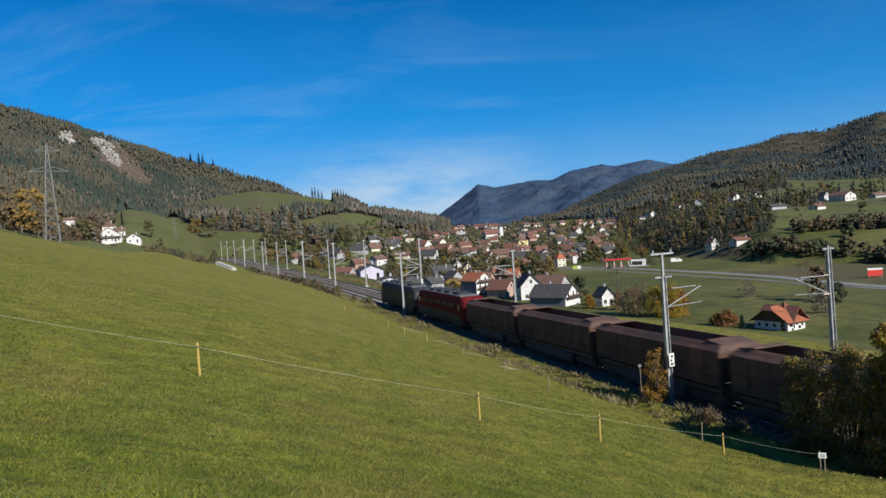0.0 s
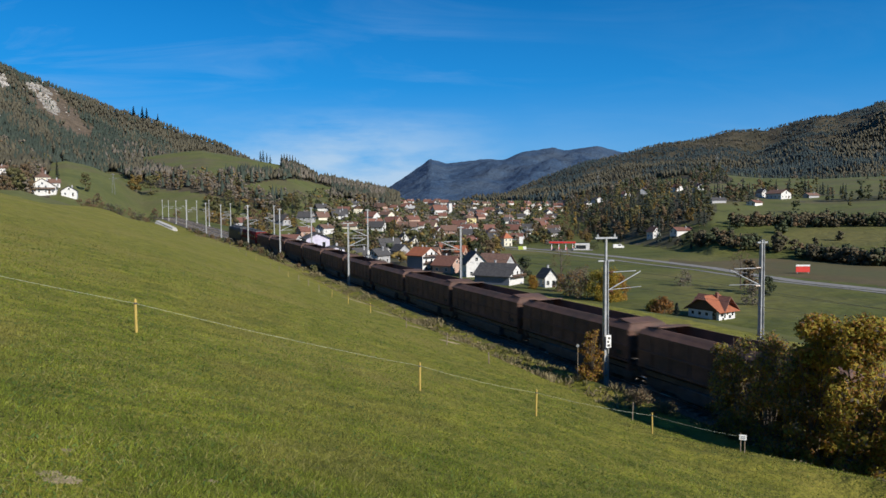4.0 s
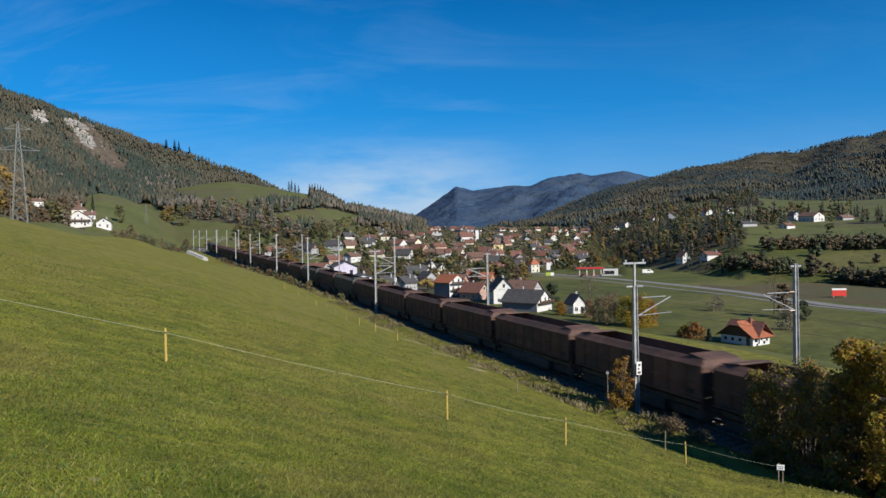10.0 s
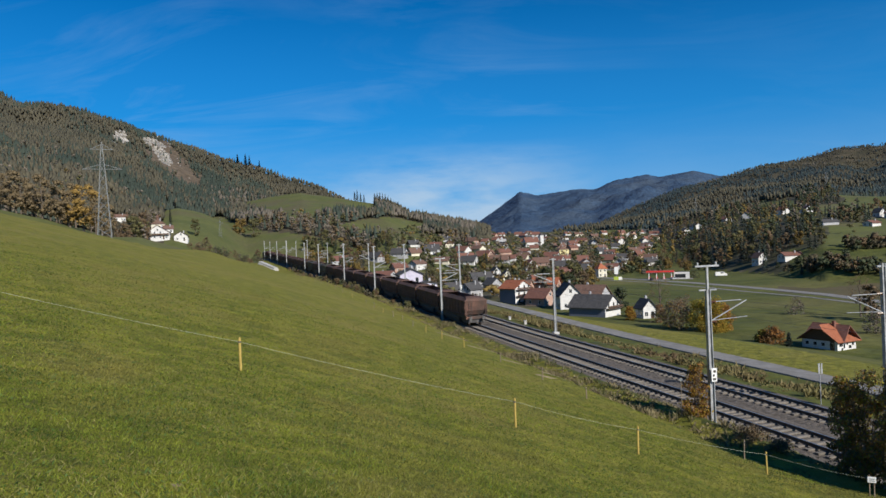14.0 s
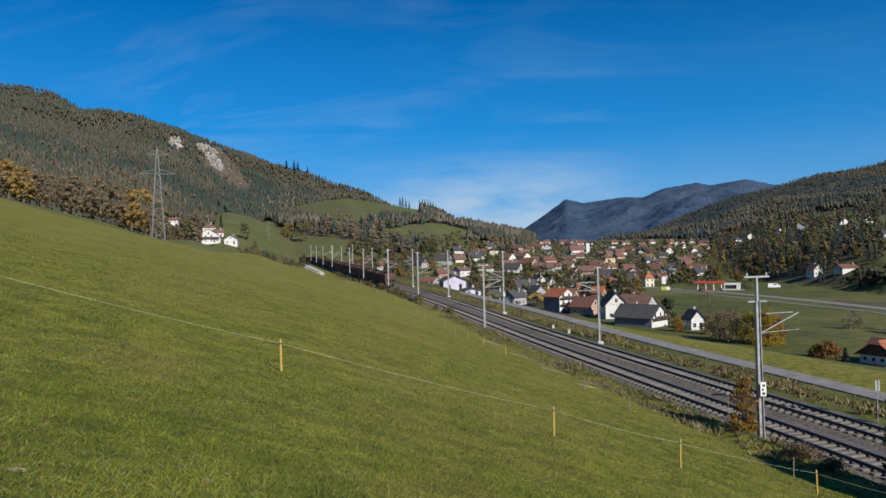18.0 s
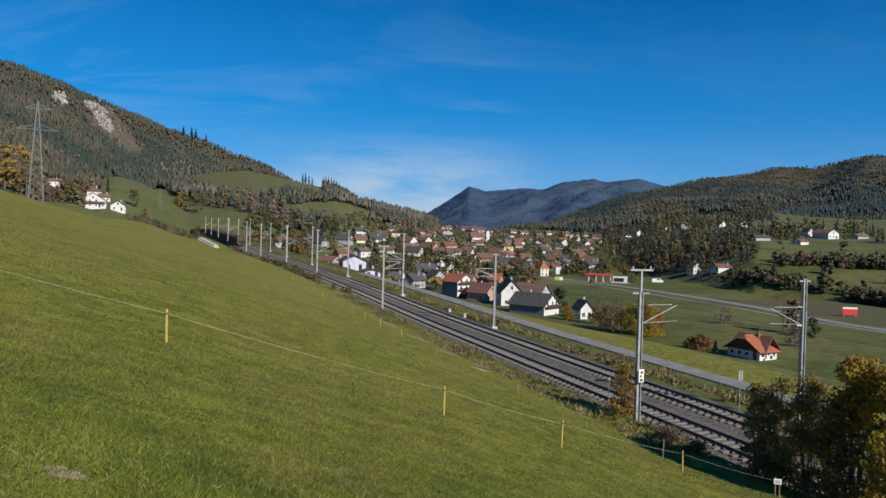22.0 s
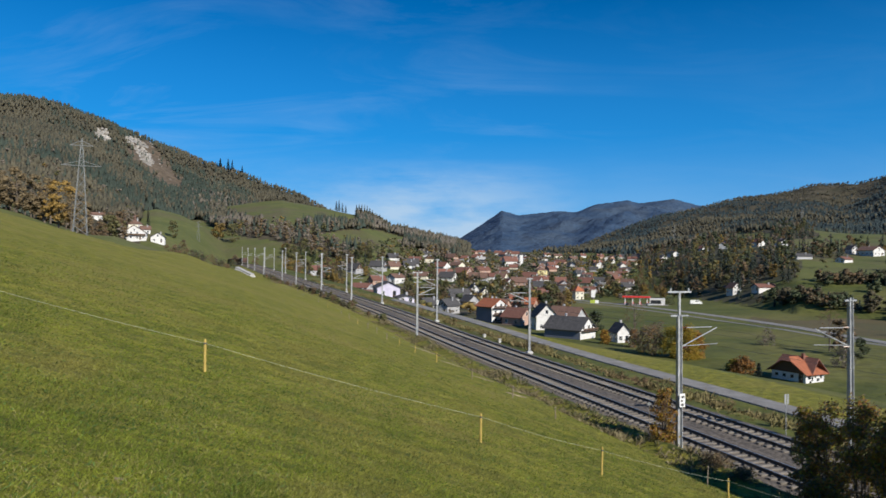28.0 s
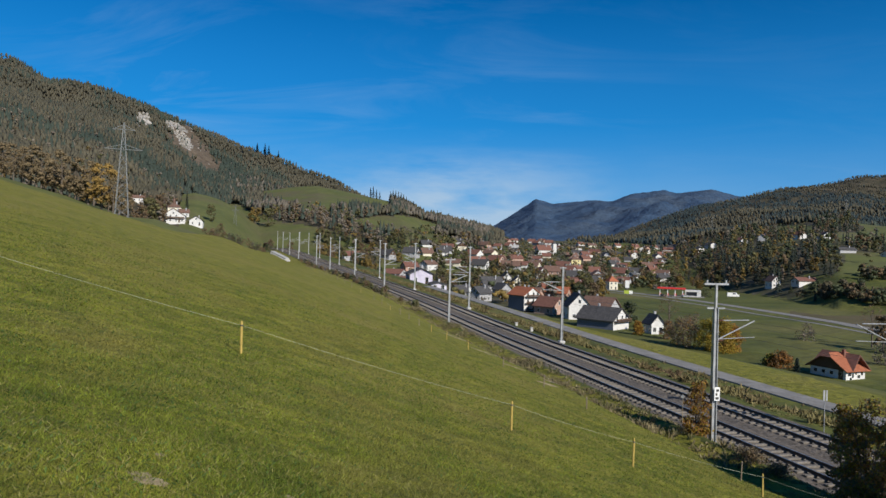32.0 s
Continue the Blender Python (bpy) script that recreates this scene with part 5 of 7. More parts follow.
# ---------------------------------------------------------------- houses
def house(x, y, turn, w, l, wall_h, roof_h, wall, roof, label, balcony=False, boards=False, storeys=2, z=None, detail=True, hip=False, group="houses of the village", size=0.72):
    """Walls with gables, a roof with overhang, windows with frames, a door and a chimney. The ridge runs along local y."""
    z = ground(x, y) - 0.3 if z is None else z
    w, l, wall_h, roof_h = w * size, l * size, wall_h * max(size, 0.8), roof_h * size
    o = thing("house", label, "house", pose(x, y, z, 0, 0, turn), group)
    bm = bmesh.new()
    if hip:
        box(bm, -w / 2, w / 2, -l / 2, l / 2, -1.5, wall_h)
    else:
        prism(bm, [(-w / 2, -1.5), (w / 2, -1.5), (w / 2, wall_h), (0, wall_h + roof_h - 0.15), (-w / 2, wall_h)], -l / 2, l / 2)
    part("wall", bm, wall, o)
    if boards and not hip:
        for s in (-1, 1):
            bm = bmesh.new()
            prism(bm, [(-w / 2 + 0.1, wall_h), (w / 2 - 0.1, wall_h), (0, wall_h + roof_h - 0.25)], s * (l / 2 + 0.02), s * (l / 2 + 0.10))
            part("gable_cladding", bm, M["wood_dark"], o)
    ov, th = 0.6, 0.22
    slope = roof_h / (w / 2)
    if hip:
        bm = bmesh.new()
        b = [bm.verts.new((sx * (w / 2 + ov), sy * (l / 2 + ov), wall_h - 0.1)) for sx, sy in ((-1, -1), (1, -1), (1, 1), (-1, 1))]
        t = [bm.verts.new((0, s * max(0.2, l / 2 - w / 2), wall_h + roof_h)) for s in (-1, 1)]
        for f in ((b[0], b[1], t[0]), (b[1], b[2], t[1], t[0]), (b[2], b[3], t[1]), (b[3], b[0], t[0], t[1]), (b[3], b[2], b[1], b[0])):
            bm.faces.new(f)
        bmesh.ops.recalc_face_normals(bm, faces=bm.faces)
        part("roof", bm, roof, o)
    else:
        for s in (-1, 1):
            bm = bmesh.new()
            e = w / 2 + ov
            prism(bm, [(0, wall_h + roof_h), (s * e, wall_h - ov * slope), (s * e, wall_h - ov * slope + th), (0, wall_h + roof_h + th)], -l / 2 - ov, l / 2 + ov)
            part("roof", bm, roof, o)
    if not (boards and storeys == 1):
        part("chimney", boxes([(w * 0.12, w * 0.12 + 0.6, l * 0.15, l * 0.15 + 0.6, wall_h + roof_h * 0.4, wall_h + roof_h + 0.9)], 0.04), M["wall_grey"], o)
    if detail:
        def window(m):
            f = part("window", boxes([(-0.55, 0.55, -0.05, 0.04, -0.7, 0.7)], 0.02), M["white_paint"], o)
            f.matrix_basis = m
            g = part("pane", boxes([(-0.45, -0.03, -0.07, -0.05, -0.6, 0.6), (0.03, 0.45, -0.07, -0.05, -0.6, 0.6)]), M["glass_dark"], f)
        sample = {}
        def copies(m):
            if not sample:
                window(m)
                sample["f"] = o.children[-1]
            else:
                src = sample["f"]
                f = again(src, o, m, "window")
                again(src.children[0], f, Matrix(), "pane")
        for st in range(storeys):
            zz = 1.6 + 2.7 * st
            if zz + 0.8 > wall_h + (roof_h * 0.5 if not hip else 0):
                continue
            for s in (-1, 1):
                k = max(2, int(w / 3.2))
                for i in range(k):
                    xx = (i + 0.5) / k * w - w / 2
                    if zz + 0.7 > wall_h and abs(xx) > w * 0.28:
                        continue
                    copies(pose(xx, s * l / 2, zz, 0, 0, 0 if s < 0 else 180))
                if zz + 0.8 < wall_h:
                    k = max(2, int(l / 3.4))
                    for i in range(k):
                        copies(pose(s * w / 2, (i + 0.5) / k * l - l / 2, zz, 0, 0, 90 if s > 0 else -90))
        if not hip and roof_h > 2.4:
            for s in (-1, 1):
                copies(pose(0, s * (l / 2 + (0.1 if boards else 0)), wall_h + roof_h * 0.35, 0, 0, 0 if s < 0 else 180))
        part("door", boxes([(w * 0.25 - 0.5, w * 0.25 + 0.5, -l / 2 - 0.05, -l / 2 + 0.02, 0.2, 2.3)], 0.02), M["wood_dark"], o)
        if balcony:
            b = part("balcony", boxes([(-w / 2 + 0.3, w / 2 - 0.3, -l / 2 - 1.2, -l / 2, 2.75, 2.92)]), M["wood_dark"], o)
            part("railing", boxes([(-w / 2 + 0.3, w / 2 - 0.3, -l / 2 - 1.22, -l / 2 - 1.14, 3.05, 3.75)]), M["wood_dark"], b)
    return o
def tall(a, y):
    return a * y, y
# houses close by, at the foot of the field
def half_hip_house(x, y, turn, w, l, wall_h, roof_h, label):
    """A low house whose roof is clipped at both gables, boarded gables, a row of small windows and a bold pattern on one wall."""
    o = thing("house", label, "house", pose(x, y, ground(x, y) - 0.2, 0, 0, turn), "houses of the village")
    part("wall", boxes([(-w / 2, w / 2, -l / 2, l / 2, -1.0, wall_h)], 0.02), M["wall_white"], o)
    ov, cut, back = 0.7, 0.74, 0.9
    e, L, z0, zt = w / 2 + ov, l / 2 + ov, wall_h - ov * roof_h / (w / 2 + ov), wall_h + roof_h - ov * roof_h / (w / 2 + ov) + 0.5
    xh, zh = e * (1 - cut), z0 + (zt - z0) * cut
    planes = [[(s * e, -L, z0), (s * xh, -L, zh), (0, -L + back, zt), (0, L - back, zt), (s * xh, L, zh), (s * e, L, z0)] for s in (-1, 1)]
    planes += [[(-xh, s * L, zh), (xh, s * L, zh), (0, s * (L - back), zt)] for s in (-1, 1)]
    for pts in planes:
        bm = bmesh.new()
        f = bm.faces.new([bm.verts.new(p) for p in pts])
        f.normal_update()
        if f.normal.z < 0:
            f.normal_flip()
        bmesh.ops.solidify(bm, geom=[f], thickness=0.16)
        # only the sunward plane is orange; the others' shade is put into red-brown tiles
        part("roof", bm, M["roof_orange" if pts[0][0] > 0 else "roof_red"], o)
    # cross wing behind, its ridge along the front; brown-red tiles hold the slope's shade
    rz, ry, rx = zt - 0.12, 1.3, w / 2 + 0.5
    for s, foot in ((-1, -1.6), (1, l / 2 + ov)):
        bm = bmesh.new()
        f = bm.faces.new([bm.verts.new(p) for p in ((-rx, ry, rz), (rx - 0.6, ry, rz), (rx + 0.2, foot, z0 + 0.1), (-rx - 0.3, foot, z0 + 0.1))])
        f.normal_update()
        if f.normal.z < 0:
            f.normal_flip()
        bmesh.ops.solidify(bm, geom=[f], thickness=0.14)
        part("wing_roof", bm, M["roof_red"], o, "tiled wing roof in the brown-red of a shaded slope")
    for s in (-1, 1):
        bm = bmesh.new()
        prism(bm, [(-w / 2, wall_h - 0.35), (w / 2, wall_h - 0.35), (w / 2, wall_h), (xh * 0.95, zh - 0.05), (-xh * 0.95, zh - 0.05), (-w / 2, wall_h)], s * l / 2, s * (l / 2 + 0.12))
        part("gable_cladding", bm, M["wood_dark"], o, "dark brown boarded gable")
        for i in range(4):
            f = part("window", boxes([(-0.42, 0.42, -0.05, 0.04, -0.4, 0.4)], 0.02), M["white_paint"], o)
            f.matrix_basis = pose(-w / 2 + (i + 0.7) * w / 4.4, s * l / 2, wall_h * 0.52, 0, 0, 0 if s < 0 else 180)
            part("pane", boxes([(-0.34, 0.34, -0.07, -0.05, -0.32, 0.32)]), M["glass_dark"], f)
    for y0, y1, z0_, z1 in ((-l * 0.40, -l * 0.22, 0.9, 1.7), (-l * 0.18, -l * 0.10, 0.5, 1.3), (-l * 0.02, l * 0.06, 1.1, 1.8), (l * 0.10, l * 0.24, 0.4, 1.0), (l * 0.28, l * 0.38, 0.9, 1.6), (-l * 0.30, -l * 0.20, 0.2, 0.6)):
        part("wall_pattern", boxes([(w / 2 + 0.004, w / 2 + 0.03, y0, y1, z0_, z1)], 0.01), M["glass_dark"], o, "black patch of a bold wall pattern")
    part("chimney", boxes([(0.5, 1.05, 0.4, 0.95, wall_h + roof_h * 0.4, zt + 0.55)], 0.04), M["roof_red"], o)
    part("door", boxes([(w * 0.30, w * 0.30 + 0.9, -l / 2 - 0.05, -l / 2 + 0.02, 0.1, 2.0)], 0.02), M["wood_dark"], o)
    return o
half_hip_house(*tall(0.4985, 134), -63, 7.4, 5.2, 2.2, 2.5, "low white house with a clipped orange tiled roof and boarded gables")
x0, y0 = tall(0.167, 208)
barn = house(x0, y0, 50, 12.5, 17, 4.0, 4.6, M["blue_grey_sides"], M["roof_grey"], "long barn with a dark roof, blue-grey boards and a white front", detail=False)
house(*tall(0.129, 235), 8, 10.2, 11, 6.4, 5.4, M["wall_white"], M["roof_grey"], "white gabled house with two attic windows", storeys=1)
house(*tall(0.163, 238), 52, 11, 15, 5.6, 4.6, M["wall_grey"], M["roof_brown"], "house with a broad brown tiled roof behind a barn", detail=False)
house(*tall(0.2405, 197), 14, 5.2, 6.5, 4.4, 3.0, M["wall_white"], M["roof_grey"], "small white gabled house in the field", storeys=1)
def gable_front(o, w, l, wall_h, roof_h, balconies):
    """A rendered front wall with windows and timber balconies on the sunny gable of a blue-grey house."""
    bm = bmesh.new()
    prism(bm, [(-w / 2 - 0.02, -1.4), (w / 2 + 0.02, -1.4), (w / 2 + 0.02, wall_h), (0, wall_h + roof_h - 0.2), (-w / 2 - 0.02, wall_h)], -l / 2 - 0.16, -l / 2 - 0.004)
    part("front_wall", bm, M["wall_white"], o, "white rendered front wall")
    for z in balconies:
        b = part("balcony", boxes([(-w / 2 + 0.2, w / 2 - 0.2, -l / 2 - 1.3, -l / 2 - 0.16, z, z + 0.15)]), M["wood_dark"], o)
        part("railing", boxes([(-w / 2 + 0.2, w / 2 - 0.2, -l / 2 - 1.32, -l / 2 - 1.24, z + 0.45, z + 0.95)]), M["wood_dark"], b, "dark timber balcony railing")
        for x in (-w * 0.28, w * 0.05, w * 0.3):
            f = part("window", boxes([(x - 0.5, x + 0.5, -l / 2 - 0.2, -l / 2 - 0.16, z + 0.3, z + 1.9)], 0.02), M["white_paint"], o)
            part("pane", boxes([(x - 0.4, x + 0.4, -l / 2 - 0.23, -l / 2 - 0.2, z + 0.4, z + 1.8)]), M["glass_dark"], f)
gable_front(barn, 9.0, 12.24, 3.2, 3.3, (2.6,))
balcony_house = house(*tall(0.053, 262), 40, 12, 12.0, 8.0, 3.8, M["blue_grey_sides"], M["roof_orange"], "timber house with an orange roof and white balcony front", detail=False)
gable_front(balcony_house, 8.64, 8.64, 6.4, 2.74, (0.4, 3.1, 5.6))
house(*tall(0.090, 252), 48, 10.5, 12, 4.2, 4.2, M["wall_pink"], M["roof_red"], "low brown-pink brick house with a red-brown tiled roof", storeys=1)
house(*tall(0.062, 300), 60, 9, 13, 5.0, 4.0, M["wall_pink"], M["roof_brown"], "house with a wide brown roof behind the orange one", detail=False)
house(*tall(0.098, 330), 65, 9, 18, 4.4, 3.6, M["wall_pink"], M["roof_orange"], "long house with a pale orange tiled roof", detail=False)
house(*tall(0.020, 330), 30, 9, 11, 5.2, 4.0, M["wall_grey"], M["roof_grey"], "grey timber house with a dark roof behind bushes", detail=False)
house(*tall(-0.012, 300), -38, 8.5, 12, 5.2, 3.6, M["wall_grey"], M["roof_grey"], "grey house with a white gable edge beside the lane")
house(*tall(0.041, 440), 10, 9, 11, 4.6, 4.4, M["wall_cream"], M["roof_grey"], "cream gabled house in the village")
house(*tall(0.069, 440), 5, 9.5, 11, 4.2, 4.4, M["wall_white"], M["roof_grey"], "white gabled house with a dark roof")
house(*tall(0.003, 385), -65, 12, 17, 4.6, 6.2, M["wall_grey"], M["roof_grey"], "large grey house with a steep slate roof")
house(*tall(0.025, 456), 15, 8, 10, 4.2, 4.4, M["wall_white"], M["roof_grey"], "small white gabled house with a dark roof")
house(*tall(0.085, 393), -58, 9, 11, 3.4, 3.4, M["wall_pink"], M["roof_red"], "low house with a red-brown roof in the village")
house(*tall(-0.090, 475), -40, 11, 14, 5.0, 3.4, M["wall_white"], M["roof_brown"], "white house with a wide brown roof")
house(*tall(-0.118, 463), -55, 10, 14, 4.0, 4.0, M["wall_pink"], M["roof_red"], "house with large red-brown tiled roofs")
house(*tall(-0.040, 330), -35, 9, 16, 3.2, 4.2, M["wall_grey"], M["roof_grey"], "long low grey-roofed house with a white gable")
house(*tall(-0.1035, 208), 18, 9.8, 9, 4.2, 2.2, M["wall_lilac"], M["roof_grey"], "lilac rendered house beside the lane")
house(*tall(-0.0765, 200), 18, 6.4, 7, 3.0, 0.8, M["wall_lilac"], M["roof_grey"], "low lilac annex beside the house")
house(*tall(0.1237, 640), 15, 13, 14, 7.2, 4.2, M["wall_yellow"], M["roof_brown"], "yellow house with a hipped brown roof", hip=True)
house(*tall(0.1786, 440), 15, 8, 8, 7.0, 5.0, M["wall_cream"], M["roof_orange"], "cream house with a steep orange roof", hip=True)
house(*tall(0.208, 520), -35, 9, 10, 5.5, 4, M["wall_white"], M["roof_grey"], "white gabled house among trees")
# farm on the left rise
xa, ya = tall(-0.4815, 415)
house(xa, ya, 22, 12.5, 13, 4.2, 4.0, M["wall_white"], M["roof_brown"], "white farmhouse with a brown roof on the rise", True, False, 2, size=1.1)
house(*tall(-0.446, 416), 20, 8, 10, 3.4, 2.6, M["wall_white"], M["roof_grey"], "low white outbuilding beside the farmhouse", storeys=1, size=1.0)
house(*tall(-0.466, 440), -60, 7, 8, 4.2, 2.8, M["wall_white"], M["roof_brown"], "white house with a brown tiled roof behind the farm")
house(*tall(-0.541, 585), -60, 8, 15, 3.6, 2.4, M["wall_white"], M["roof_brown"], "low white building at the wood's edge", storeys=1, size=1.0)
turret = house(*tall(-0.482, 470), -60, 8.5, 9, 3.4, 3.4, M["wall_cream"], M["roof_brown"], "old house with a brown roof and a small turret", hip=True, size=1.0)
cap = bmesh.new()
rod(cap, (0, 0, 6.0), (0, 0, 8.2), 0.9, 8, 0.9)
rod(cap, (0, 0, 8.2), (0, 0, 10.6), 1.2, 8, 0.06)
part("turret", cap, M["roof_brown"], turret)
# houses on the valley side
for a, y, t, w, l, roof, lab in ((0.604, 523, 20, 16, 20, "roof_brown", "white house with a dark roof on the valley side"), (0.577, 540, 15, 8, 9, "roof_grey", "small white house on the valley side"), (0.566, 478, -60, 9, 14, "roof_red", "low red-roofed cottage on the slope"), (0.657, 522, -70, 8, 17, "roof_brown", "long low grey shed on the slope"), (0.406, 429, 15, 8, 9, "roof_brown", "small white chapel house"), (0.450, 405, -75, 9, 17, "roof_red", "long house with a red tiled roof"), (0.318, 800, 15, 13, 16, "roof_grey", "white house among the autumn trees"), (0.302, 790, 15, 11, 13, "roof_grey", "white house among the autumn trees"), (0.361, 742, 20, 11, 12, "roof_red", "white house among the autumn trees"), (0.442, 664, 15, 11, 12, "roof_red", "white house on the wooded slope"), (0.391, 725, -35, 11, 13, "roof_brown", "white house on the wooded slope"), (0.475, 604, 10, 9, 12, "roof_brown", "white house on the wooded slope"), (0.209, 770, 10, 12, 12, "roof_brown", "white gabled house among the autumn trees"), (0.222, 900, -15, 12, 12, "roof_brown", "white house among the autumn trees"), (0.505, 491, -75, 8, 18, "roof_grey", "long low shed with a grey roof")):
    low = "shed" in lab or "cottage" in lab or "long" in lab
    house(*tall(a, y), t, w, l, 2.9 if low else 5.4, 2.4 if low else 4.0, M["wall_grey" if "shed" in lab else "wall_white"], M[roof], lab, storeys=1 if low else 2, detail=y < 560)
# church with a white tower
xc, yc = tall(0.072, 760)
zc = ground(xc, yc)
church = house(xc + 5, yc, -70, 12, 22, 7, 7, M["wall_white"], M["roof_red"], "white village church with a red roof", storeys=1)
tower = part("tower", boxes([(-2, 2, 11, 15, -1, 12.5)], 0.05), M["wall_white"], church)
bm = bmesh.new()
rod(bm, (0, 13, 12.5), (0, 13, 16), 2.7, 8, 0.1)
part("spire", bm, M["roof_grey"], tower)
# rest of the village, thinning out up the valley
def village():
    rng = random.Random(77)
    put = [(o.matrix_basis.translation.x, o.matrix_basis.translation.y) for o in scene.objects if o.get("category") == "house"]
    looks = [("wall_white", "roof_red"), ("wall_grey", "roof_red"), ("wall_white", "roof_brown"), ("wall_pink", "roof_brown"), ("wall_cream", "roof_red"), ("wall_grey", "roof_grey"), ("wall_pink", "roof_red"), ("wall_grey", "roof_brown"), ("wall_grey", "roof_red"), ("wall_cream", "roof_brown"), ("wall_grey", "roof_grey"), ("wall_white", "roof_grey"), ("wall_pink", "roof_red")]
    names = {"wall_white": "white", "wall_cream": "cream", "wall_pink": "pinkish", "wall_yellow": "yellow", "wall_grey": "grey"}
    roofs = {"roof_red": "red", "roof_orange": "orange", "roof_brown": "brown", "roof_grey": "slate-grey"}
    count = 0
    for _ in range(4000):
        y = rng.uniform(300, 1000)
        a = rng.uniform(-0.22, 0.20 if y < 520 else 0.27)
        x = a * y
        n, v = across_along(x, y)
        nn = n - float(bend(v))
        if nn < 70 or (a > 0.13 and y < 430) or (y < 430 and -0.125 < a) or (y < 500 and -0.13 < a < 0.1):
            continue
        if ground(x, y) / y > 0.016 or (a < -0.1 and ground(x, y) / y > -0.004):
            continue
        if any((x - p) ** 2 + (y - q) ** 2 < (17 if y < 600 else 24) ** 2 for p, q in put):
            continue
        put.append((x, y))
        wl_, rf = rng.choice(looks)
        w, l = rng.uniform(9, 12), rng.uniform(11, 19)
        house(x, y, rng.choice((-60, -72, 10, 62, 50, 75)) + rng.uniform(-10, 10), w, l, rng.uniform(2.6, 4.6), rng.uniform(3.2, 5.0), M[wl_], M[rf], "%s village house with a %s tiled roof" % (names[wl_], roofs[rf]), rng.random() < 0.3, rng.random() < 0.4, 2, detail=y < 560, size=0.80 if y < 600 else 0.72)
        count += 1
        if count > 98:
            break
    return put
PLACED = village()

# filling station with a red canopy
fx, fy = tall(0.2655, 388)
fz = ground(fx, fy)
stn = thing("filling_station", "filling station with a long red and white canopy", "filling station", pose(fx, fy, fz, 0, 0, -18))
part("canopy", boxes([(-8, 7, -3, 3, 3.9, 4.7)], 0.05), M["red_sign"], stn, "red canopy edge")
part("canopy_underside", boxes([(-7.8, 6.8, -2.8, 2.8, 3.75, 3.9)]), M["white_paint"], stn)
for x in (-6.5, -2.4, 1.6, 5.6):
    part("column", boxes([(x - 0.2, x + 0.2, -2.2, -1.8, 0, 3.75)]), M["white_paint"], stn)
    part("pump", boxes([(x - 0.5, x + 0.5, -0.6, 0.6, 0, 1.6)], 0.05), M["red_sign"], stn)
part("shop", boxes([(6.8, 15, -1, 5, 0, 3.6)], 0.05), M["wall_white"], stn)
part("shop_window", boxes([(7.4, 13, -1.06, -1.0, 0.6, 2.7)]), M["glass_dark"], stn)
part("forecourt", boxes([(-12, 17, -7, 7, -0.5, 0.06)]), M["asphalt"], stn)
def panel_sign(a, y, w, h, up, material, label, legs=2):
    x, yy = tall(a, y)
    z = ground(x, yy)
    o = thing("panel_sign", label, "sign", pose(x, yy, z, 0, 0, -10))
    part("panel", boxes([(-w / 2, w / 2, -0.1, 0.1, up, up + h)], 0.02), material, o)
    for k in range(legs):
        xx = 0 if legs == 1 else (k - 0.5) * w * 0.8
        part("leg", boxes([(xx - 0.08, xx + 0.08, -0.08, 0.08, -0.3, up)]), M["galv"], o)
    return o
gs = panel_sign(0.203, 384, 4.6, 1.9, 0.6, M["green_sign"], "yellow-green and white advertising panel in the grass")
part("white_half", boxes([(0.4, 2.25, -0.13, -0.1, 0.7, 2.4)]), M["white_paint"], gs)
panel_sign(0.201, 391, 2.2, 4.2, 3.6, M["white_paint"], "tall white price board of the filling station", 1)
rs = panel_sign(0.646, 222, 4.6, 2.0, 0.5, M["red_sign"], "red and white billboard beside the main road")
part("strip", boxes([(-2.3, 2.3, -0.14, 0.1, 2.5, 3.1)]), M["white_paint"], rs)

# parked vehicles by the filling station
def car(x, y, turn, length, height, paint, label, boxy=False):
    o = thing("van" if boxy else "car", label, "vehicle", pose(x, y, ground(x, y) + 0.08, 0, 0, turn))
    w, l, h = 0.9, length / 2, height
    bm = bmesh.new()
    side = [(-l, 0.35), (l, 0.35), (l, h * 0.6), (l * 0.72, h * 0.66), (l * 0.5, h), (-l * 0.97, h), (-l, h * 0.6)] if boxy else [(-l, 0.3), (l, 0.3), (l, h * 0.52), (l * 0.5, h * 0.62), (l * 0.15, h), (-l * 0.6, h), (-l * 0.95, h * 0.6)]
    prism(bm, side, -w, w)
    bmesh.ops.bevel(bm, geom=list(bm.edges), offset=0.06, segments=2, affect="EDGES")
    part("body", bm, paint, o)
    for sy in (-1, 1):
        part("side_window", boxes([(-l * (0.1 if boxy else 0.55), l * 0.42 if boxy else l * 0.12, sy * (w - 0.01), sy * (w + 0.012), h * 0.66, h * 0.92)]), M["glass_dark"], o)
        for sx in (-0.62, 0.62):
            wheel = part("wheel", rods([((sx * l, sy * (w - 0.18), 0.32), (sx * l, sy * (w + 0.02), 0.32), 0.32)], 14), M["steel_dark"], o)
            part("rim", rods([((sx * l, sy * (w + 0.02), 0.32), (sx * l, sy * (w + 0.03), 0.32), 0.19)], 10), M["galv"], wheel)
    part("windscreen", boxes([(l * (0.52 if boxy else 0.2), l * (0.54 if boxy else 0.22), -w * 0.8, w * 0.8, h * 0.68, h * 0.9)]), M["glass_dark"], o)
    return o
car(*tall(0.351, 394), -8, 6.4, 2.5, M["white_paint"], "white delivery van parked beside the main road", True)
car(*tall(0.252, 377), 60, 4.2, 1.45, M["loco_grey"], "dark grey car parked at the filling station")
car(*tall(0.284, 376), 20, 4.2, 1.45, M["galv"], "silver car parked at the filling station")

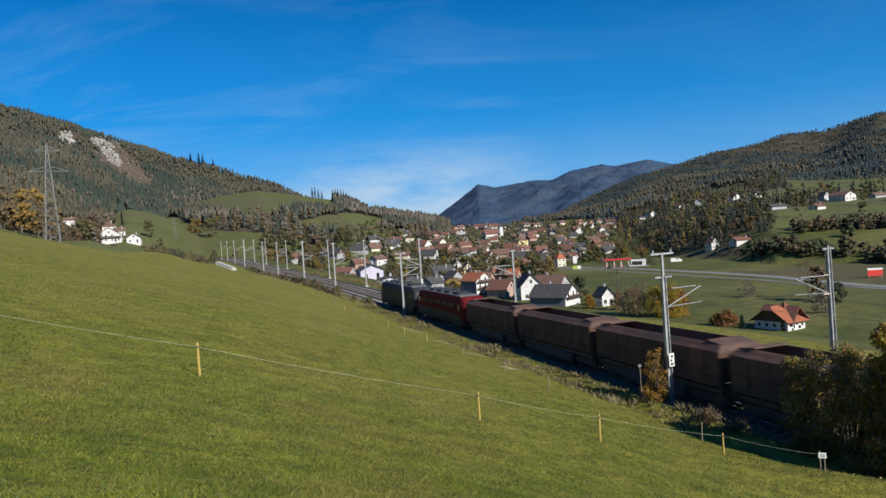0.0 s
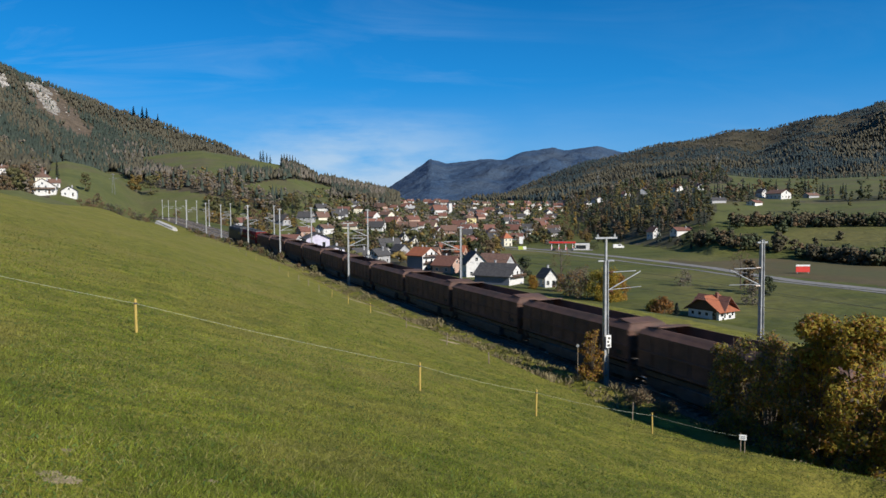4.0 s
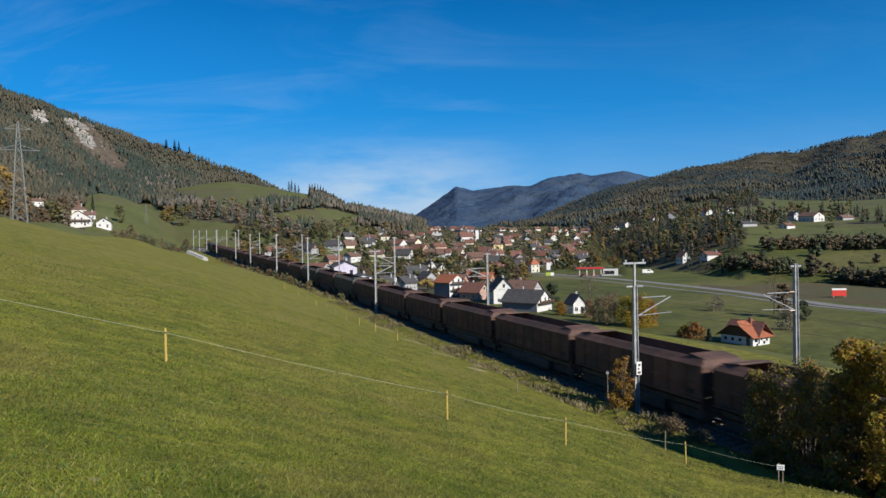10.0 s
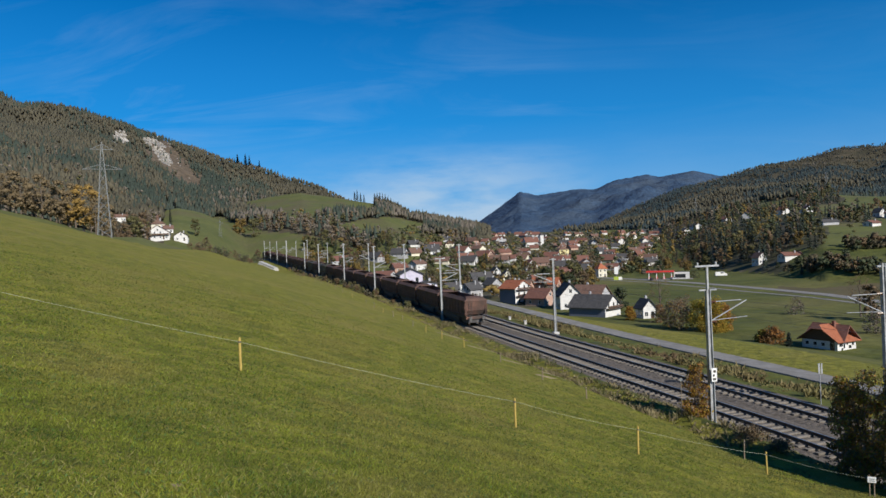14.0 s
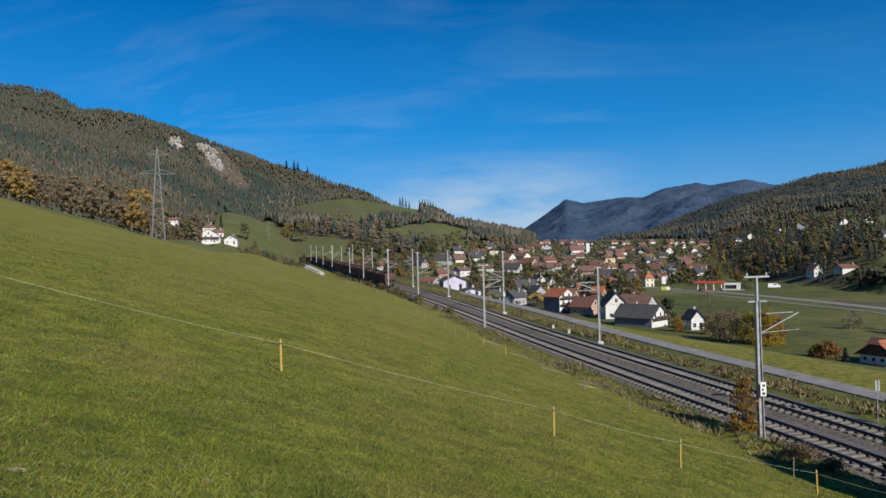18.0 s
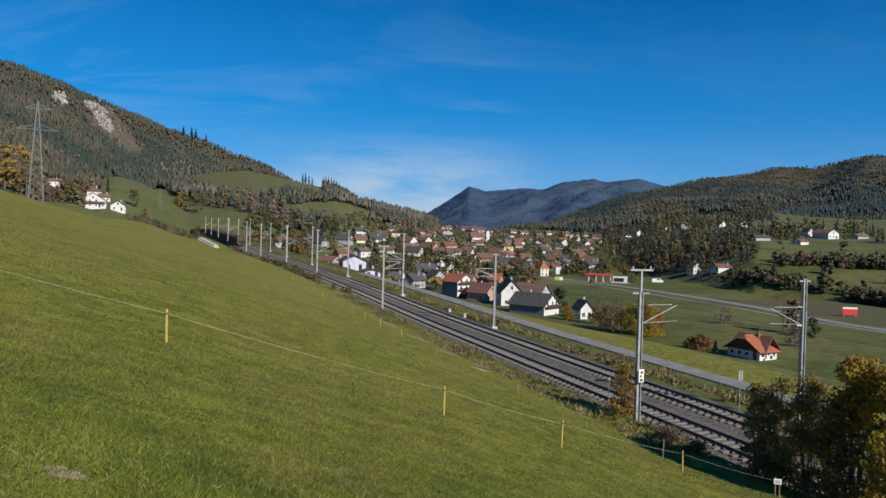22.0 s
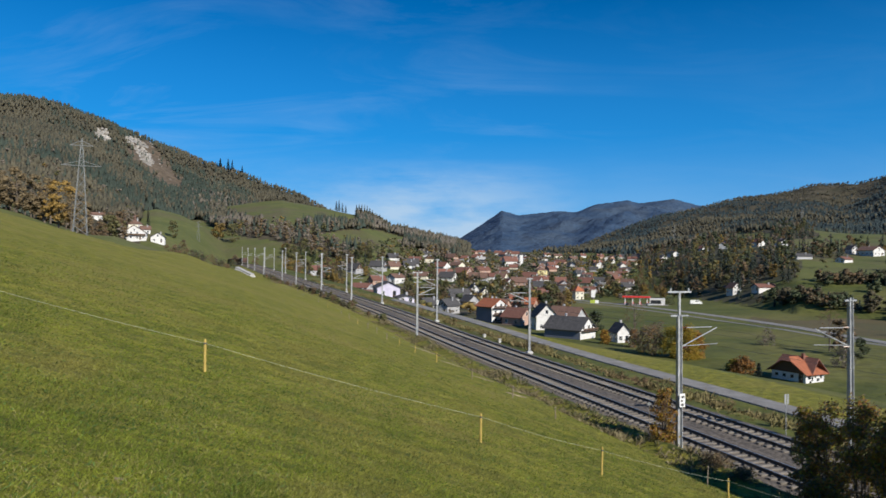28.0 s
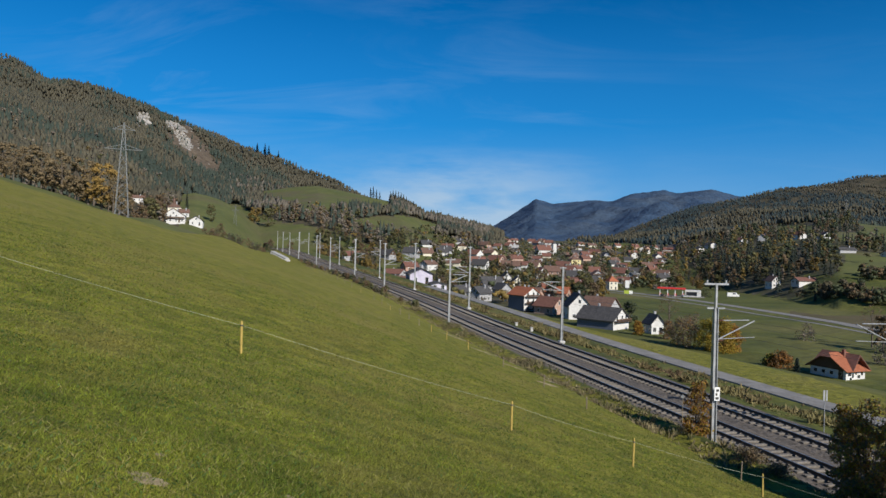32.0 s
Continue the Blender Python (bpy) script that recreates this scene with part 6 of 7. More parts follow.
# main road across the valley floor
def main_road():
    vs = np.arange(-140, 460, 5.0)
    for name, way, half, dz, label in (
            ("main_road", ((-140, 181), (150, 181), (175, 187), (200, 195), (230, 200), (272, 205), (303, 207), (350, 206), (460, 196)), 2.9, 0.10, "grey main road across the valley floor"),
            ("footpath", ((-140, 174.5), (150, 175.5), (170, 177.5), (198, 184), (233, 186.5), (257, 190), (283, 192), (320, 195), (460, 187)), 1.1, 0.08, "narrow pale path beside the main road")):
        verts = []
        for v in vs:
            c = float(np.interp(v, *zip(*way)))
            for n, d in ((c - half - 0.4, -0.35), (c - half, dz), (c + half, dz), (c + half + 0.4, -0.35)):
                x, y = C * n - S * v, S * n + C * v
                verts.append((x, y, -22.0 + d + 0.075 * max(v - 430, 0)))
        k = 4
        faces = [(i * k + j, i * k + j + 1, (i + 1) * k + j + 1, (i + 1) * k + j) for i in range(len(vs) - 1) for j in range(3)]
        ob = new(name, mesh_from(name, verts, faces, [M["asphalt"]], smooth_shade=False))
        tagged(ob, label, "road", kind="structure")
main_road()

# ---------------------------------------------------------------- pylons
def pylon(x, y, h, label):
    z = ground(x, y) - 1.0
    o = thing("power_pylon", label, "pylon", pose(x, y, z, 0, 0, 25), "power pylons")
    w = h * 0.062
    def half(t):
        return w * (1 - t) ** 0.9 + 0.12
    for sx in (-1, 1):
        for sy in (-1, 1):
            part("leg", made(tube, [(sx * half(t), sy * half(t), h * t) for t in np.linspace(0, 1, 11)], h * 0.0030, 4), M["pylon_steel"], o)
    rows = []
    for i in range(11):
        t, t2 = i / 11.5, (i + 1) / 11.5
        a, b = half(t), half(t2)
        for p, q in (((-a, -a), (b, -b)), ((a, -a), (-b, -b)), ((a, -a), (b, b)), ((a, a), (b, -b)), ((a, a), (-b, b)), ((-a, a), (b, b)), ((-a, a), (-b, -b)), ((-a, -a), (-b, b))):
            rows.append(((p[0], p[1], h * t), (q[0], q[1], h * t2), h * 0.0016))
    part("bracing", rods(rows, 4), M["pylon_steel"], o)
    for t, reach in ((0.74, 0.17), (0.93, 0.10)):
        part("crossarm", rods([((-h * reach, 0, h * t), (h * reach, 0, h * t), h * 0.004), ((-h * reach, 0, h * t), (0, 0, h * (t + 0.05)), h * 0.003), ((h * reach, 0, h * t), (0, 0, h * (t + 0.05)), h * 0.003)], 4), M["pylon_steel"], o)
    return o
pylon(*tall(-0.5645, 268), 42.5, "tall steel lattice pylon on the meadow crest")
pylon(*tall(-0.386, 505), 16, "lattice pylon in the far field")
pylon(*tall(0.319, 1000), 30, "distant lattice pylon on the ridge")
pylon(*tall(0.505, 900), 30, "distant lattice pylon on the ridge")

# ---------------------------------------------------------------- trees in the valley
KINDS = [broad_tree("autumn_tree", "golden-leaved autumn tree among the houses", 11, 3.6, M["leaf_gold"], 1, 750, 0.5), broad_tree("autumn_tree", "olive-brown autumn tree in the valley", 13, 4.2, M["leaf_olive"], 2, 800, 0.52), broad_tree("autumn_tree", "russet half-bare autumn tree in the valley", 12, 4.0, M["leaf_brown"], 3, 420), broad_tree("autumn_tree", "dull green late autumn tree in grass", 10, 4.2, M["leaf_green"], 4, 750, 0.5), broad_tree("autumn_tree", "tall thin russet half-bare autumn tree", 15, 4.2, M["leaf_brown"], 5, 300, 0.25, 0.35)]
EDGE = [broad_tree("tall_tree", "tall golden-brown autumn tree with a bare trunk", 16, 4.6, M["edge_gold"], 11, 900, 0.5, 0.15, "trees along the upper meadow edge"), broad_tree("tall_tree", "tall fading brown tree with a bare grey trunk", 17, 4.4, M["edge_brown"], 12, 620, 0.5, 0.18, "trees along the upper meadow edge"), broad_tree("tall_tree", "half-bare brown tree with thin crown", 15, 4.2, M["edge_brown"], 13, 380, 0.42, 0.18, "trees along the upper meadow edge")]
SPRUCES = [spruce_tree("spruce", "dark green spruce among autumn trees", 17, 3.2, 6), spruce_tree("spruce", "slim dark green spruce tree", 14, 2.3, 7)]
def place_trees():
    rng = random.Random(5)
    used = set()
    def plant(i, a, y, scale, spruce=False, wide=1.0):
        src = (SPRUCES if spruce else EDGE if spruce is None else KINDS)[i]
        x = a * y
        m = pose(x, y, ground(x, y) - 0.1, 0, 0, rng.uniform(0, 360))
        if (spruce, i) in used:
            o = copy_thing(src, m)
        else:
            used.add((spruce, i))
            o = src
            o.matrix_basis = m
        o.scale = (scale * wide * rng.uniform(0.85, 1.2), scale * wide * rng.uniform(0.85, 1.2), scale)
    # seen clearly: beside the lane, by the orange house, by the barn
    for i, a, y, s in ((4, 0.262, 205, 0.8), (3, 0.205, 225, 0.7), (2, 0.56, 172, 0.8), (4, 0.545, 180, 0.8), (3, 0.59, 165, 0.5), (2, -0.506, 430, 1.5), (2, -0.512, 425, 1.3), (4, -0.498, 432, 1.3), (2, -0.555, 340, 1.2), (2, -0.505, 400, 1.3), (1, -0.52, 395, 1.2), (2, -0.53, 385, 0.9), (0, -0.355, 600, 1.5), (1, -0.335, 600, 1.3), (2, -0.30, 470, 0.7), (2, -0.33, 420, 0.6), (2, -0.38, 420, 0.5), (0, -0.238, 420, 1.4), (1, -0.243, 425, 1.3), (0, -0.251, 400, 0.8), (0, -0.18, 300, 0.7), (0, -0.128, 330, 0.8), (1, -0.06, 330, 0.7), (3, 0.098, 330, 1.1), (1, 0.14, 330, 1.0), (0, 0.165, 330, 0.9), (0, 0.12, 345, 0.8), (0, 0.02, 300, 0.55), (1, -0.07, 350, 1.0)):
        plant(i, a, y, s)
    # the wood's edge along the top of the meadow
    for k in range(46):
        a = -0.572 - 0.0088 * k + rng.uniform(-0.004, 0.004)
        gold = min(abs(a + g) for g in (0.601, 0.783, 0.825, 0.93)) < 0.011
        plant(0 if gold else rng.choice((1, 1, 2)), a, rng.uniform(300, 345), rng.uniform(0.95, 1.3) * (1.1 if gold else 1.0), None)
    for a, k in ((-0.355, 2.0), (-0.343, 2.3), (-0.337, 2.2), (-0.322, 1.8), (-0.10, 0.9), (-0.115, 1.0), (-0.062, 1.0)):
        plant(1, a, 1480 if a < -0.2 else 1040, k, True, 1.5)
    for a, y, k in ((-0.180, 1005, 1.0), (-0.176, 1015, 1.15), (-0.171, 1010, 0.95), (-0.166, 1020, 0.8), (-0.150, 1000, 1.1), (-0.146, 1012, 1.2), (-0.142, 1005, 1.25), (-0.138, 1015, 1.2), (-0.134, 1008, 1.2), (-0.130, 1016, 1.1), (-0.126, 1004, 1.05), (-0.122, 1012, 0.95), (-0.118, 1003, 0.8)):
        plant(0, a, y - 12, k * 0.95, True, 1.25)
    plant(1, -0.462, 475, 1.1, True)
    # round the two houses at the foot of the valley side, and by the houses higher up
    for i, a, y, k, spruce in ((0, 0.436, 428, 0.8, True), (1, 0.428, 440, 0.9, True), (0, 0.478, 404, 0.75, True), (1, 0.486, 398, 0.8, True), (1, 0.420, 452, 0.9, False), (0, 0.463, 432, 1.0, False), (2, 0.445, 446, 0.9, False), (1, 0.394, 446, 0.8, False), (0, 0.385, 455, 1.1, True), (3, 0.432, 396, 0.35, False), (3, 0.468, 384, 0.35, False), (1, 0.495, 408, 0.8, False), (2, 0.590, 552, 0.8, False), (0, 0.625, 545, 0.7, False), (1, 0.548, 500, 0.7, False), (2, 0.535, 512, 0.9, False), (0, 0.522, 520, 0.8, True), (1, 0.64, 530, 0.6, False), (2, 0.69, 520, 0.7, False)):
        plant(i, a, y, k, spruce)
    plant(1, -0.424, 455, 0.9)
    plant(2, -0.408, 425, 0.55)
    plant(2, -0.519, 470, 1.2)
    # through the village
    for _ in range(900):
        y = rng.uniform(300, 600)
        a = rng.uniform(-0.26, 0.34)
        n, v = across_along(a * y, y)
        nn = n - float(bend(v))
        if ground(a * y, y) / y > 0.022 or nn < 50 or (a > 0.16 and y < 460) or any((a * y - p) ** 2 + (y - q) ** 2 < 81 for p, q in PLACED):
            continue
        if any(0 < q - y < 40 and abs(p / q - a) < 6.5 / y for p, q in PLACED):
            continue
        plant(rng.choice((0, 1, 1, 2, 2, 3, 4)), a, y, rng.uniform(0.4, 0.85)) if rng.random() < 0.82 else plant(rng.randrange(2), a, y, rng.uniform(0.45, 0.9), True)
place_trees()

# the wooded belt along the stream and the loose woods of the valley side, joined
def hides_house(x, y, reach):
    """True where a tree would stand between the camera and a house."""
    taken = np.array(PLACED)
    return ((taken[None, :, 1] > y[:, None]) & (taken[None, :, 1] < y[:, None] + reach) & (np.abs(taken[None, :, 0] / taken[None, :, 1] - (x / y)[:, None]) < 7.0 / y[:, None])).any(1)
def slope_trees():
    rng = np.random.default_rng(91)
    want = 15000
    a = rng.uniform(0.06, 0.95, want)
    y = rng.uniform(225, 1000, want)
    x = a * y
    n, v = across_along(x, y)
    z, kind = land(x, y)
    limit = np.interp(a, (0.1, 0.3, 0.5, 0.8), (1100, 950, 900, 760))
    clump = 0.5 + 0.5 * wob(x, y, 33, 6.0)
    n0 = n
    brink = np.interp(a, (0.30, 0.386, 0.485, 0.60, 0.77), (296, 290, 262, 264, 259)) + 5 * wob(x, y, 21, 2.0)
    p = np.where((kind == 3) | (kind == 8), 0.33 + 0.2 * wob(x, y, 28, 8.0), np.where((kind == 1) & (n0 > brink), 0.26 * clump, np.where(kind == 2, 0.006, 0.0)))
    p = np.where((a < 0.2) & (y < 520), 0, p)
    e_ = z / y + 0.004 * wob(x, y, 25, 3.0)
    hedge = ((e_ > -0.028) & (e_ < -0.018) & (a > 0.52)) | ((n0 > brink) & (n0 < brink + 15) & (a > 0.44))
    p = np.where((a > 0.44) & (z / y < -0.012), np.where(hedge, 1.0, 0.02 * (n0 > brink)), p)
    p = np.where(n0 < brink, 0, p)
    taken = np.array(PLACED)
    clear = np.array([((taken - (i, j)) ** 2).sum(1).min() > 110 for i, j in zip(x, y)])
    keep = (rng.random(want) < p) & clear & ~(hides_house(x, y, 60) & (rng.random(want) < 0.9)) & (y < limit)
    tone = wob(x, y, 45, 3.0)
    V, F, I = [], [], []
    base = 0
    for px, py, pz, t, pick in zip(x[keep], y[keep], z[keep], tone[keep], rng.random(keep.sum())):
        spruce = pick < 0.34 - 0.14 * t
        low = px / py > 0.44 and pz / py < -0.012
        h = rng.uniform(3.5, 7.0) if low else rng.uniform(6, 17)
        spruce = spruce and h > 5
        if spruce:
            k = 130
            tt = rng.random(k) ** 0.75
            an = rng.random(k) * 6.283
            rr = h * 0.2 * (1 - tt) ** 0.85 * rng.uniform(0.6, 1.1, k) + 0.2
            zz = h * (0.06 + 0.94 * tt)
            c, s_ = np.cos(an), np.sin(an)
            w = 0.16 * rr + 0.25
            o = np.zeros(k)
            q = np.stack([np.stack([o, o, zz + 0.3], 1), np.stack([c * rr * 0.6 - s_ * w, s_ * rr * 0.6 + c * w, zz - 0.2 * rr], 1), np.stack([c * rr, s_ * rr, zz - 0.3 * rr], 1), np.stack([c * rr * 0.6 + s_ * w, s_ * rr * 0.6 - c * w, zz - 0.2 * rr], 1)], 1).reshape(-1, 3)
            mat_i, f = 4, np.arange(k * 4).reshape(-1, 4)
        else:
            sp = h * (rng.uniform(0.5, 0.75) if low else rng.uniform(0.17, 0.28))
            m_ = 12
            t_ = rng.uniform(0.08, 0.95, m_)
            wide = sp * (0.25 + 0.75 * np.sin(np.pi * np.clip(t_ * 0.9 + 0.12, 0, 1)))
            an = rng.random(m_) * 6.283
            out = wide * rng.random(m_) ** 0.5 * 0.8
            cen = np.stack([np.cos(an) * out, np.sin(an) * out, h * t_], 1)
            q, f = leaf_cloud(cen, sp * rng.uniform(0.26, 0.48, m_), 150, 0.46, rng, core=0.6)
            mat_i = (6, 6, 3, 6, 2, 6, 3, 6)[int(rng.integers(8))] if low else (0, 1, 5, 2, 2, 3, 3, 1)[int(rng.integers(8))] if t > -0.2 else (5, 2, 3, 1, 5, 2, 3, 3)[int(rng.integers(8))]
        q = q + (px, py, pz)
        V.append(q)
        F.append(f + base)
        I.append(np.full(len(f), mat_i))
        base += len(q)
    ob = new("valley_wood", mesh_from("valley_wood", np.concatenate(V), np.concatenate(F), [M["leaf_gold"], M["leaf_olive"], M["leaf_brown"], M["leaf_green"], M["conifer"], M["bare_twigs"], M["hedge"]], np.concatenate(I)))
    tagged(ob, "gold, brown and dark green autumn woods on the valley side", "woods", kind="stuff")
slope_trees()
def leafy_stuff(name, label, category, xs, ys, heights, width, leaves, size, mats, rng, weights):
    z, _ = land(xs, ys)
    V, F, I, base = [], [], [], 0
    for px, py, pz, h in zip(xs, ys, z, heights):
        sp = h * rng.uniform(*width)
        t_ = rng.uniform(0.12, 0.95, 9)
        an = rng.random(9) * 6.283
        out = sp * (0.3 + 0.7 * np.sin(np.pi * t_)) * rng.random(9) ** 0.5 * 0.8
        cen = np.stack([np.cos(an) * out, np.sin(an) * out, h * t_], 1)
        q, f = leaf_cloud(cen, sp * rng.uniform(0.30, 0.52, 9), leaves, size, rng, core=0.64 if size > 0.3 else 0.0)
        V.append(q + (px, py, pz))
        F.append(f + base)
        I.append(np.full(len(f), int(rng.choice(len(mats), p=weights))))
        base += len(q)
    ob = new(name, mesh_from(name, np.concatenate(V), np.concatenate(F), mats, np.concatenate(I)))
    tagged(ob, label, category, kind="stuff")
def left_woods():
    rng = np.random.default_rng(41)
    a, y = rng.uniform(-0.95, -0.02, 9000), rng.uniform(290, 720, 9000)
    x = a * y
    _, kind = land(x, y)
    keep = (kind == 3) & (rng.random(9000) < np.where(a < -0.45, 0.26, 0.5))
    taken = np.array(PLACED)
    keep &= np.array([((taken - (i, j)) ** 2).sum(1).min() > 90 for i, j in zip(x, y)])
    keep &= ~hides_house(x, y, 130)
    leafy_stuff("slope_wood", "brown and olive half-bare autumn wood above the meadow", "woods", x[keep], y[keep], rng.uniform(6, 12, keep.sum()), (0.22, 0.34), 68, 0.45, [M["leaf_brown"], M["leaf_olive"], M["bare_twigs"], M["leaf_gold"]], rng, (0.24, 0.18, 0.55, 0.03))
    # bushes along the field edge beside the line, and the hedge behind the crest
    v = np.concatenate([rng.uniform(105, 270, 70), rng.uniform(275, 330, 60)])
    n = np.concatenate([rng.uniform(20.6, 23.2, 70), rng.uniform(-14, 12, 60)])
    x, y = at_track(n, v)
    h = np.concatenate([rng.uniform(0.4, 1.4, 70), rng.uniform(1.5, 4.5, 60)])
    leafy_stuff("edge_bushes", "brown and olive bushes along the field edge", "bushes", x, y, h, (0.4, 0.6), 150, 0.22, [M["leaf_brown"], M["leaf_olive"], M["leaf_green"], M["autumn"]], rng, (0.35, 0.3, 0.15, 0.2))
left_woods()
def garden_shrubs():
    """Hedges, garden bushes and small trees between the houses, joined."""
    rng = np.random.default_rng(17)
    want = 4600
    a = rng.uniform(-0.24, 0.26, want)
    y = rng.uniform(285, 1000, want)
    x = a * y
    n, v = across_along(x, y)
    n = n - bend(v)
    z, kind = land(x, y)
    taken = np.array(PLACED)
    clear = np.array([((taken - (i, j)) ** 2).sum(1).min() > 36 for i, j in zip(x, y)])
    keep = (n > 88) & clear & ~(hides_house(x, y, 36) & (rng.random(want) < 0.85)) & (z / y < 0.03) & ~((a > 0.15) & (y < 430))
    V, F, I, base = [], [], [], 0
    for px, py, pz in zip(x[keep], y[keep], z[keep]):
        h = rng.uniform(1.2, 4.5) if rng.random() < 0.8 else rng.uniform(5.0, 9.0)
        sp = min(h, 8.0) * rng.uniform(0.35, 0.55)
        cen = np.stack([rng.normal(0, 0.5 * sp, 4), rng.normal(0, 0.5 * sp, 4), h * rng.uniform(0.3, 0.8, 4)], 1)
        q, f = leaf_cloud(cen, sp * rng.uniform(0.4, 0.65, 4), 46, 0.40, rng, core=0.6)
        V.append(q + (px, py, pz))
        F.append(f + base)
        I.append(np.full(len(f), int(rng.choice((0, 1, 1, 1, 2, 2, 2, 3, 3)))))
        base += len(q)
    ob = new("garden_shrubs", mesh_from("garden_shrubs", np.concatenate(V), np.concatenate(F), [M["leaf_gold"], M["leaf_olive"], M["bare_twigs"], M["leaf_green"]], np.concatenate(I)))
    tagged(ob, "brown and green garden shrubs between the village houses", "shrubs", kind="stuff")
garden_shrubs()
# bushy trees beside the lane and round the orange-roofed house
for a, y, h, s, kinds, label in ((0.336, 160, 7.0, 2.3, (("bush_gold", 3400), ("bush_olive", 900)), "golden bushy tree growing beside the lane"), (0.352, 162, 5.5, 1.8, (("bush_gold", 900), ("bush_rust", 1300)), "russet bushy tree beside the lane"), (0.316, 163, 6.5, 2.2, (("bush_olive", 2200), ("bush_gold", 700)), "olive bushy tree beside the lane"), (0.292, 166, 7.0, 2.5, (("pale_twigs", 1500), ("bush_rust", 400)), "grey-brown half-bare tree beside the lane"), (0.278, 172, 5.8, 2.0, (("pale_twigs", 1400), ("bush_olive", 500)), "grey-brown half-bare tree beside the lane"), (0.218, 192, 4.0, 1.7, (("bush_gold", 900), ("bush_rust", 900)), "russet and gold bush by the small house"), (0.262, 184, 4.4, 1.7, (("pale_twigs", 1100), ("bush_rust", 400)), "half-bare brown bush by the small house"), (0.4432, 134, 3.3, 0.5, (("conifer", 1500),), "dark green columnar cypress beside the garden"), (0.421, 140, 3.6, 2.2, (("bush_rust", 1500), ("leaf_brown", 600)), "round russet bush beside the garden"), (0.408, 142, 2.8, 1.8, (("bush_olive", 900), ("bush_rust", 400)), "low olive garden bush"), (0.565, 150, 6.0, 2.4, (("bare_twigs", 900),), "thin leafless tree behind the house"), (0.313, 386, 4.6, 3.2, (("leaf_green", 900), ("leaf_olive", 400)), "dense dark green bush beside the filling station"), (0.455, 190, 5.0, 2.6, (("bare_twigs", 600),), "thin leafless tree in the field")):
    x, y_ = tall(a, y)
    k = 1.2 if a < 0.36 and y < 190 else 1.0
    shrub("bushy_tree", label, pose(x, y_, ground(x, y_) - 0.1), h * k, s * k * k, tuple((M[q], c) for q, c in kinds), int(a * 1000), 0.2, 7)

lx, ly = at_track(33.0, 34.7)
ls = thing("trackside_pole", "thin grey pole with a small plate beside the rails", "sign", pose(float(lx), float(ly), ground(float(lx), float(ly)), 0, 0, 20))
part("pole", rods([((0, 0, -0.3), (0, 0, 2.75), 0.026)], 8), M["galv"], ls)
for dx in (-0.11, 0.11):
    part("plate", boxes([(dx - 0.06, dx + 0.06, -0.06, -0.03, 2.1, 2.75)], 0.01), M["galv"], ls)
for n, v, h in ((34.0, 92.0, 0.42), (33.9, 86.0, 0.5)):
    x, y = at_track(n, v)
    cab = thing("trackside_cabinet", "small pale concrete cabinet beside the ballast", "cabinet", pose(float(x), float(y), ground(float(x), float(y)), 0, 0, 18), "cabinets beside the line")
    part("box", boxes([(-0.18, 0.18, -0.16, 0.16, -0.3, h)], 0.03), M["concrete"], cab)
    part("lid", boxes([(-0.21, 0.21, -0.19, 0.19, h, h + 0.05)], 0.02), M["wall_grey"], cab)
def on_slope(a, e):
    """Where a line of sight meets the slope."""
    for y in np.arange(2.5, 60, 0.05):
        if ground(a * y, y) > e * y:
            return a * y, y
    return a * 60, 60
rng_m = np.random.default_rng(8)
spots = [(*on_slope(a, e), r, 1.25) for a, e, r in ((-0.494, -0.376, 0.10), (-0.281, -0.388, 0.05), (-0.512, -0.366, 0.07), (-0.807, -0.322, 0.07), (-0.481, -0.334, 0.05))]
spots += [(*(float(q) for q in at_track(n, v)), r, 2.2) for n, v, r in ((18.0, 49.0, 0.55), (18.4, 58.0, 0.7), (17.6, 41.5, 0.4), (18.9, 70.0, 0.8), (19.2, 45.0, 0.4))]
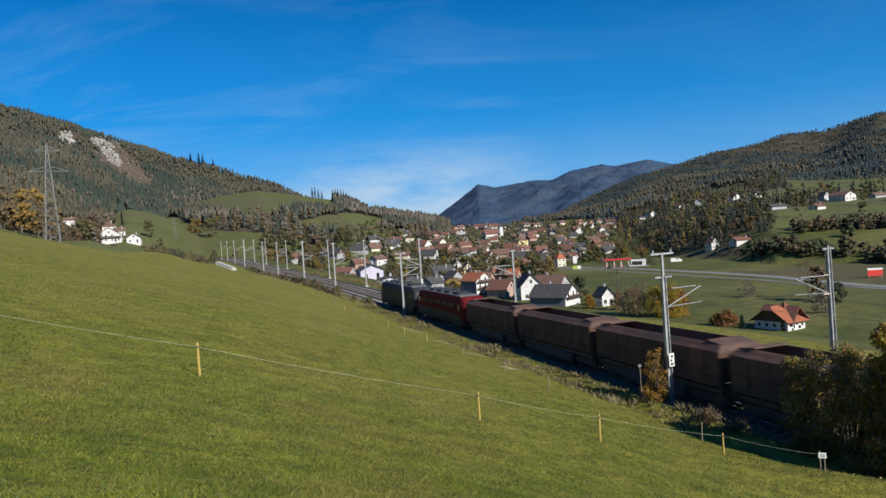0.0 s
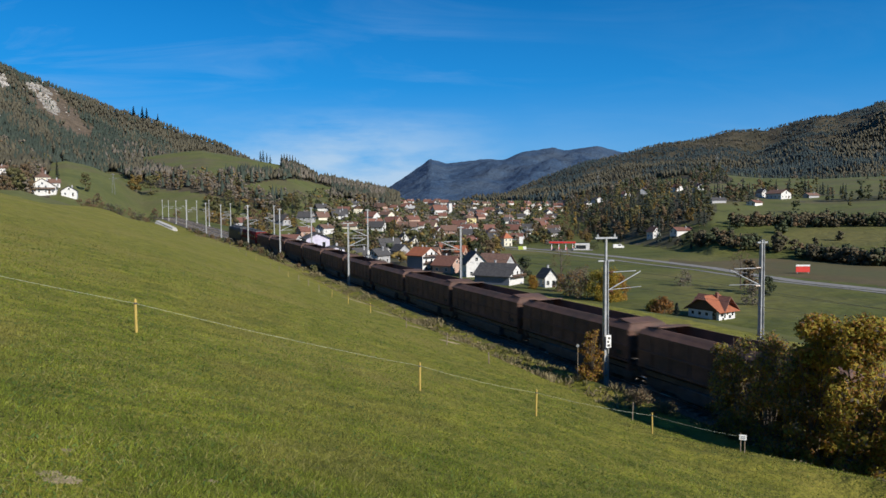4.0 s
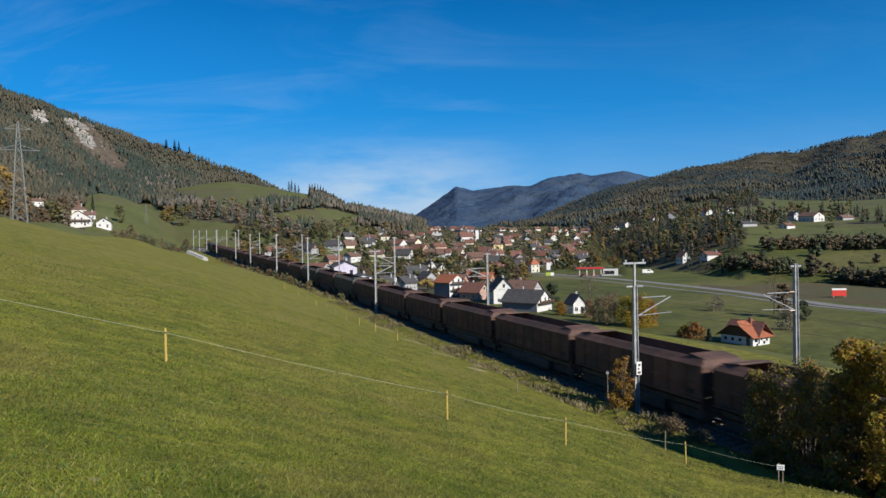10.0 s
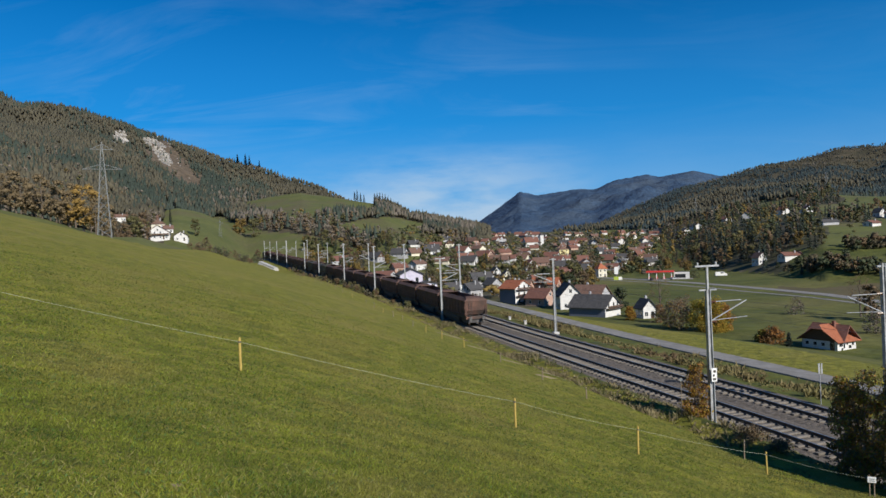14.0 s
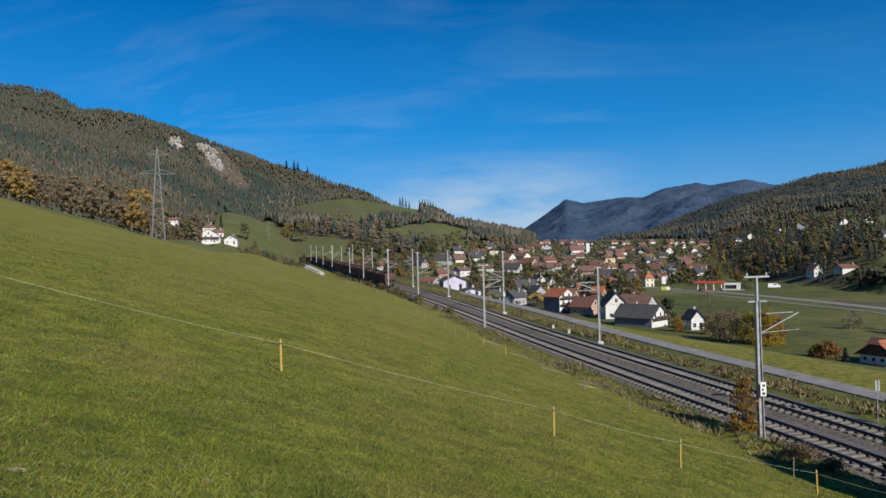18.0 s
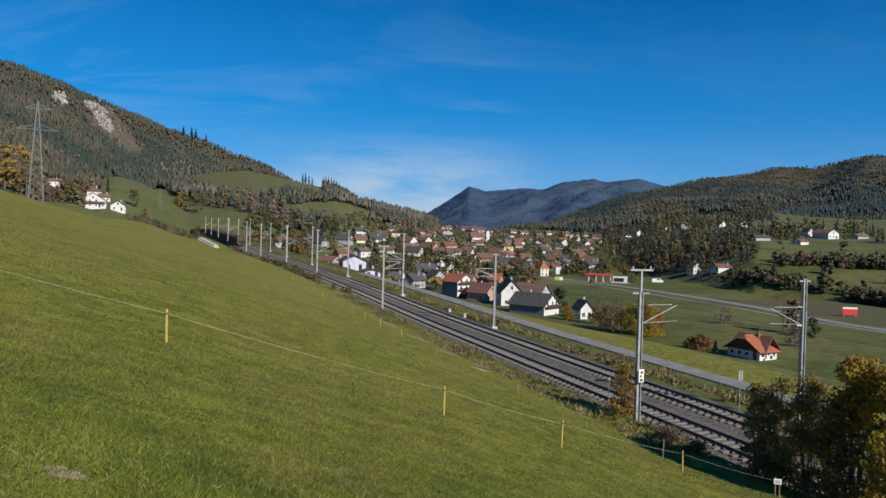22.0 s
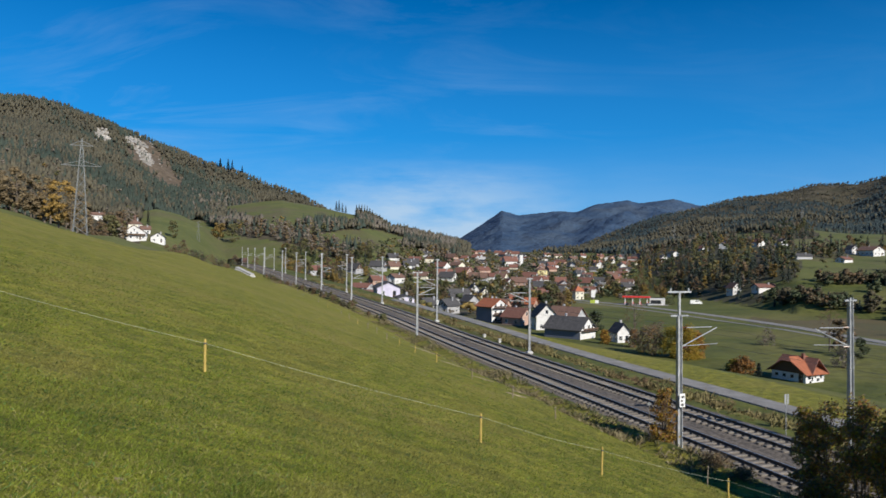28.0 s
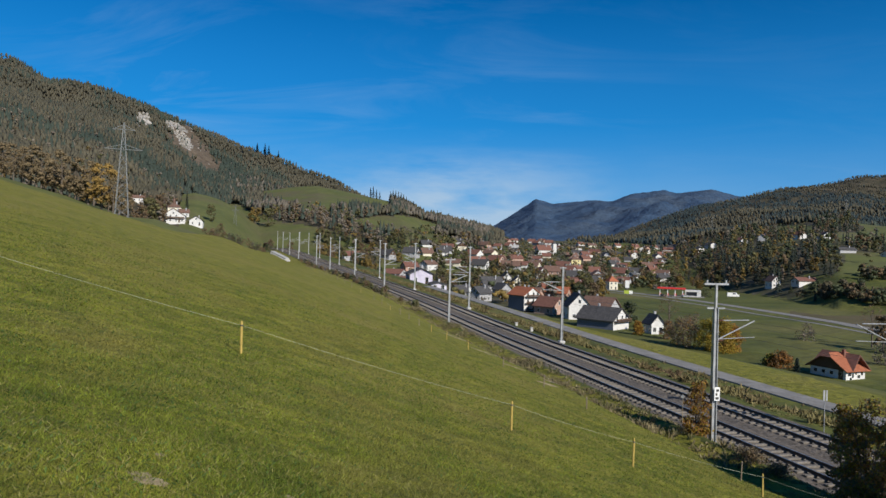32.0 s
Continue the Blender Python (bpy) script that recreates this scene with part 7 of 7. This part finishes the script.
for x, y, r, long_ in spots:
    bm = bmesh.new()
    bmesh.ops.create_icosphere(bm, subdivisions=3, radius=1)
    for v in bm.verts:
        k = 1 + 0.35 * noise.noise(v.co * 2.2 + Vector((x, y, 0))) + 0.18 * noise.noise(v.co * 6 + Vector((y, x, 0)))
        v.co = Vector((v.co.x * r * k, v.co.y * r * k * long_, v.co.z * min(0.03, r * 0.14) * k))
    hill_ob = part("molehill", bm, M["soil"])
    up_ = Vector((ground(x - 0.3, y) - ground(x + 0.3, y), ground(x, y - 0.3) - ground(x, y + 0.3), 0.6)).normalized()
    hill_ob.matrix_basis = Matrix.Translation((x, y, ground(x, y))) @ up_.to_track_quat("Z", "Y").to_matrix().to_4x4() @ pose(0, 0, 0, 0, 0, 17)
    tagged(hill_ob, "low patch of bare crumbly earth in the meadow", "molehill", "bare patches of the meadow")
# pale pipes laid down the far edge of the meadow
p0, p1 = (Vector((a * y, y, ground(a * y, y))) for a, y in ((-0.3265, 262), (-0.3035, 252)))
pipes = thing("stacked_pipes", "pale stacked pipes at the far end of the meadow", "pipes", Matrix.Translation(p0))
side = (p1 - p0).cross(Vector((0, 0, 1))).normalized()
for d, h in ((-0.8, 0.4), (0.0, 0.4), (0.8, 0.4), (-0.4, 1.05), (0.4, 1.05)):
    bm = bmesh.new()
    rod(bm, side * d + Vector((0, 0, h)), p1 - p0 + side * d + Vector((0, 0, h)), 0.38, 12)
    part("pipe", bm, M["concrete"], pipes)

# ---------------------------------------------------------------- sleepers of both tracks
def sleepers():
    bm = bmesh.new()
    box(bm, -1.3, 1.3, -0.13, 0.13, -0.12, 0.0, 0.02)
    bm_first = part("sleeper", bm, M["sleeper"], track)
    rest_v, rest_f = [], []
    base = np.array([(sx * 1.3, sy * 0.13, z) for z in (-0.12, 0.0) for sx, sy in ((-1, -1), (1, -1), (1, 1), (-1, 1))])
    sides = [(4, 5, 6, 7), (0, 1, 5, 4), (1, 2, 6, 5), (2, 3, 7, 6), (3, 0, 4, 7)]
    used = False
    for centre in (NEAR, FARTRACK):
        for k in range(700):
            v = 2.0 + 0.62 * k
            m = sleeper_at(centre, v)
            if 22 <= v < 22 + 0.62 * 148:
                if not used:
                    bm_first.matrix_basis = m
                    used = True
                else:
                    again(bm_first, track, m, "sleeper")
            else:
                i = len(rest_v)
                rest_v += [tuple(m @ Vector(p)) for p in base]
                rest_f += [tuple(i + j for j in f) for f in sides]
    ob = new("far_sleepers", mesh_from("far_sleepers", rest_v, rest_f, [M["sleeper"]], smooth_shade=False))
    ob.parent = track
    tagged(ob, kind="stuff")
sleepers()
motions()
